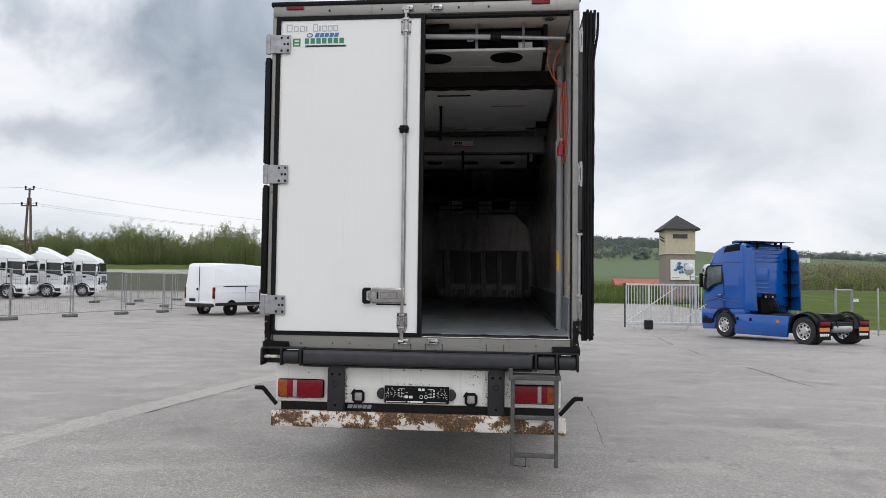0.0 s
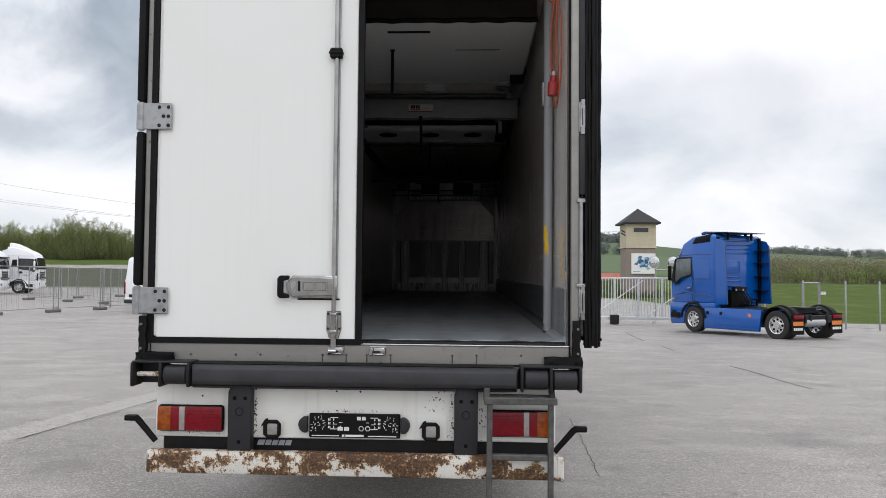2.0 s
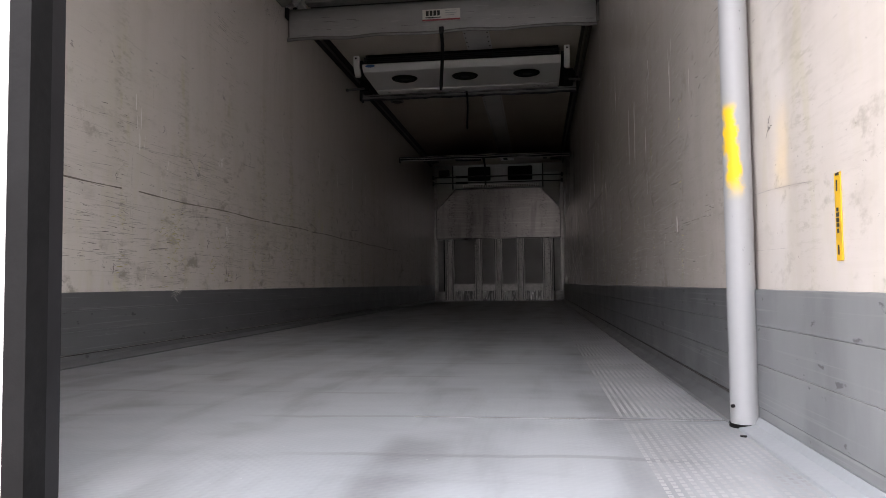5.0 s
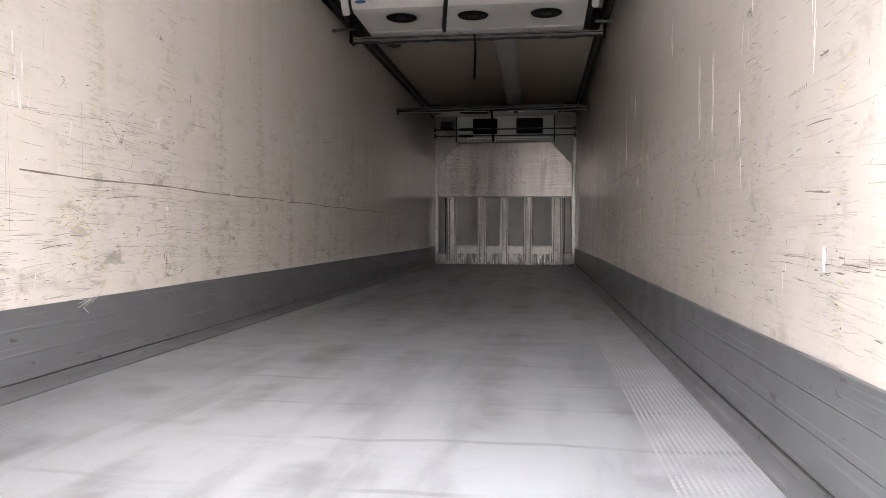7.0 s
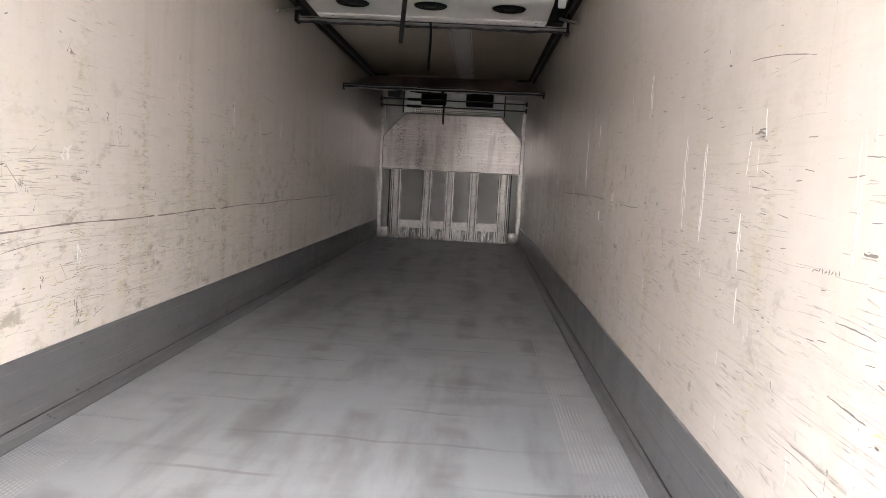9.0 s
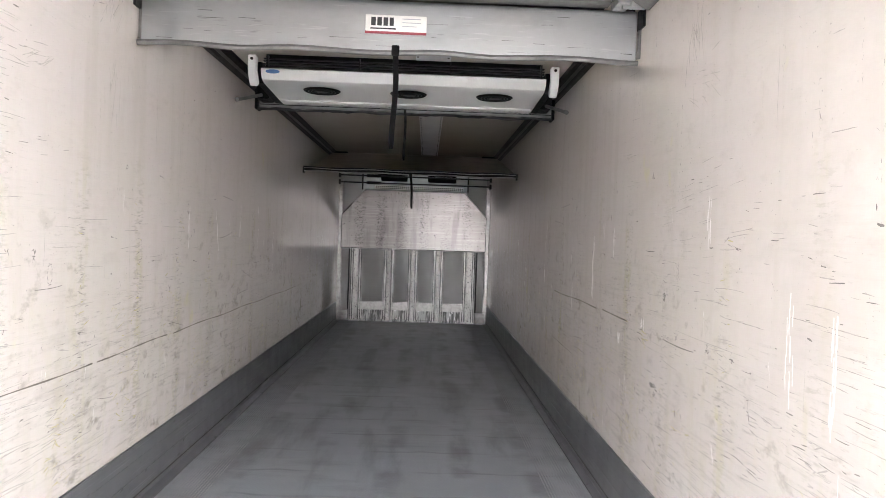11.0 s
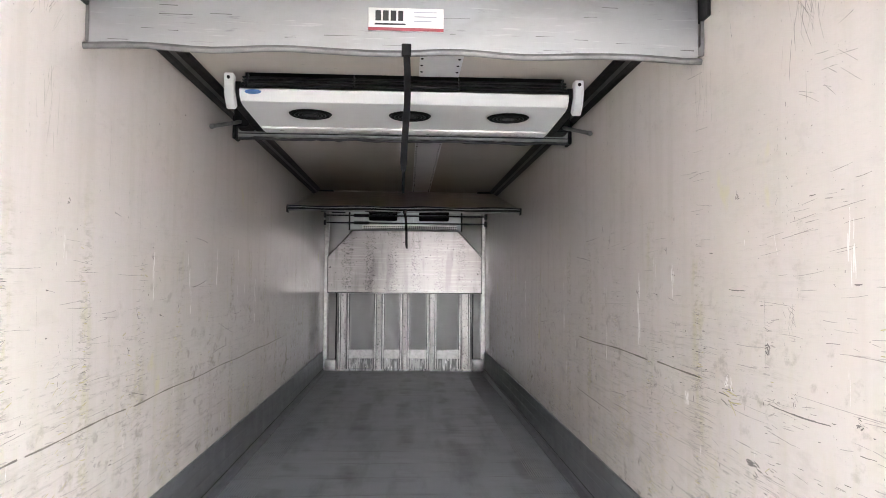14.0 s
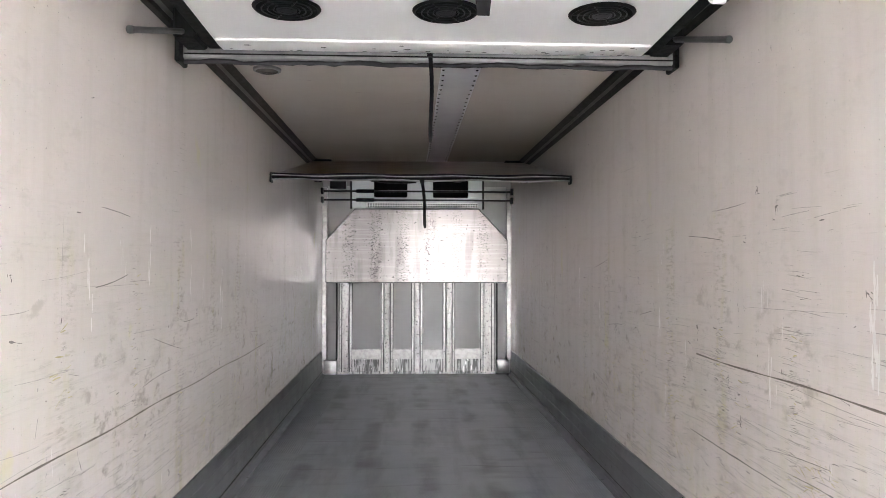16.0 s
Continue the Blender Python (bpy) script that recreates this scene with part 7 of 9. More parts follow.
for x in (-0.490, 0.438):
    wl_ = thing("work_lamp", "square work lamp in a black rubber frame", "lamp", (x, -0.06, 0.66), "work lamps")
    c, hw, hh = 0.014, 0.041, 0.043
    loop = [(x - hw, -0.062, 0.66 + hh - c), (x - hw + c, -0.062, 0.66 + hh), (x + hw - c, -0.062, 0.66 + hh), (x + hw, -0.062, 0.66 + hh - c), (x + hw, -0.062, 0.66 - hh + c), (x + hw - c, -0.062, 0.66 - hh), (x - hw + c, -0.062, 0.66 - hh), (x - hw, -0.062, 0.66 - hh + c), (x - hw, -0.062, 0.66 + hh - c)]
    part("frame", tube(B(), loop, 0.0115, 10), BLACK, wl_)
    part("lens", box(B(), x - hw + 0.006, x + hw - 0.006, -0.064, -0.032, 0.66 - hh + 0.006, 0.66 + hh - 0.006, 0.010, 2), CLEARLENS, wl_)
    part("lug", prism(B(), [(x - hw - 0.030, 0.672), (x - hw - 0.004, 0.715), (x - hw + 0.012, 0.722), (x - hw + 0.010, 0.69)], "y", -0.060, -0.040, 0.004), BLACK, wl_)
bumper = thing("underrun_bar", "white underrun bar, badly rusted and chipped", "bumper", (0, -0.1, 0.48))
part("bar", box(B(), -1.208, 1.192, -0.125, -0.055, 0.410, 0.540, 0.012, 2), RUSTY, bumper)
part("end_cap", box(B(), 1.150, 1.196, -0.128, -0.050, 0.408, 0.542, 0.008), RUSTY, bumper)
for i in range(5):
    x0 = -0.135 + i * 0.062
    part("embossed_bar", tube(B(), bend([(x0, -0.1262, 0.455), (x0, -0.1262, 0.500), (x0 + 0.042, -0.1262, 0.500), (x0 + 0.042, -0.1262, 0.456)], 4), 0.004, 6), RUSTY, bumper)
for x0, x1 in ((-0.600, -0.560), (-0.553, -0.520), (-0.513, -0.480), (-0.473, -0.440), (-0.433, -0.400)):
    part("chassis_mark", prism(B(), [(x0, 0.550), (x1, 0.550), (x1 + 0.010, 0.580), (x0 + 0.010, 0.580)], "y", 0.012, 0.018), GREYINK, bumper)
for s in (-1, 1):
    arm = thing("marker_arm", "black rubber side marker arm", "marker lamp", (s * 1.2, -0.04, 0.6), "marker arms")
    b_ = -0.008 if s < 0 else -0.03
    base = 1.185 if s < 0 else 1.150
    part("arm", tube(B(), [(s * base, -0.05, 0.585 + b_), (s * (base + 0.105), -0.05, 0.705 + b_), (s * (base + 0.118), -0.05, 0.716 + b_)], [0.017, 0.019, 0.019], 10), BLACK, arm)
    x0, x1 = sorted((s * (base + 0.110), s * (base + 0.185)))
    part("lamp", box(B(), x0, x1, -0.072, -0.030, 0.702 + b_, 0.735 + b_, 0.008, 2), BLACK, arm)

ladder = thing("folding_ladder", "grey aluminium folding ladder hung on the rear", "ladder", (0.94, -0.16, 0.2))
part("top_rail", box(B(), 0.745, 1.150, -0.195, -0.172, 0.846, 0.884, 0.004), LADDERGREY, ladder, "worn step rail")
part("top_rail", box(B(), 0.745, 1.150, -0.090, -0.070, 0.856, 0.886, 0.004), LADDERGREY, ladder)
for i in range(4):
    part("tread_bar", box(B(), 0.775, 1.110, -0.166 + i * 0.019, -0.157 + i * 0.019, 0.862, 0.880, 0.002), LADDERGREY, ladder)
part("hanger", box(B(), 0.740, 0.775, -0.190, -0.060, 0.840, 0.935, 0.006), LADDERGREY, ladder)
part("hanger", prism(B(), [(-0.185, 0.850), (-0.150, 0.850), (-0.050, 0.930), (-0.050, 0.960), (-0.080, 0.960), (-0.185, 0.885)], "x", 1.110, 1.140, 0.004), DARKSTEEL, ladder)
for x0, x1, zb in ((0.758, 0.790, 0.172), (1.100, 1.132, 0.165)):
    part("stile", box(B(), x0, x1, -0.178, -0.145, zb, 0.862, 0.004), LADDERGREY, ladder)
for z in (0.550, 0.255):
    part("rung", box(B(), 0.790, 1.100, -0.185, -0.145, z - 0.016, z + 0.016, 0.005), LADDERGREY, ladder)
part("catch_wire", tube(B(), [(0.790, -0.165, 0.172), (0.880, -0.165, 0.168), (0.882, -0.165, 0.24)], 0.004, 6), DARKSTEEL, ladder)

# ---- running gear ----
chassis = thing("trailer_chassis", "dark steel trailer chassis with axles", "chassis", (0, 5, 0.8))
for s in (-1, 1):
    part("frame_rail", box(B(), s * 0.65 - 0.05, s * 0.65 + 0.05, 0.05, 12.6, 0.66, 1.04, 0.006), DARKSTEEL, chassis)
for i in range(9):
    part("cross_member", box(B(), -1.2, 1.2, 0.6 + i * 1.4, 0.68 + i * 1.4, 0.94, 1.045, 0.004), DARKSTEEL, chassis)
# the board at y 1.9 is made deeper only to darken the ground beneath
for y in (0.35, 1.9):
    part("mud_guard", box(B(), -1.15, 1.15, y, y + 0.03, 0.36 if y < 1 else 0.14, 0.92, 0.004), BLACK, chassis)


for y in (3.0, 4.31, 5.62):
    for sx in (-1, 1):
        add_wheel(chassis, sx * 1.03, y, 0.50, 0.36, z=ground_z(sx * 1.03, y))
for y in (3.0, 4.31, 5.62):
    part("axle", tube(B(), [(-0.9, y, 0.45), (0.9, y, 0.45)], 0.065, 14), DARKSTEEL, chassis)
landing = thing("landing_legs", "steel landing legs under the trailer front", "landing leg", (0, 10.6, 0))
for s in (-1, 1):
    part("leg", box(B(), s * 0.75 - 0.06, s * 0.75 + 0.06, 10.54, 10.66, ground_z(s * 0.75, 10.6) + 0.02, 1.0, 0.006), DARKSTEEL, landing)
    part("foot", box(B(), s * 0.75 - 0.14, s * 0.75 + 0.14, 10.46, 10.74, ground_z(s * 0.75, 10.6) - 0.005, ground_z(s * 0.75, 10.6) + 0.03, 0.006), DARKSTEEL, landing)

# ---- vehicles ----
def at_pose(x, y, yaw):
    return pose(x, y, ground_z(x, y), 0, 0, yaw)


def cab_shell(bm, W, outline, nose=0.12, bevel=0.05):
    """A cab: side outline (y, z), narrowed a little at the front and rounded."""
    prism(bm, outline, "x", -W / 2, W / 2, bevel, 3)
    ymax = max(p[0] for p in outline)
    for v in bm.verts:
        t = smooth01((v.co.y - (ymax - 0.7)) / 0.7)
        v.co.x *= 1 - nose * t
    return bm


# blue tractor unit; front towards +y of its own frame, its left side at -x
def tractor():
    t = thing("tractor_unit", "blue two-axle tractor unit parked with no trailer", "truck", (0, 0, 0))
    W = 2.46
    out = [(1.90, 1.12), (4.28, 1.06), (4.40, 1.35), (4.40, 1.75), (4.30, 2.05), (4.02, 2.75), (3.55, 3.45), (3.05, 3.70), (2.42, 3.78), (1.90, 3.74)]
    cab = part("cab", cab_shell(B(), W, out, 0.14, 0.12), TRUCKBLUE, t, "blue painted sleeper cab")
    low = [(3.46, 0.30), (4.34, 0.24), (4.42, 0.45), (4.42, 1.10), (1.90, 1.15), (1.90, 0.95), (2.62, 0.92), (2.78, 1.06), (3.22, 1.06), (3.46, 0.80)]
    part("lower_cab", cab_shell(B(), W, low, 0.13, 0.03), TRUCKBLUE, t, "blue steps and bumper corner")
    part("front_bumper", box(B(), -1.02, 1.02, 4.30, 4.46, 0.34, 0.75, 0.06, 3), DARKSTEEL, t)
    # windscreen, side windows
    part("windscreen", prism(B(), [(4.325, 2.03), (4.345, 2.05), (4.075, 2.72), (4.055, 2.70)], "x", -0.98, 0.98, 0.004), GLASSDARK, t, "dark windscreen")
    for s in (-1, 1):
        xs_ = s * (W / 2 - 0.020)
        x0, x1 = sorted((xs_, xs_ + s * 0.012))
        def skin(nm, outline, mat, lab="", lift=0.0, thick=0.012):
            u0, u1 = sorted((xs_ + s * lift, xs_ + s * (lift + thick)))
            q = prism(B(), outline, "x", u0, u1, 0.004)
            for v in q.verts:
                v.co.x *= 1 - 0.14 * smooth01((v.co.y - 3.7) / 0.7)
            return part(nm, q, mat, cab, lab)

        skin("window_frame", [(3.06, 2.18), (3.62, 2.06), (4.00, 1.80), (4.24, 1.95), (4.04, 2.80), (3.92, 2.90), (3.06, 2.92)], BLACK, "black window surround", 0.0, 0.024)
        skin("side_window", [(3.11, 2.23), (3.62, 2.12), (3.97, 1.93), (4.06, 2.10), (3.94, 2.74), (3.86, 2.84), (3.11, 2.86)], SIDEGLASS, "side window with the sky in it", 0.008, 0.022)
        skin("front_pillar", [(4.12, 1.98), (4.30, 1.85), (4.36, 1.98), (4.10, 2.78), (4.00, 2.86)], BLACK, "black windscreen pillar", 0.0, 0.026)
        # dark blue strips draw the shade along the pressed creases
        skin("door_crease", [(3.10, 1.60), (4.22, 1.36), (4.22, 1.385), (3.10, 1.628)], DARKBLUE, "", 0.0, 0.024)
        skin("sill_crease", [(2.05, 1.44), (3.06, 1.58), (3.06, 1.605), (2.05, 1.462)], DARKBLUE, "", 0.0, 0.024)
        skin("corner_grille", [(3.98, 0.60), (4.36, 0.60), (4.36, 0.80), (4.05, 0.80)], BLACK, "black bumper corner", 0.0, 0.030)
        skin("name_bar", [(3.14, 1.70), (3.30, 1.675), (3.30, 1.705), (3.14, 1.73)], GREYINK, "", 0.0, 0.024)
        skin("maker_bar", [(4.06, 1.26), (4.22, 1.24), (4.22, 1.27), (4.06, 1.29)], GREYINK, "", 0.0, 0.024)
        part("door_seam", box(B(), min(xs_, xs_ + s * 0.023), max(xs_, xs_ + s * 0.023), 3.02, 3.045, 1.15, 3.00, 0.002), DARKBLUE, cab)
        part("roof_seam", box(B(), min(xs_, xs_ + s * 0.023), max(xs_, xs_ + s * 0.023), 2.02, 3.80, 2.98, 3.008, 0.002), DARKBLUE, cab)
        part("locker_seam", box(B(), min(xs_, xs_ + s * 0.023), max(xs_, xs_ + s * 0.023), 2.02, 2.98, 1.985, 2.0, 0.002), DARKBLUE, cab)
        part("wheel_arch", tube(B(), [(s * (W / 2 - 0.03), 3.0 + 0.62 * math.cos(a), 0.52 + 0.60 * math.sin(a)) for a in np.linspace(0.05, math.pi - 0.05, 16)], 0.06, 8), BLACK, t, "black wheel arch")
        part("step_panel", box(B(), min(s * 1.20, s * 1.24), max(s * 1.20, s * 1.24), 3.72, 4.20, 0.50, 0.72, 0.01), BLACK, t, "dark entry step")
        part("door_grip", box(B(), min(xs_, xs_ + s * 0.035), max(xs_, xs_ + s * 0.035), 3.14, 3.34, 1.62, 1.68, 0.008), DARKBLUE, cab)
        part("crease", tube(B(), [(s * 1.226, 2.05, 1.42), (s * 1.228, 3.1, 1.52), (s * 1.222, 3.75, 1.62)], 0.022, 8), TRUCKBLUE, cab)
        part("sleeper_panel", prism(B(), [(2.16, 2.06), (2.94, 2.10), (2.94, 2.88), (2.16, 2.88)], "x", min(s * 1.226, s * 1.2405), max(s * 1.226, s * 1.2405), 0.006), TRUCKBLUE, cab)
        # mirrors
        m = part("mirror", box(B(), s * 1.30 - 0.08, s * 1.30 + 0.08, 4.14, 4.24, 1.98, 2.58, 0.04, 3), BLACK, t, "black door mirror")
        part("mirror_arm", tube(B(), [(s * 1.06, 4.10, 2.5), (s * 1.28, 4.18, 2.48)], 0.02, 8), BLACK, m)
        # side deflector fins behind the cab
        x0, x1 = sorted((s * (W / 2 - 0.10), s * (W / 2 - 0.064)))
        part("side_fin", prism(B(), [(2.12, 1.10), (1.36, 1.12), (1.46, 3.35), (1.58, 3.52), (2.12, 3.62)], "x", x0, x1, 0.01), TRUCKBLUE, t, "blue side air deflector")
        for z in (1.62, 2.14, 2.66, 3.12) if s > 0 else ():
            part("fin_brace", box(B(), min(s * 0.80, s * 1.135), max(s * 0.80, s * 1.135), 1.44, 1.88, z, z + 0.03, 0.004), BLACK, t)
        part("fin_edge", prism(B(), [(1.335, 1.12), (1.365, 1.12), (1.465, 3.36), (1.435, 3.36)], "x", min(s * 1.13, s * 1.168), max(s * 1.13, s * 1.168), 0.008), DARKBLUE, t, "dark edge of the deflector")
        part("gap_seal", box(B(), min(s * 1.04, s * 1.125), max(s * 1.04, s * 1.125), 1.80, 1.895, 1.15, 3.66, 0.01), BLACK, t, "black gap seal behind the cab")
        # side skirt
        x0, x1 = sorted((s * 1.14, s * 1.22))
        part("skirt_line", box(B(), min(s * 1.2195, s * 1.2235), max(s * 1.2195, s * 1.2235), -0.05, 2.40, 0.30, 0.312), DARKBLUE, t)
        sk = part("side_skirt", prism(B(), [(-0.10, 0.22), (2.44, 0.18), (2.44, 0.98), (-0.22, 1.00), (-0.14, 0.70)], "x", x0, x1, 0.02, 2), TRUCKBLUE, t, "blue side skirt")
        for y in (0.25, 1.55, 2.2):
            part("skirt_recess", box(B(), min(s * 1.219, s * 1.226), max(s * 1.219, s * 1.226), y, y + 0.13, 0.72, 0.84, 0.006), BLACK if y > 1 else ORANGEPANEL, sk)
        part("sun_flap", box(B(), s * 0.5 - 0.42, s * 0.5 + 0.42, 4.10, 4.30, 2.72, 2.80, 0.02), DARKBLUE, t)
        add_wheel(t, s * 1.06, 3.0, 0.50, 0.32, z=0.0)
        add_wheel(t, s * 0.97, -0.82, 0.50, 0.52)
        # rear mudguards, lamps and flaps
        g = part("mudguard", tube(B(), [(s * 0.97, -0.82 + 0.60 * math.cos(a), 0.56 + 0.58 * math.sin(a)) for a in np.linspace(-0.1, math.pi + 0.1, 16)], 0.06, 8), BLACK, t, "black rear mudguard")
        bm = B()
        pts = [(-0.82 + 0.61 * math.cos(a), 0.55 + 0.59 * math.sin(a)) for a in np.linspace(0.1, math.pi - 0.0, 14)]
        pts2 = [(-0.82 + 0.58 * math.cos(a), 0.55 + 0.56 * math.sin(a)) for a in np.linspace(math.pi - 0.0, 0.1, 14)]
        prism(bm, pts + pts2, "x", s * 0.97 - 0.28, s * 0.97 + 0.28)
        part("guard_top", bm, BLACK, g)
        fl = part("mud_flap", box(B(), s * 0.97 - 0.30, s * 0.97 + 0.30, -1.47, -1.45, 0.22, 0.92, 0.004), BLACK, t, "black mud flap with pale bars")
        part("flap_panel", box(B(), s * 0.97 - 0.25, s * 0.97 + 0.25, -1.478, -1.471, 0.52, 0.66, 0.003), ORANGEPANEL, fl, "orange reflective panel")
        part("lamp", box(B(), s * 0.97 - 0.25, s * 0.97 + 0.25, -1.51, -1.472, 0.74, 0.87, 0.012, 2), REDLENS, fl, "red tail lamp")
        for i in range(5):
            part("pale_bar", box(B(), s * 0.97 - 0.22 + i * 0.09, s * 0.97 - 0.15 + i * 0.09, -1.478, -1.471, 0.36, 0.45, 0.0), PAPER, fl)
        part("frame_rail", box(B(), s * 0.42 - 0.04, s * 0.42 + 0.04, -1.55, 3.9, 0.62, 0.90, 0.01), DARKSTEEL, t)
    # rear wall of the cab: ribs, roof spoiler, catwalk, hoses, fifth wheel
    for z in (3.02, 3.18, 3.34, 3.50):
        part("cab_rib", box(B(), -0.86, 0.60, 1.872, 1.905, z, z + 0.07, 0.02, 2), TRUCKBLUE, cab)
    for z in (1.78, 1.96, 2.12):
        part("cab_rib", box(B(), -0.80, 0.10, 1.872, 1.905, z, z + 0.07, 0.02, 2), TRUCKBLUE, cab)
    part("hand_rail", tube(B(), [(-0.96, 1.84, 1.35), (-0.96, 1.80, 1.45), (-0.96, 1.80, 2.9), (-0.96, 1.84, 3.0)], 0.025, 8), BLACK, t, "black grab rail")
    part("pressed_panel", prism(B(), [(-0.78, 2.36), (-0.70, 2.28), (-0.02, 2.28), (0.06, 2.36), (0.06, 2.72), (-0.02, 2.80), (-0.70, 2.80), (-0.78, 2.72)], "y", 1.868, 1.905, 0.015, 2), TRUCKBLUE, cab)
    part("fan_guard", frame_of(B(), -0.95, 0.95, 1.02, 1.30, 1.80, 1.86, 0.05), BLACK, t)
    part("roof_visor", prism(B(), [(1.45, 3.80), (1.47, 3.83), (2.62, 3.90), (2.82, 3.86), (2.80, 3.74), (2.60, 3.84)], "x", -0.98, 0.98, 0.02), DARKBLUE, t, "dark blue adjustable roof spoiler")
    for s in (-1, 1):
        part("visor_stay", box(B(), s * 0.8 - 0.03, s * 0.8 + 0.03, 2.2, 2.3, 3.70, 3.85), BLACK, t)
        part("visor_stay", box(B(), s * 0.62 - 0.025, s * 0.62 + 0.025, 1.78, 1.86, 3.55, 3.83), BLACK, t)
        part("roof_inlet", prism(B(), [(2.10, 3.47), (3.02, 3.40), (2.86, 3.66), (2.10, 3.76)], "x", min(s * 0.98, s * 1.238), max(s * 0.98, s * 1.238), 0.02, 2), BLACK, t)
    part("catwalk", box(B(), -0.9, 0.9, 0.55, 2.0, 0.94, 1.00, 0.006), DARKSTEEL, t)
    part("exhaust_box", box(B(), 0.4, 1.12, 0.6, 1.5, 0.32, 0.86, 0.05, 2), DARKSTEEL, t)
    part("air_unit", box(B(), -0.70, 0.02, 1.58, 1.86, 1.0, 1.66, 0.03, 2), BLACK, t, "black air and hose unit")
    part("hose_bracket", box(B(), -0.66, -0.02, 1.46, 1.60, 1.60, 1.78, 0.02, 2), BLACK, t)
    for i in range(4):
        part("coupling", tube(B(), [(-0.60 + i * 0.18, 1.44, 1.66), (-0.60 + i * 0.18, 1.50, 1.66)], 0.045, 10), (ZINC, DARKSTEEL)[i % 2], t)
    part("coil_hose", tube(B(), [(0.10 + 0.09 * math.cos(i * 0.7), 1.52 + i * 0.002, 1.18 + 0.09 * math.sin(i * 0.7) + i * 0.002) for i in range(60)], 0.018, 6), BLACK, t)
    for i in range(5):
        x = -0.55 + i * 0.13
        part("hose", tube(B(), bend([(x, 1.50, 1.55), (x - 0.02, 1.33, 1.40), (x + 0.03, 1.28, 1.15), (x, 1.44, 1.05)], 6), 0.022, 8), BLACK, t)
    part("fifth_wheel", prism(B(), [(-0.42, -1.25), (-0.14, -1.30), (0.0, -0.95), (0.14, -1.30), (0.42, -1.25), (0.44, -0.55), (0.2, -0.40), (-0.2, -0.40), (-0.44, -0.55)], "z", 1.06, 1.12, 0.008), DARKSTEEL, t, "black fifth wheel plate")
    part("fifth_base", box(B(), -0.46, 0.46, -1.05, -0.55, 0.90, 1.07, 0.01), DARKSTEEL, t)
    part("air_tank", tube(B(), [(-0.62, -1.42, 0.62), (-0.58, -1.42, 0.62), (0.30, -1.42, 0.62), (0.34, -1.42, 0.62)], [0.08, 0.14, 0.14, 0.08], 18), ALU, t, "aluminium air tank")
    part("rear_beam", box(B(), -0.66, 0.66, -1.52, -1.42, 0.60, 0.86, 0.02), DARKSTEEL, t)
    return t


R_ax, F_ax = Vector((11.28, 20.9)), Vector((9.48, 24.3))
h = (F_ax - R_ax).normalized()
truck_yaw = math.degrees(math.atan2(-h.x, h.y))
left = Vector((-h.y, h.x))
org = R_ax + h * 0.82 - left * 0.97
blue_truck = tractor()
blue_truck.matrix_basis = at_pose(org.x, org.y, truck_yaw)


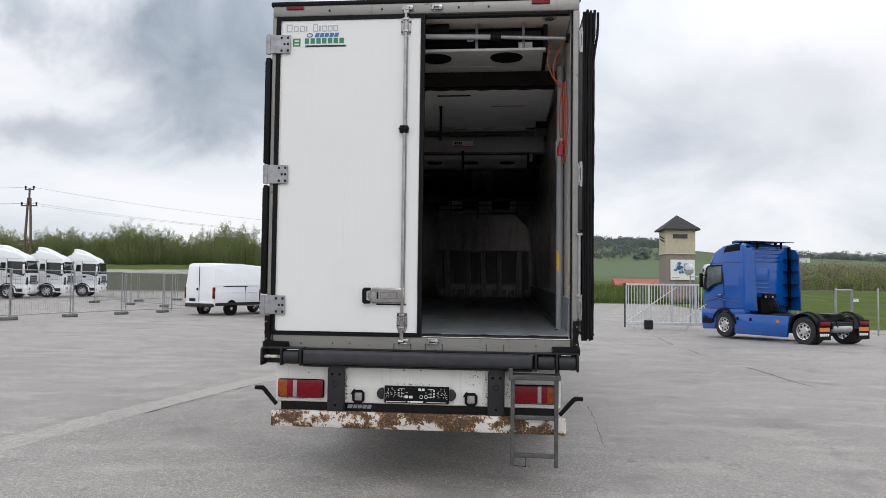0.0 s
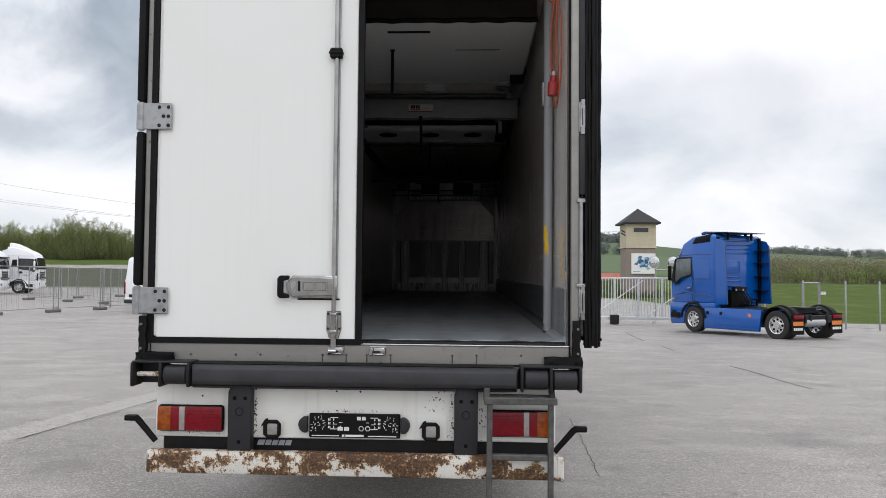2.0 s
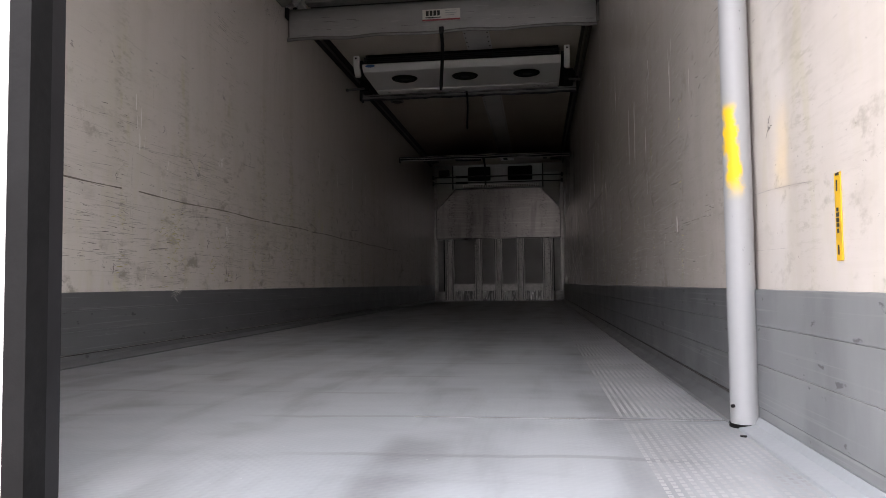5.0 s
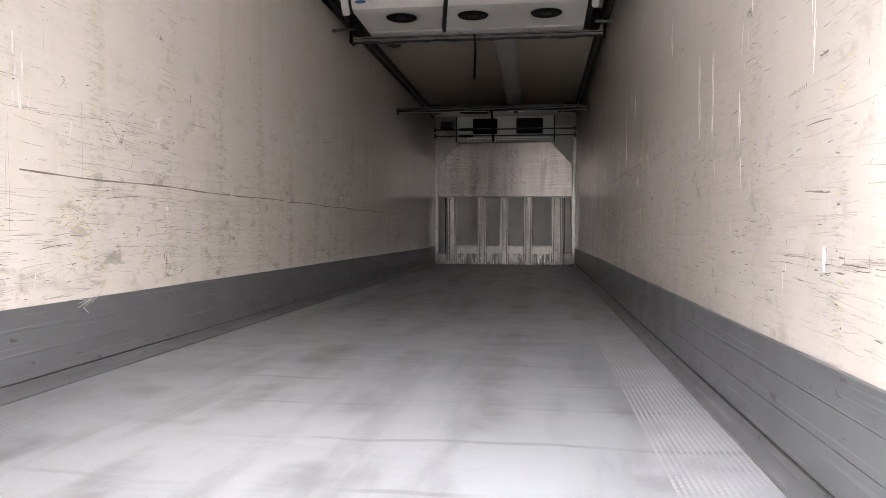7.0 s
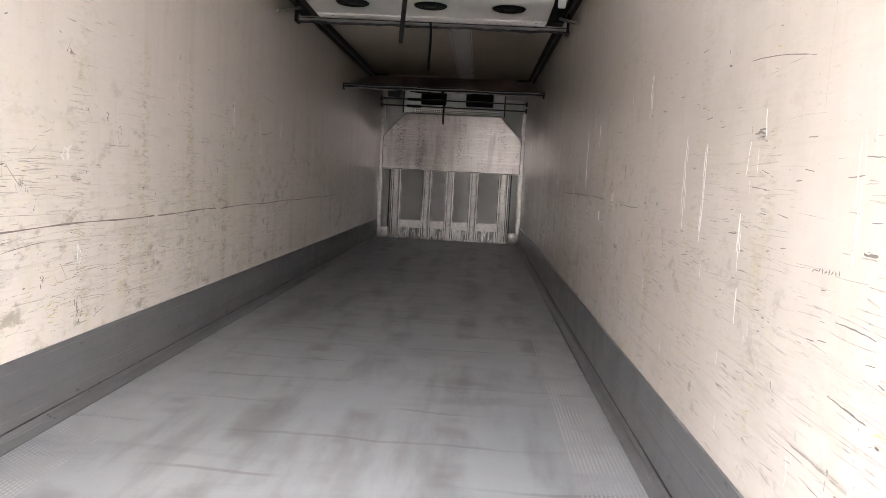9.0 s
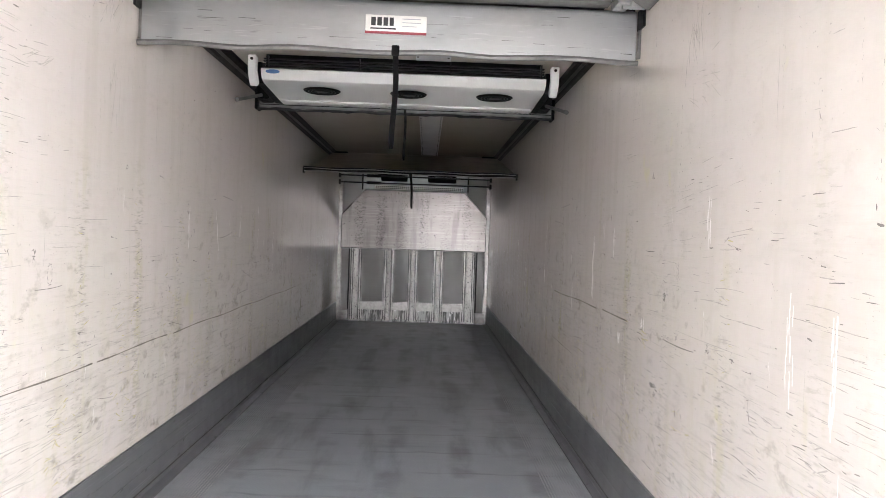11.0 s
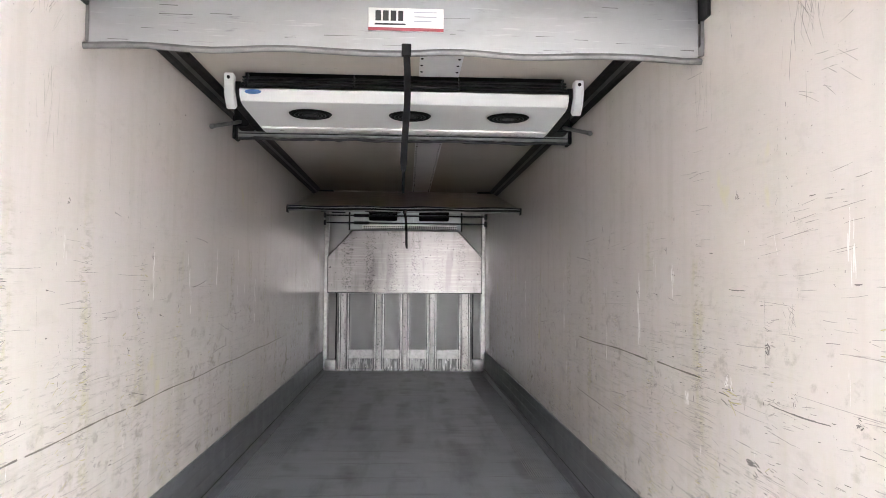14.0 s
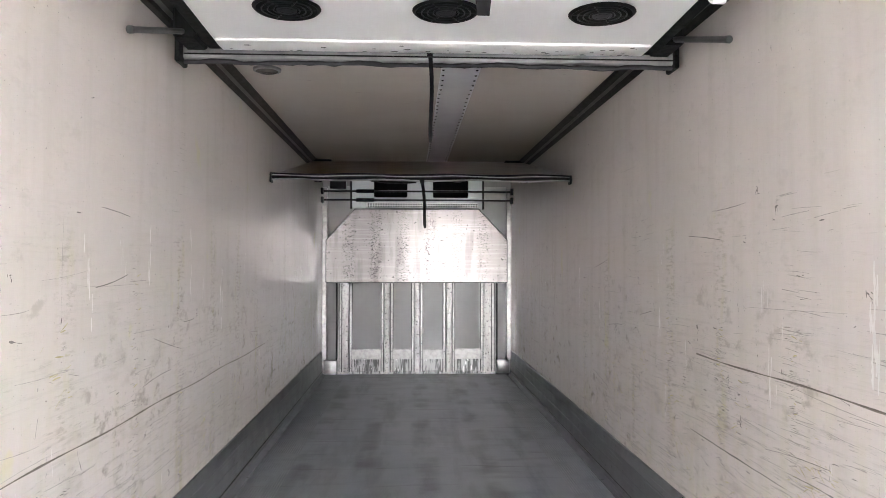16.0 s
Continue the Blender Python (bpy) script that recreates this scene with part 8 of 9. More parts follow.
def white_truck():
    t = thing("parked_truck", "white truck parked nose-out behind the fence", "truck", (0, 0, 0), "white trucks in the yard")
    W = 2.44
    out = [(2.15, 1.10), (4.27, 1.06), (4.38, 1.35), (4.36, 1.80), (4.20, 2.75), (4.02, 3.12), (3.55, 3.38), (2.5, 3.66), (2.15, 3.66)]
    cab = part("cab", cab_shell(B(), W, out, 0.08, 0.06), VANWHITE, t, "white cab")
    low = [(3.46, 0.42), (4.30, 0.34), (4.40, 0.55), (4.40, 1.10), (2.15, 1.15), (2.15, 0.95), (2.58, 0.92), (2.75, 1.06), (3.25, 1.06), (3.46, 0.80)]
    part("lower_cab", cab_shell(B(), W, low, 0.08, 0.03), VANWHITE, t)
    part("windscreen", prism(B(), [(4.335, 1.92), (4.385, 1.92), (4.245, 2.76), (4.185, 2.76)], "x", -1.08, 1.08, 0.004), GLASSDARK, t, "dark windscreen")
    part("grille", box(B(), -0.72, 0.72, 4.345, 4.39, 0.95, 1.72, 0.02), DARKSTEEL, t, "dark radiator grille")
    for i in range(5):
        part("grille_slat", box(B(), -0.66, 0.66, 4.388, 4.402, 1.02 + i * 0.135, 1.06 + i * 0.135, 0.004), ALU, t)
    part("visor", box(B(), -0.95, 0.95, 4.12, 4.42, 2.74, 2.82, 0.03, 2), DARKSTEEL, t)
    part("roof_fairing", prism(B(), [(2.2, 3.62), (3.6, 3.34), (3.0, 3.70), (2.35, 3.98), (2.2, 3.98)], "x", -0.85, 0.85, 0.02), VANWHITE, t)
    for s in (-1, 1):
        x0, x1 = sorted((s * (W / 2 - 0.03), s * (W / 2 + 0.006)))

        def on_side(nm, outline, mat, lab="", lift=0.0):
            q = prism(B(), outline, "x", x0 + s * lift, x1 + s * lift, 0.003)
            for v in q.verts:
                v.co.x *= 1 - 0.08 * smooth01((v.co.y - 3.70) / 0.7)
            part(nm, q, mat, cab, lab)

        on_side("side_window", [(3.02, 1.95), (3.60, 1.88), (4.04, 1.72), (4.17, 1.95), (4.02, 2.62), (3.94, 2.70), (3.02, 2.72)], GLASSDARK, "dark side window")
        on_side("window_rubber", [(2.98, 1.91), (3.60, 1.84), (4.06, 1.68), (4.21, 1.95), (4.05, 2.66), (3.96, 2.74), (2.98, 2.76)], BLACK, "", -0.004)
        on_side("rear_window", [(2.44, 2.10), (2.84, 2.06), (2.84, 2.66), (2.52, 2.66)], GLASSDARK, "small dark sleeper window")
        for y in (2.26, 2.94):
            on_side("door_seam", [(y, 1.15), (y + 0.02, 1.15), (y + 0.02, 2.95), (y, 2.95)], DARKSTEEL)
        for z in (1.14, 1.62, 2.95):
            on_side("cab_seam", [(2.2, z), (3.95, z), (3.95, z + 0.018), (2.2, z + 0.018)], GREYINK)
        on_side("door_grip", [(3.02, 1.58), (3.24, 1.58), (3.24, 1.74), (3.02, 1.74)], DARKSTEEL, "black door grip")
        on_side("decal_bars", [(3.32, 1.42), (3.80, 1.42), (3.80, 1.48), (3.32, 1.48)], GREYINK)
        on_side("front_pillar", [(4.20, 1.90), (4.345, 1.86), (4.19, 2.74), (4.06, 2.74)], BLACK, "black windscreen pillar")
        part("corner_vane", prism(B(), [(4.14, 0.98), (4.36, 0.98), (4.36, 1.62), (4.22, 1.62)], "x", min(s * 1.03, s * 1.135), max(s * 1.03, s * 1.135), 0.02), DARKSTEEL, t)
        part("step_well", box(B(), min(s * 1.19, s * 1.228), max(s * 1.19, s * 1.228), 3.62, 4.00, 0.50, 0.74, 0.01), DARKSTEEL, t, "dark step well")
        m_ = part("mirror", box(B(), s * 1.33 - 0.10, s * 1.33 + 0.10, 4.05, 4.16, 1.85, 2.55, 0.03, 2), VANWHITE, t, "white door mirror")
        part("mirror_glass", box(B(), s * 1.33 - 0.08, s * 1.33 + 0.08, 4.042, 4.051, 1.90, 2.50, 0.003), GLASSDARK, m_)
        part("headlamp", box(B(), s * 0.92 - 0.20, s * 0.92 + 0.16, 4.33, 4.405, 0.62, 0.84, 0.03, 2), CLEARLENS, t)
        part("wheel_arch", tube(B(), [(s * (W / 2 - 0.03), 3.0 + 0.60 * math.cos(a), 0.52 + 0.58 * math.sin(a)) for a in np.linspace(0.1, math.pi - 0.1, 12)], 0.04, 8), DARKSTEEL, t)
        add_wheel(t, s * 1.05, 3.0, 0.50, 0.32)
        add_wheel(t, s * 0.95, -0.8, 0.50, 0.50)
        part("side_tank", box(B(), min(s * 0.7, s * 1.2), max(s * 0.7, s * 1.2), 0.4, 2.0, 0.42, 0.98, 0.06, 2), VANWHITE, t)
        part("frame_rail", box(B(), s * 0.42 - 0.04, s * 0.42 + 0.04, -1.5, 3.6, 0.62, 0.92, 0.01), DARKSTEEL, t)
        part("guard_top", tube(B(), [(s * 0.95, -0.8 + 0.6 * math.cos(a), 0.55 + 0.58 * math.sin(a)) for a in np.linspace(0, math.pi, 12)], 0.10, 8), BLACK, t)
        part("side_fin", prism(B(), [(2.17, 1.10), (1.70, 1.12), (1.80, 3.35), (2.17, 3.5)], "x", min(s * 1.18, s * 1.21), max(s * 1.18, s * 1.21), 0.008), VANWHITE, t)
    return t


wt = white_truck()
wt.matrix_basis = at_pose(-39.6, 43.8, -72)
copy_thing(wt, at_pose(-39.0, 47.4, -72))
copy_thing(wt, at_pose(-38.3, 51.0, -72))
copy_thing(wt, at_pose(-40.3, 40.0, -72))


def van():
    """Front towards +y, length about 5.9 m."""
    v = thing("panel_van", "white panel van parked in the yard", "van", (0, 0, 0), "white vans")
    W = 2.0
    out = [(-2.95, 0.48), (2.55, 0.42), (2.92, 0.55), (2.95, 0.95), (2.55, 1.28), (1.85, 1.42), (1.15, 2.30), (0.80, 2.52), (-1.0, 2.62), (-2.72, 2.62), (-2.90, 2.54), (-2.97, 1.2)]
    body = part("body", prism(B(), out, "x", -W / 2, W / 2, 0.13, 4), VANWHITE, v, "white van body")
    for q in body.data.vertices:
        q.co.x *= 1 - 0.12 * smooth01((q.co.z - 1.2) / 1.5)
    part("rear_bumper", box(B(), -0.94, 0.94, -3.03, -2.86, 0.43, 0.61, 0.05, 3), GREYRUBBER, v, "dark plastic bumper")
    part("bumper_step", box(B(), -0.90, 0.90, -3.015, -2.90, 0.612, 0.70, 0.03, 2), VANWHITE, v, "white upper bumper")
    part("windscreen", prism(B(), [(1.86, 1.44), (1.90, 1.44), (1.24, 2.26), (1.20, 2.26)], "x", -0.86, 0.86, 0.004), GLASSDARK, v)
    part("plate_bar", box(B(), -0.62, -0.22, -3.022, -2.99, 0.72, 0.86, 0.004), DARKSTEEL, v)
    part("badge", tube(B(), [(-0.12, -2.985, 1.32), (-0.12, -2.965, 1.32)], 0.07, 16), DARKSTEEL, v)
    part("door_split", box(B(), -0.006, 0.006, -2.988, -2.95, 0.7, 2.45), GREYRUBBER, v)
    for s in (-1, 1):
        part("tail_lamp", box(B(), min(s * 0.90, s * 1.0), max(s * 0.90, s * 1.0), -2.985, -2.86, 0.86, 1.42, 0.02, 2), REDLENS, v, "red tail lamp")
        x0, x1 = sorted((s * 0.955, s * 1.010))
        part("side_moulding", box(B(), x0, x1, -2.85, 2.2, 0.50, 0.66, 0.02), GREYRUBBER, v, "dark side moulding")
        part("slide_rail", box(B(), min(s * 0.96, s * 0.985), max(s * 0.96, s * 0.985), -2.3, -0.6, 1.44, 1.48, 0.004), GREYRUBBER, v)
        for y in (-0.75, 0.55):
            part("panel_seam", box(B(), min(s * 0.90, s * 1.003), max(s * 0.90, s * 1.003), y, y + 0.012, 0.7, 1.45), GREYRUBBER, v)
        x0, x1 = sorted((s * 0.90, s * 0.975))
        part("side_window", prism(B(), [(0.70, 1.50), (1.72, 1.45), (1.20, 2.18), (0.70, 2.20)], "x", x0, x1, 0.004), GLASSDARK, v)
        part("mirror", box(B(), s * 1.12 - 0.08, s * 1.12 + 0.08, 1.45, 1.58, 1.45, 1.80, 0.03, 2), GREYRUBBER, v)
        for z, y0, y1 in ((1.16, -2.8, 2.2), (1.52, -2.7, 0.5), (2.30, -2.7, 0.6)):
            xx = s * (1.0 if z < 1.2 else 1.0 * (1 - 0.12 * smooth01((z - 1.2) / 1.5)))
            part("side_crease", tube(B(), [(xx, y0, z), (xx, y1, z)], 0.012, 6), VANWHITE, v)
        part("fuel_flap", box(B(), min(s * 0.99, s * 1.004), max(s * 0.99, s * 1.004), 0.62, 0.80, 0.92, 1.10, 0.004), GREYINK, v)
        add_wheel(v, s * 0.87, -1.75, 0.35, 0.24)
        add_wheel(v, s * 0.87, 1.90, 0.35, 0.24)
        for y in (-1.75, 1.90):
            part("wheel_well", tube(B(), [(s * 0.93, y, 0.38), (s * 1.004, y, 0.38)], 0.405, 22), VOID, v)
    return v


v1 = van()
van_yaw = -22
v1.matrix_basis = at_pose(-13.7, 31.25, van_yaw)
copy_thing(v1, at_pose(-9.7, 30.9, van_yaw))

# ---- site fence on the west side ----
def fence_panel():
    """A mesh panel 3.45 m long on concrete feet, along x from the origin."""
    f = thing("site_fence_panel", "galvanised mesh site fence panel in concrete feet", "fence", (0, 0, 0), "mesh fence panels")
    for x in (0.0, 3.45):
        part("post", tube(B(), [(x, 0, 0.05), (x, 0, 2.02)], 0.024, 8), ZINC, f)
    part("foot", box(B(), -0.36, 0.36, -0.12, 0.12, 0.0, 0.14, 0.03), CONCRETE, f, "concrete foot")
    for z in (0.18, 2.0):
        part("rail", tube(B(), [(0, 0, z), (3.45, 0, z)], 0.018, 8), ZINC, f)
    bm = B()
    for i in range(1, 28):
        x = 3.45 * i / 28
        box(bm, x - 0.0018, x + 0.0018, -0.0018, 0.0018, 0.18, 2.0)
    for i in range(1, 9):
        z = 0.18 + 1.82 * i / 9
        box(bm, 0, 3.45, -0.0018, 0.0018, z - 0.0018, z + 0.0018)
    tagged(part("mesh", bm, MESHGREY, f), kind="stuff")
    return f


posts = [(-19.55, 17.3), (-19.03, 20.65), (-18.6, 23.9), (-18.0, 27.0), (-17.3, 29.7), (-16.6, 32.5)]
fp = fence_panel()
first = True
far_line = [(-26.5, 38.6), (-22.9, 36.6), (-19.8, 34.8), (-16.9, 32.9)]
back_line = [(-26.5, 38.6), (-25.3, 42.0), (-24.2, 45.5), (-20.8, 46.4), (-17.4, 47.2), (-14.0, 48.0), (-10.6, 48.6)]
for line in (posts, far_line, back_line):
    for a, b in zip(line, line[1:]):
        d = Vector((b[0] - a[0], b[1] - a[1]))
        m = at_pose(a[0], a[1], math.degrees(math.atan2(d.y, d.x)))
        if first:
            fp.matrix_basis = m
            first = False
        else:
            copy_thing(fp, m)

# ---- sliding gate and mesh fence on the east side ----
gx0, gx1, gy = 6.2, 12.6, 29.6
gz = ground_z(8, gy)
gate = thing("sliding_gate", "galvanised sliding yard gate with upright bars", "gate", (gx0, gy, gz))
part("top_rail", box(B(), gx0, gx1, gy - 0.04, gy + 0.04, gz + 2.12, gz + 2.20, 0.01), GATEZINC, gate)
part("bottom_rail", box(B(), gx0, gx1, gy - 0.06, gy + 0.06, gz + 0.22, gz + 0.36, 0.01), GATEZINC, gate)
i = 0
x = gx0
while x <= gx1 + 0.01:
    w = 0.045 if i % 8 == 0 else 0.016
    part("upright", box(B(), x - w, x + w, gy - w, gy + w, gz + 0.36, gz + 2.12, 0.004), GATEZINC, gate)
    x += 0.1375
    i += 1
for a, b in ((gx0 + 0.1, gx0 + 2.4), (gx0 + 2.6, gx0 + 4.9)):
    part("brace", tube(B(), [(a, gy - 0.06, gz + 0.42), (b, gy - 0.06, gz + 2.05)], 0.022, 8), GATEZINC, gate)
part("end_post", box(B(), gx0 - 0.06, gx0, gy - 0.05, gy + 0.05, gz + 0.1, gz + 2.24, 0.01), DARKSTEEL, gate)
part("drive_box", box(B(), gx0 + 0.85, gx0 + 1.25, gy - 0.32, gy - 0.08, gz + 0.02, gz + 0.46, 0.03), DARKSTEEL, gate, "black gate drive")
for x in (gx0 + 0.4, gx0 + 2.9, gx0 + 5.4):
    part("roller", tube(B(), [(x, gy - 0.05, gz + 0.12), (x, gy + 0.05, gz + 0.12)], 0.08, 14), GATEZINC, gate)

ef = thing("mesh_fence", "grey mesh fence on steel posts along the meadow", "fence", (16, 29, ground_z(16, 29)))
line = [(12.7, 29.7), (14.2, 29.6), (15.8, 29.3), (17.05, 28.0), (18.15, 27.35), (19.3, 26.7), (21.5, 25.5), (23.7, 24.3), (25.9, 23.1), (28.1, 21.9), (31.5, 20.0)]
for p in line:
    z = ground_z(*p)
    part("post", tube(B(), [(p[0], p[1], z - 0.02), (p[0], p[1], z + 2.1), (p[0], p[1], z + 2.13)], [0.038, 0.038, 0.025], 12), ZINC, ef)
for a, b in zip(line, line[1:]):
    za, zb = ground_z(*a), ground_z(*b)
    bm = B()
    for i in range(11):
        tube(bm, [(a[0], a[1], za + 0.08 + i * 0.19), (b[0], b[1], zb + 0.08 + i * 0.19)], 0.0055 if i < 10 else 0.018, 4)
    n = int((Vector(b) - Vector(a)).length / 0.11)
    for i in range(1, n):
        t = i / n
        tube(bm, [(a[0] + (b[0] - a[0]) * t, a[1] + (b[1] - a[1]) * t, za + 0.06), (a[0] + (b[0] - a[0]) * t, a[1] + (b[1] - a[1]) * t, za + 2.0)], 0.0016, 4)
    tagged(part("mesh", bm, MESHGREY, ef), kind="stuff")
wicket = thing("wicket_gate", "small grey steel wicket gate with a white notice", "gate", (16.5, 29, ground_z(16.5, 29)))
wa, wb = Vector((15.75, 29.2)), Vector((16.32, 28.88))
wz = ground_z(16.5, 29) - 0.07
for p in (wa, wb):
    part("gate_post", box(B(), p.x - 0.045, p.x + 0.045, p.y - 0.045, p.y + 0.045, wz - 0.02, wz + 2.12, 0.006), ZINC, wicket)
part("head", tube(B(), [(wa.x, wa.y, wz + 2.08), (wb.x, wb.y, wz + 2.08)], 0.045, 8), ZINC, wicket)
part("foot_rail", tube(B(), [(wa.x, wa.y, wz + 0.12), (wb.x, wb.y, wz + 0.12)], 0.03, 8), ZINC, wicket)
part("notice", box(B(), wb.x + 0.02, wb.x + 0.25, wb.y - 0.12, wb.y - 0.10, wz + 1.56, wz + 1.70, 0.003), PAPER, wicket)

# ---- traffic mirror by the gate ----
mp = thing("traffic_mirror", "round convex traffic mirror on a pole", "mirror", (10.8, 35.0, ground_z(10.8, 35)))
mz = ground_z(10.8, 35)
part("pole", tube(B(), [(10.55, 35.0, mz), (10.55, 35.0, mz + 3.0)], 0.04, 10), ZINC, mp)
for cx, ry in ((10.50, 0.35), (11.50, 0.9)):
    fw = Vector((-1.3 if cx < 11 else -0.5, -1, 0)).normalized()
    c = Vector((cx, 34.9, mz + 3.0))
    part("dish", tube(B(), [c, c + fw * 0.10, c + fw * 0.13, c + fw * 0.15], [0.30, 0.32, 0.28, 0.10], 28), MIRROR, mp, "convex mirror face")
    part("rim", tube(B(), [c + fw * 0.08, c + fw * 0.125], 0.345, 28, False), PAPER, mp)
part("cross_arm", tube(B(), [(10.55, 35.0, mz + 2.6), (11.5, 35.0, mz + 2.6)], 0.03, 8), ZINC, mp)

# ---- transformer tower ----
TX, TY = 18.0, 72.0
tz = ground_z(TX, TY) - 0.3
tower = thing("transformer_tower", "beige rendered transformer tower with a dark hip roof", "tower", (TX, TY, tz))
part("shaft", box(B(), TX - 1.50, TX + 1.50, TY - 1.5, TY + 1.5, tz, 4.55, 0.03), STUCCO2, tower, "brown-grey rendered shaft")
top = part("head", box(B(), TX - 1.54, TX + 1.54, TY - 1.54, TY + 1.54, 4.55, 7.05, 0.03), STUCCO, tower, "beige rendered head")
bm = B()
base = [bm.verts.new((TX + sx * 1.95, TY + sy * 1.95, 7.0)) for sx, sy in ((-1, -1), (1, -1), (1, 1), (-1, 1))]
lowr = [bm.verts.new((TX + sx * 1.95, TY + sy * 1.95, 7.16)) for sx, sy in ((-1, -1), (1, -1), (1, 1), (-1, 1))]
tip = bm.verts.new((TX, TY, 8.72))
bm.faces.new(base[::-1])
for i in range(4):
    bm.faces.new((base[i], base[(i + 1) % 4], lowr[(i + 1) % 4], lowr[i]))
    bm.faces.new((lowr[i], lowr[(i + 1) % 4], tip))
part("roof", bm, ROOF, tower, "dark tiled hip roof", 10)
wf = part("window", box(B(), TX - 0.86, TX + 0.86, TY - 1.56, TY - 1.50, 6.05, 6.70, 0.01), STUCCO, tower)
part("pane", box(B(), TX - 0.75, TX + 0.75, TY - 1.575, TY - 1.562, 6.15, 6.60), GLASSDARK, wf)
part("ledge", box(B(), TX - 1.6, TX + 1.6, TY - 1.6, TY + 1.6, 4.50, 4.60, 0.02), STUCCO, tower)
bb = part("map_board", box(B(), TX - 1.00, TX + 1.45, TY - 1.66, TY - 1.58, 1.85, 3.95, 0.01), PAPER, tower, "white board with a blue region map")
rng = random.Random(21)
for i in range(40):
    a, r = rng.uniform(0, 6.28), rng.uniform(0, 0.80)
    cx, cz = TX + 0.28 + 1.15 * r * math.cos(a), 3.0 + 0.85 * r * math.sin(a)
    n = 7
    bm = B()
    bm.faces.new([bm.verts.new((cx + rng.uniform(0.10, 0.24) * math.cos(2 * math.pi * j / n), TY - 1.664 - 0.001 * i, cz + rng.uniform(0.09, 0.20) * math.sin(2 * math.pi * j / n))) for j in range(n)])
    part("map_field", bm, (SKYBLUE, NAVY, BLUEINK)[i % 3], bb)
part("caption_bar", box(B(), TX - 0.85, TX - 0.1, TY - 1.664, TY - 1.661, 2.02, 2.12), SKYBLUE, bb)
for i, (dx, z) in enumerate(((-0.4, 6.1), (-0.4, 5.8))):
    part("insulator_arm", tube(B(), [(TX - 1.5, TY - 1.2, z), (TX - 2.0, TY - 1.5, z + 0.25)], 0.06, 8), DARKSTEEL, tower)
shed = thing("red_roofed_shed", "low shed with a red roof beyond the meadow", "shed", (18.5, 100, ground_z(18.5, 100)))
sz = ground_z(18.5, 100) - 0.55
part("wall", box(B(), 15.6, 21.6, 98, 103, sz - 0.5, sz + 0.5, 0.02), STUCCO, shed)
part("roof", prism(B(), [(97.5, sz + 0.5), (103.5, sz + 0.5), (100.5, sz + 1.5)], "x", 15.2, 22.0), REDROOF, shed)

# ---- power pole and wires ----
PX, PY = -49.6, 64.0
pz = ground_z(PX, PY)
up = thing("power_pole", "double wooden power pole with insulators", "power pole", (PX, PY, pz))
for s in (-1, 1):
    part("mast", tube(B(), [(PX + s * 0.55, PY, pz - 0.2), (PX + s * 0.12, PY, 9.6)], [0.16, 0.11], 10), WOOD, up)
part("brace", box(B(), PX - 0.95, PX + 0.95, PY - 0.1, PY + 0.1, 5.0, 5.15), WOOD, up)
for z, w in ((8.7, 0.9), (10.4, 0.5)):
    arm = part("cross_arm", box(B(), PX - w, PX + w, PY - 0.06, PY + 0.06, z, z + 0.12), WOOD, up)
    for s in (-1, 0.0, 1) if w > 0.6 else (-1, 1):
        part("insulator", tube(B(), [(PX + s * w * 0.9, PY, z + 0.12), (PX + s * w * 0.9, PY, z + 0.42)], [0.06, 0.11], 8), DARKSTEEL, arm)
part("mast_top", tube(B(), [(PX, PY, 9.4), (PX, PY, 10.6)], 0.10, 8), WOOD, up)
for z, x in ((9.0, -0.8), (9.0, 0.8), (10.7, 0.4)):
    wire = thing("power_line", "thin overhead power line", "wire", (PX + x, PY, z), "overhead wires")
    pts = []
    for i in range(41):
        t = i / 40
        pts.append((PX + x + (TX - 2.0 - PX - x) * t, PY + (TY - 1.5 - PY) * t, z + (6.2 - z) * t - 4 * 1.6 * t * (1 - t)))
    part("strand", tube(B(), pts, 0.011, 4), DARKSTEEL, wire)
    wire2 = thing("power_line", "thin overhead power line", "wire", (PX + x, PY, z), "overhead wires")
    part("strand", tube(B(), [(PX + x - 60 * i / 20, PY - 6 * i / 20, z + 2.0 * i / 20 - 4 * 1.0 * (i / 20) * (1 - i / 20)) for i in range(21)], 0.011, 4), DARKSTEEL, wire2)

# ---- trees and shrubs ----
def leaf_cloud(bm, blobs, count, size, rng, squash=1.0):
    """Small leaf cards scattered through lobes; dense at the shells, open between them."""
    weights = [b[3] ** 2 for b in blobs]
    for b in rng.choices(blobs, weights, k=count):
        while True:
            d = Vector((rng.gauss(0, 1), rng.gauss(0, 1), rng.gauss(0, 1)))
            if d.length > 0.01:
                break
        d.normalize()
        r = b[3] * (0.35 + 0.65 * rng.random() ** 0.5) * (0.8 + 0.4 * rng.random())
        c = Vector(b[:3]) + Vector((d.x * r, d.y * r, d.z * r * squash))
        u = Vector((rng.uniform(-0.7, 0.7), rng.uniform(-0.7, 0.7), rng.uniform(-0.3, 1.3))).normalized()
        v = u.cross(Vector((rng.uniform(-1, 1), rng.uniform(-1, 1), rng.uniform(-1, 1)))).normalized()
        s = size * rng.uniform(0.6, 1.4)
        bm.faces.new([bm.verts.new(c + u * s), bm.verts.new(c + v * s * 0.55), bm.verts.new(c - u * s), bm.verts.new(c - v * s * 0.55)])


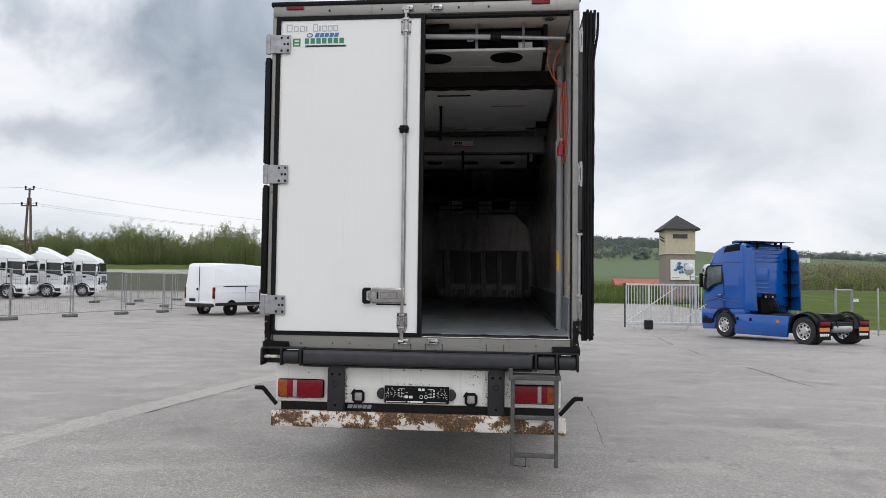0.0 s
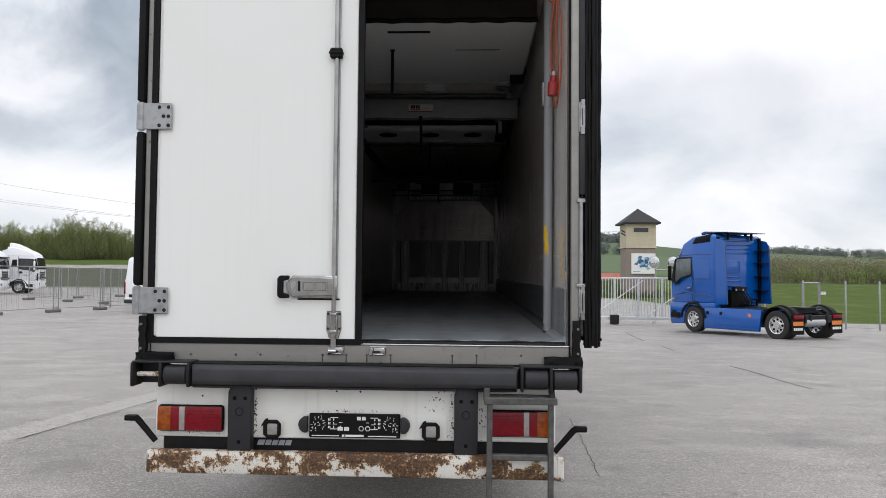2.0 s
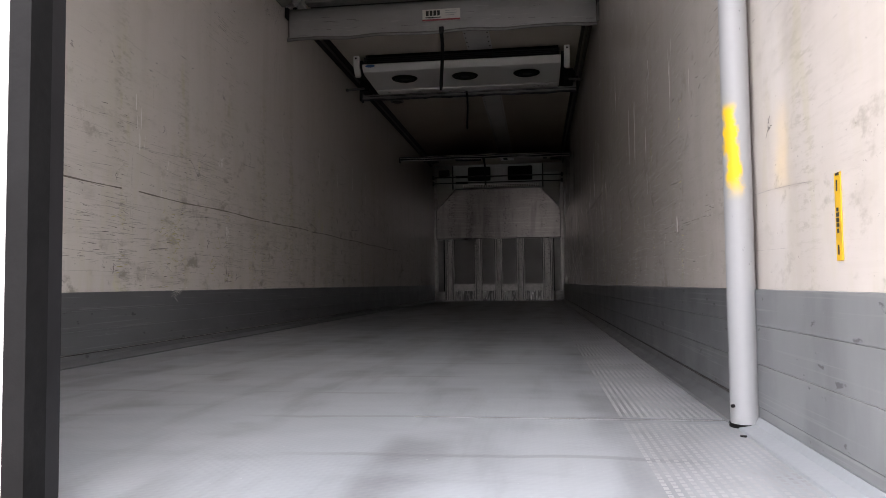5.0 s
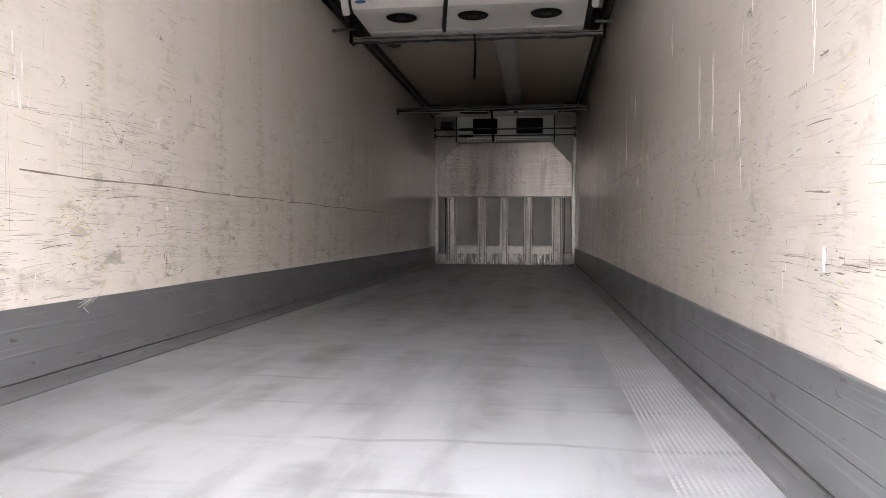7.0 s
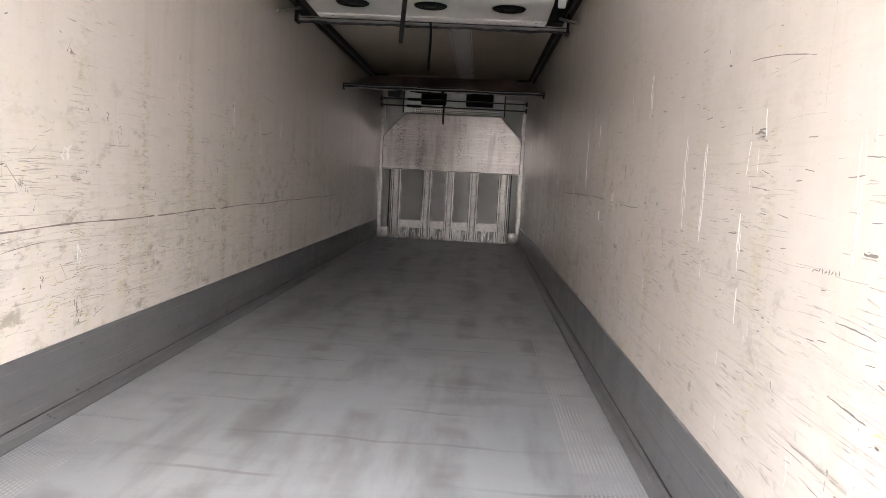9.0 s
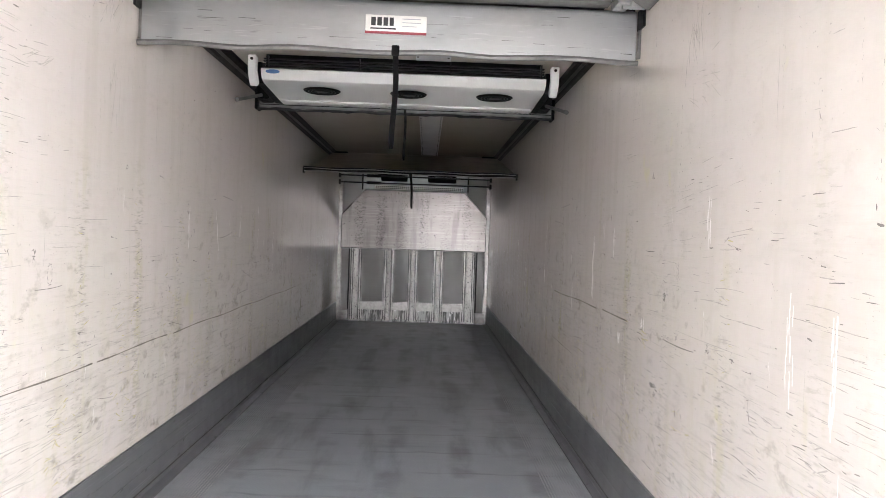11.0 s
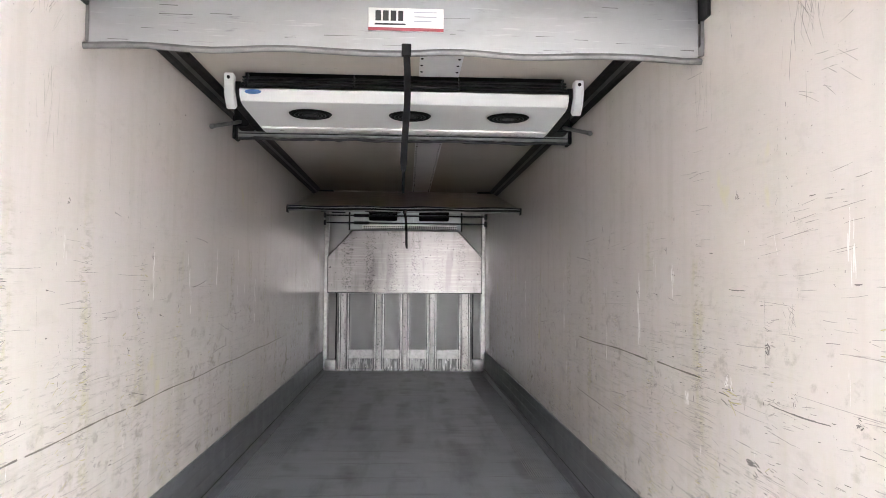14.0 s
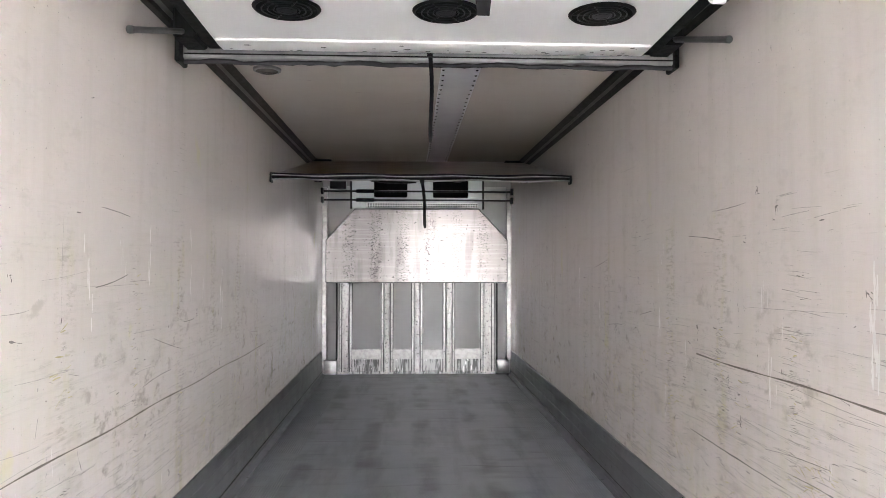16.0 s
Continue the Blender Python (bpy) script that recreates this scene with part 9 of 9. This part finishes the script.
def shrub_tree(name, label, height, spread, seed, leaves, leaf, size):
    """Many thin upright stems, each with a plume of leaves; open at the top, dense below."""
    rng = random.Random(seed)
    t = thing(name, label, "tree", (0, 0, 0), "trees along the meadow")
    bm = B()
    lobes = []
    for i in range(rng.randint(13, 17)):
        a = rng.uniform(0, 2 * math.pi)
        r = spread * rng.random() ** 0.6
        hgt = height * rng.uniform(0.62, 1.0) * (1 - 0.5 * (r / spread) ** 2)
        tip_ = Vector((r * math.cos(a) * 1.15, r * math.sin(a) * 1.15, hgt))
        foot = Vector((r * math.cos(a) * 0.4, r * math.sin(a) * 0.4, -0.1))
        mid_ = foot.lerp(tip_, 0.5) + Vector((rng.uniform(-0.2, 0.2), rng.uniform(-0.2, 0.2), 0))
        tube(bm, [foot, mid_, tip_], [0.07, 0.045, 0.01], 5)
        for f in (0.25, 0.42, 0.58, 0.72, 0.85, 0.97):
            p = foot.lerp(tip_, f) + Vector((rng.uniform(-0.3, 0.3), rng.uniform(-0.3, 0.3), 0))
            lobes.append((*p, height * (0.115 if f < 0.6 else 0.085 if f < 0.9 else 0.05) * rng.uniform(0.7, 1.2)))
            if f > 0.4 and rng.random() < 0.6:
                q = p + Vector((rng.uniform(-0.7, 0.7), rng.uniform(-0.7, 0.7), rng.uniform(0.1, 0.6)))
                tube(bm, [p, q], [0.02, 0.006], 4)
                lobes.append((*q, height * 0.06 * rng.uniform(0.6, 1.2)))
    part("trunk", bm, BARK, t)
    bm = B()
    leaf_cloud(bm, lobes, leaves, size, rng, 1.3)
    part("crown", bm, leaf, t, smooth=0)
    return t


shrubs = [shrub_tree("willow_shrub", "tall many-stemmed shrub in fresh spring leaf", 5.6, 2.9, sd, 12000, LEAF, 0.060) for sd in (3, 8, 14)]
rng = random.Random(31)
spots = []
# rounded clumps: centre, half width and height of each
for cx, half, tall in ((-101, 6, 4.6), (-89, 6.5, 5.0), (-79, 4, 4.2), (-70.5, 3.6, 5.6), (-61.3, 6.6, 5.2), (-49.9, 6.6, 5.9), (-37.6, 5.8, 5.7), (-26.5, 5.5, 5.0), (-15.5, 5, 4.6)):
    n = int(half * 3.2)
    for i in range(n):
        u = -1 + 2 * (i + rng.random()) / n
        spots.append((cx + u * half, rng.uniform(84, 90), tall * (0.42 + 0.58 * math.sqrt(max(0.0, 1 - u * u))) * rng.uniform(0.90, 1.08) / 5.6))
x = -104.0
while x < -10:
    # low scrub closes the gaps between the clumps
    spots.append((x, rng.uniform(88, 92), rng.uniform(0.26, 0.38)))
    x += rng.uniform(1.4, 2.2)
for i, (x, y, s) in enumerate(spots):
    m = pose(x, y, ground_z(x, y) - 0.1, 0, 0, rng.uniform(0, 360))
    c = shrubs[i] if i < 3 else copy_thing(shrubs[i % 3], m)
    if i < 3:
        c.matrix_basis = m
    c.scale = (s * 0.8, s * 0.8, s)


def woods(name, label, spots, count, leaf, size, seed):
    rng = random.Random(seed)
    bm = B()
    for x, y, hgt in spots:
        z = ground_z(x, y)
        lobes = [(x + rng.uniform(-0.3, 0.3) * hgt, y + rng.uniform(-0.3, 0.3) * hgt, z + hgt * rng.uniform(0.10, 0.85), hgt * rng.uniform(0.16, 0.28)) for _ in range(8)]
        tube(bm, [(x, y, z), (x, y, z + hgt * 0.7)], [0.25, 0.05], 4)
        leaf_cloud(bm, lobes, count, size, rng)
    ob = part(name, bm, leaf, smooth=0)
    return tagged(ob, label, "woods", kind="stuff")


rng = random.Random(5)
woods("meadow_woods", "strip of brown and green spring woodland beyond the meadow", [(rng.uniform(58, 235), rng.uniform(146, 185), rng.uniform(4.4, 7.0)) for _ in range(620)], 600, LEAFDARK, 0.115, 2)
woods("meadow_woods", "pale yellow-green trees among the woodland", [(rng.uniform(60, 230), rng.uniform(144, 160), rng.uniform(3.4, 6.4)) for _ in range(80)], 600, LEAFGOLD, 0.105, 3)
woods("meadow_woods", "green trees at the edge of the woodland", [(rng.uniform(60, 230), rng.uniform(142, 148), rng.uniform(2.0, 4.2)) for _ in range(130)], 480, LEAF, 0.105, 4)
woods("hill_woods", "dark woods on the far hillside", [(rng.uniform(60, 135), rng.uniform(560, 640), rng.uniform(5, 9)) for _ in range(140)], 240, LEAFFAR, 0.5, 6)
woods("hill_woods", "dark woods along the far ridge", [(rng.uniform(330, 700), rng.uniform(800, 900), rng.uniform(7, 12)) for _ in range(260)], 200, LEAFFAR, 0.7, 7)
woods("hill_woods", "dark woods low on the far slope", [(rng.uniform(-60, 85), rng.uniform(400, 520), rng.uniform(4, 7)) for _ in range(160)], 240, LEAFFAR, 0.38, 8)
for x, y, s in ((216, 555, 0.75), (74, 600, 0.6)):
    z = ground_z(x, y)
    fh = thing("farmhouse", "white farmhouse with a grey roof on the far hill", "house", (x, y, z))
    part("wall", box(B(), x - 6 * s, x + 6 * s, y - 4, y + 4, z - 1, z + 4.5 * s), PAPER, fh)
    part("roof", prism(B(), [(y - 4.8, z + 4.5 * s), (y + 4.8, z + 4.5 * s), (y, z + 7.5 * s)], "x", x - 6.5 * s, x + 6.5 * s), ROOF, fh)

# long grass at the meadow's edge
rng = random.Random(12)
bm = B()
for _ in range(9000):
    x = rng.uniform(4, 22)
    y = 70 + rng.random() ** 2 * 26
    z = ground_z(x, y)
    a, hh, w = rng.uniform(0, 3.14), rng.uniform(0.35, 0.9), rng.uniform(0.03, 0.08)
    bm.faces.new([bm.verts.new((x - w * math.cos(a), y - w * math.sin(a), z - 0.05)), bm.verts.new((x + w * math.cos(a), y + w * math.sin(a), z - 0.05)), bm.verts.new((x + rng.uniform(-0.15, 0.15), y, z + hh))])
tagged(part("long_grass", bm, GRASSBLADE, smooth=0), "long green grass at the edge of the meadow", "grass", kind="stuff")

# tar-filled cracks in the yard
for pts in ([(5.92, 10.7), (5.94, 9.4), (5.88, 8.2), (5.90, 7.05)], [(6.64, 24.0), (6.30, 21.2), (6.08, 18.6)], [(6.02, 16.4), (5.98, 15.4), (5.88, 14.5)], [(-3.71, 2.56), (-3.60, 3.3), (-3.47, 4.0), (-3.38, 4.81), (-3.24, 5.6)], [(1.78, 4.0), (1.76, 2.8), (1.71, 1.7)]):
    bm = B()
    rng = random.Random(int(pts[0][0] * 100))
    fine = bend([(p[0], p[1], 0) for p in pts], 9)
    prev = None
    for i, p in enumerate(fine):
        w = (0.016 if pts[0][0] > 5 else 0.008 if pts[0][0] < 0 else 0.003) * rng.uniform(0.5, 1.3)
        x, y = p.x + rng.uniform(-0.012, 0.012), p.y
        row = [bm.verts.new((x - w, y, ground_z(x, y) + 0.003)), bm.verts.new((x + w, y, ground_z(x, y) + 0.003))]
        if prev:
            bm.faces.new((prev[0], prev[1], row[1], row[0]))
        prev = row
    tagged(part("crack", bm, BLACK, smooth=0), "dark tar-filled crack in the asphalt", "crack", kind="structure")
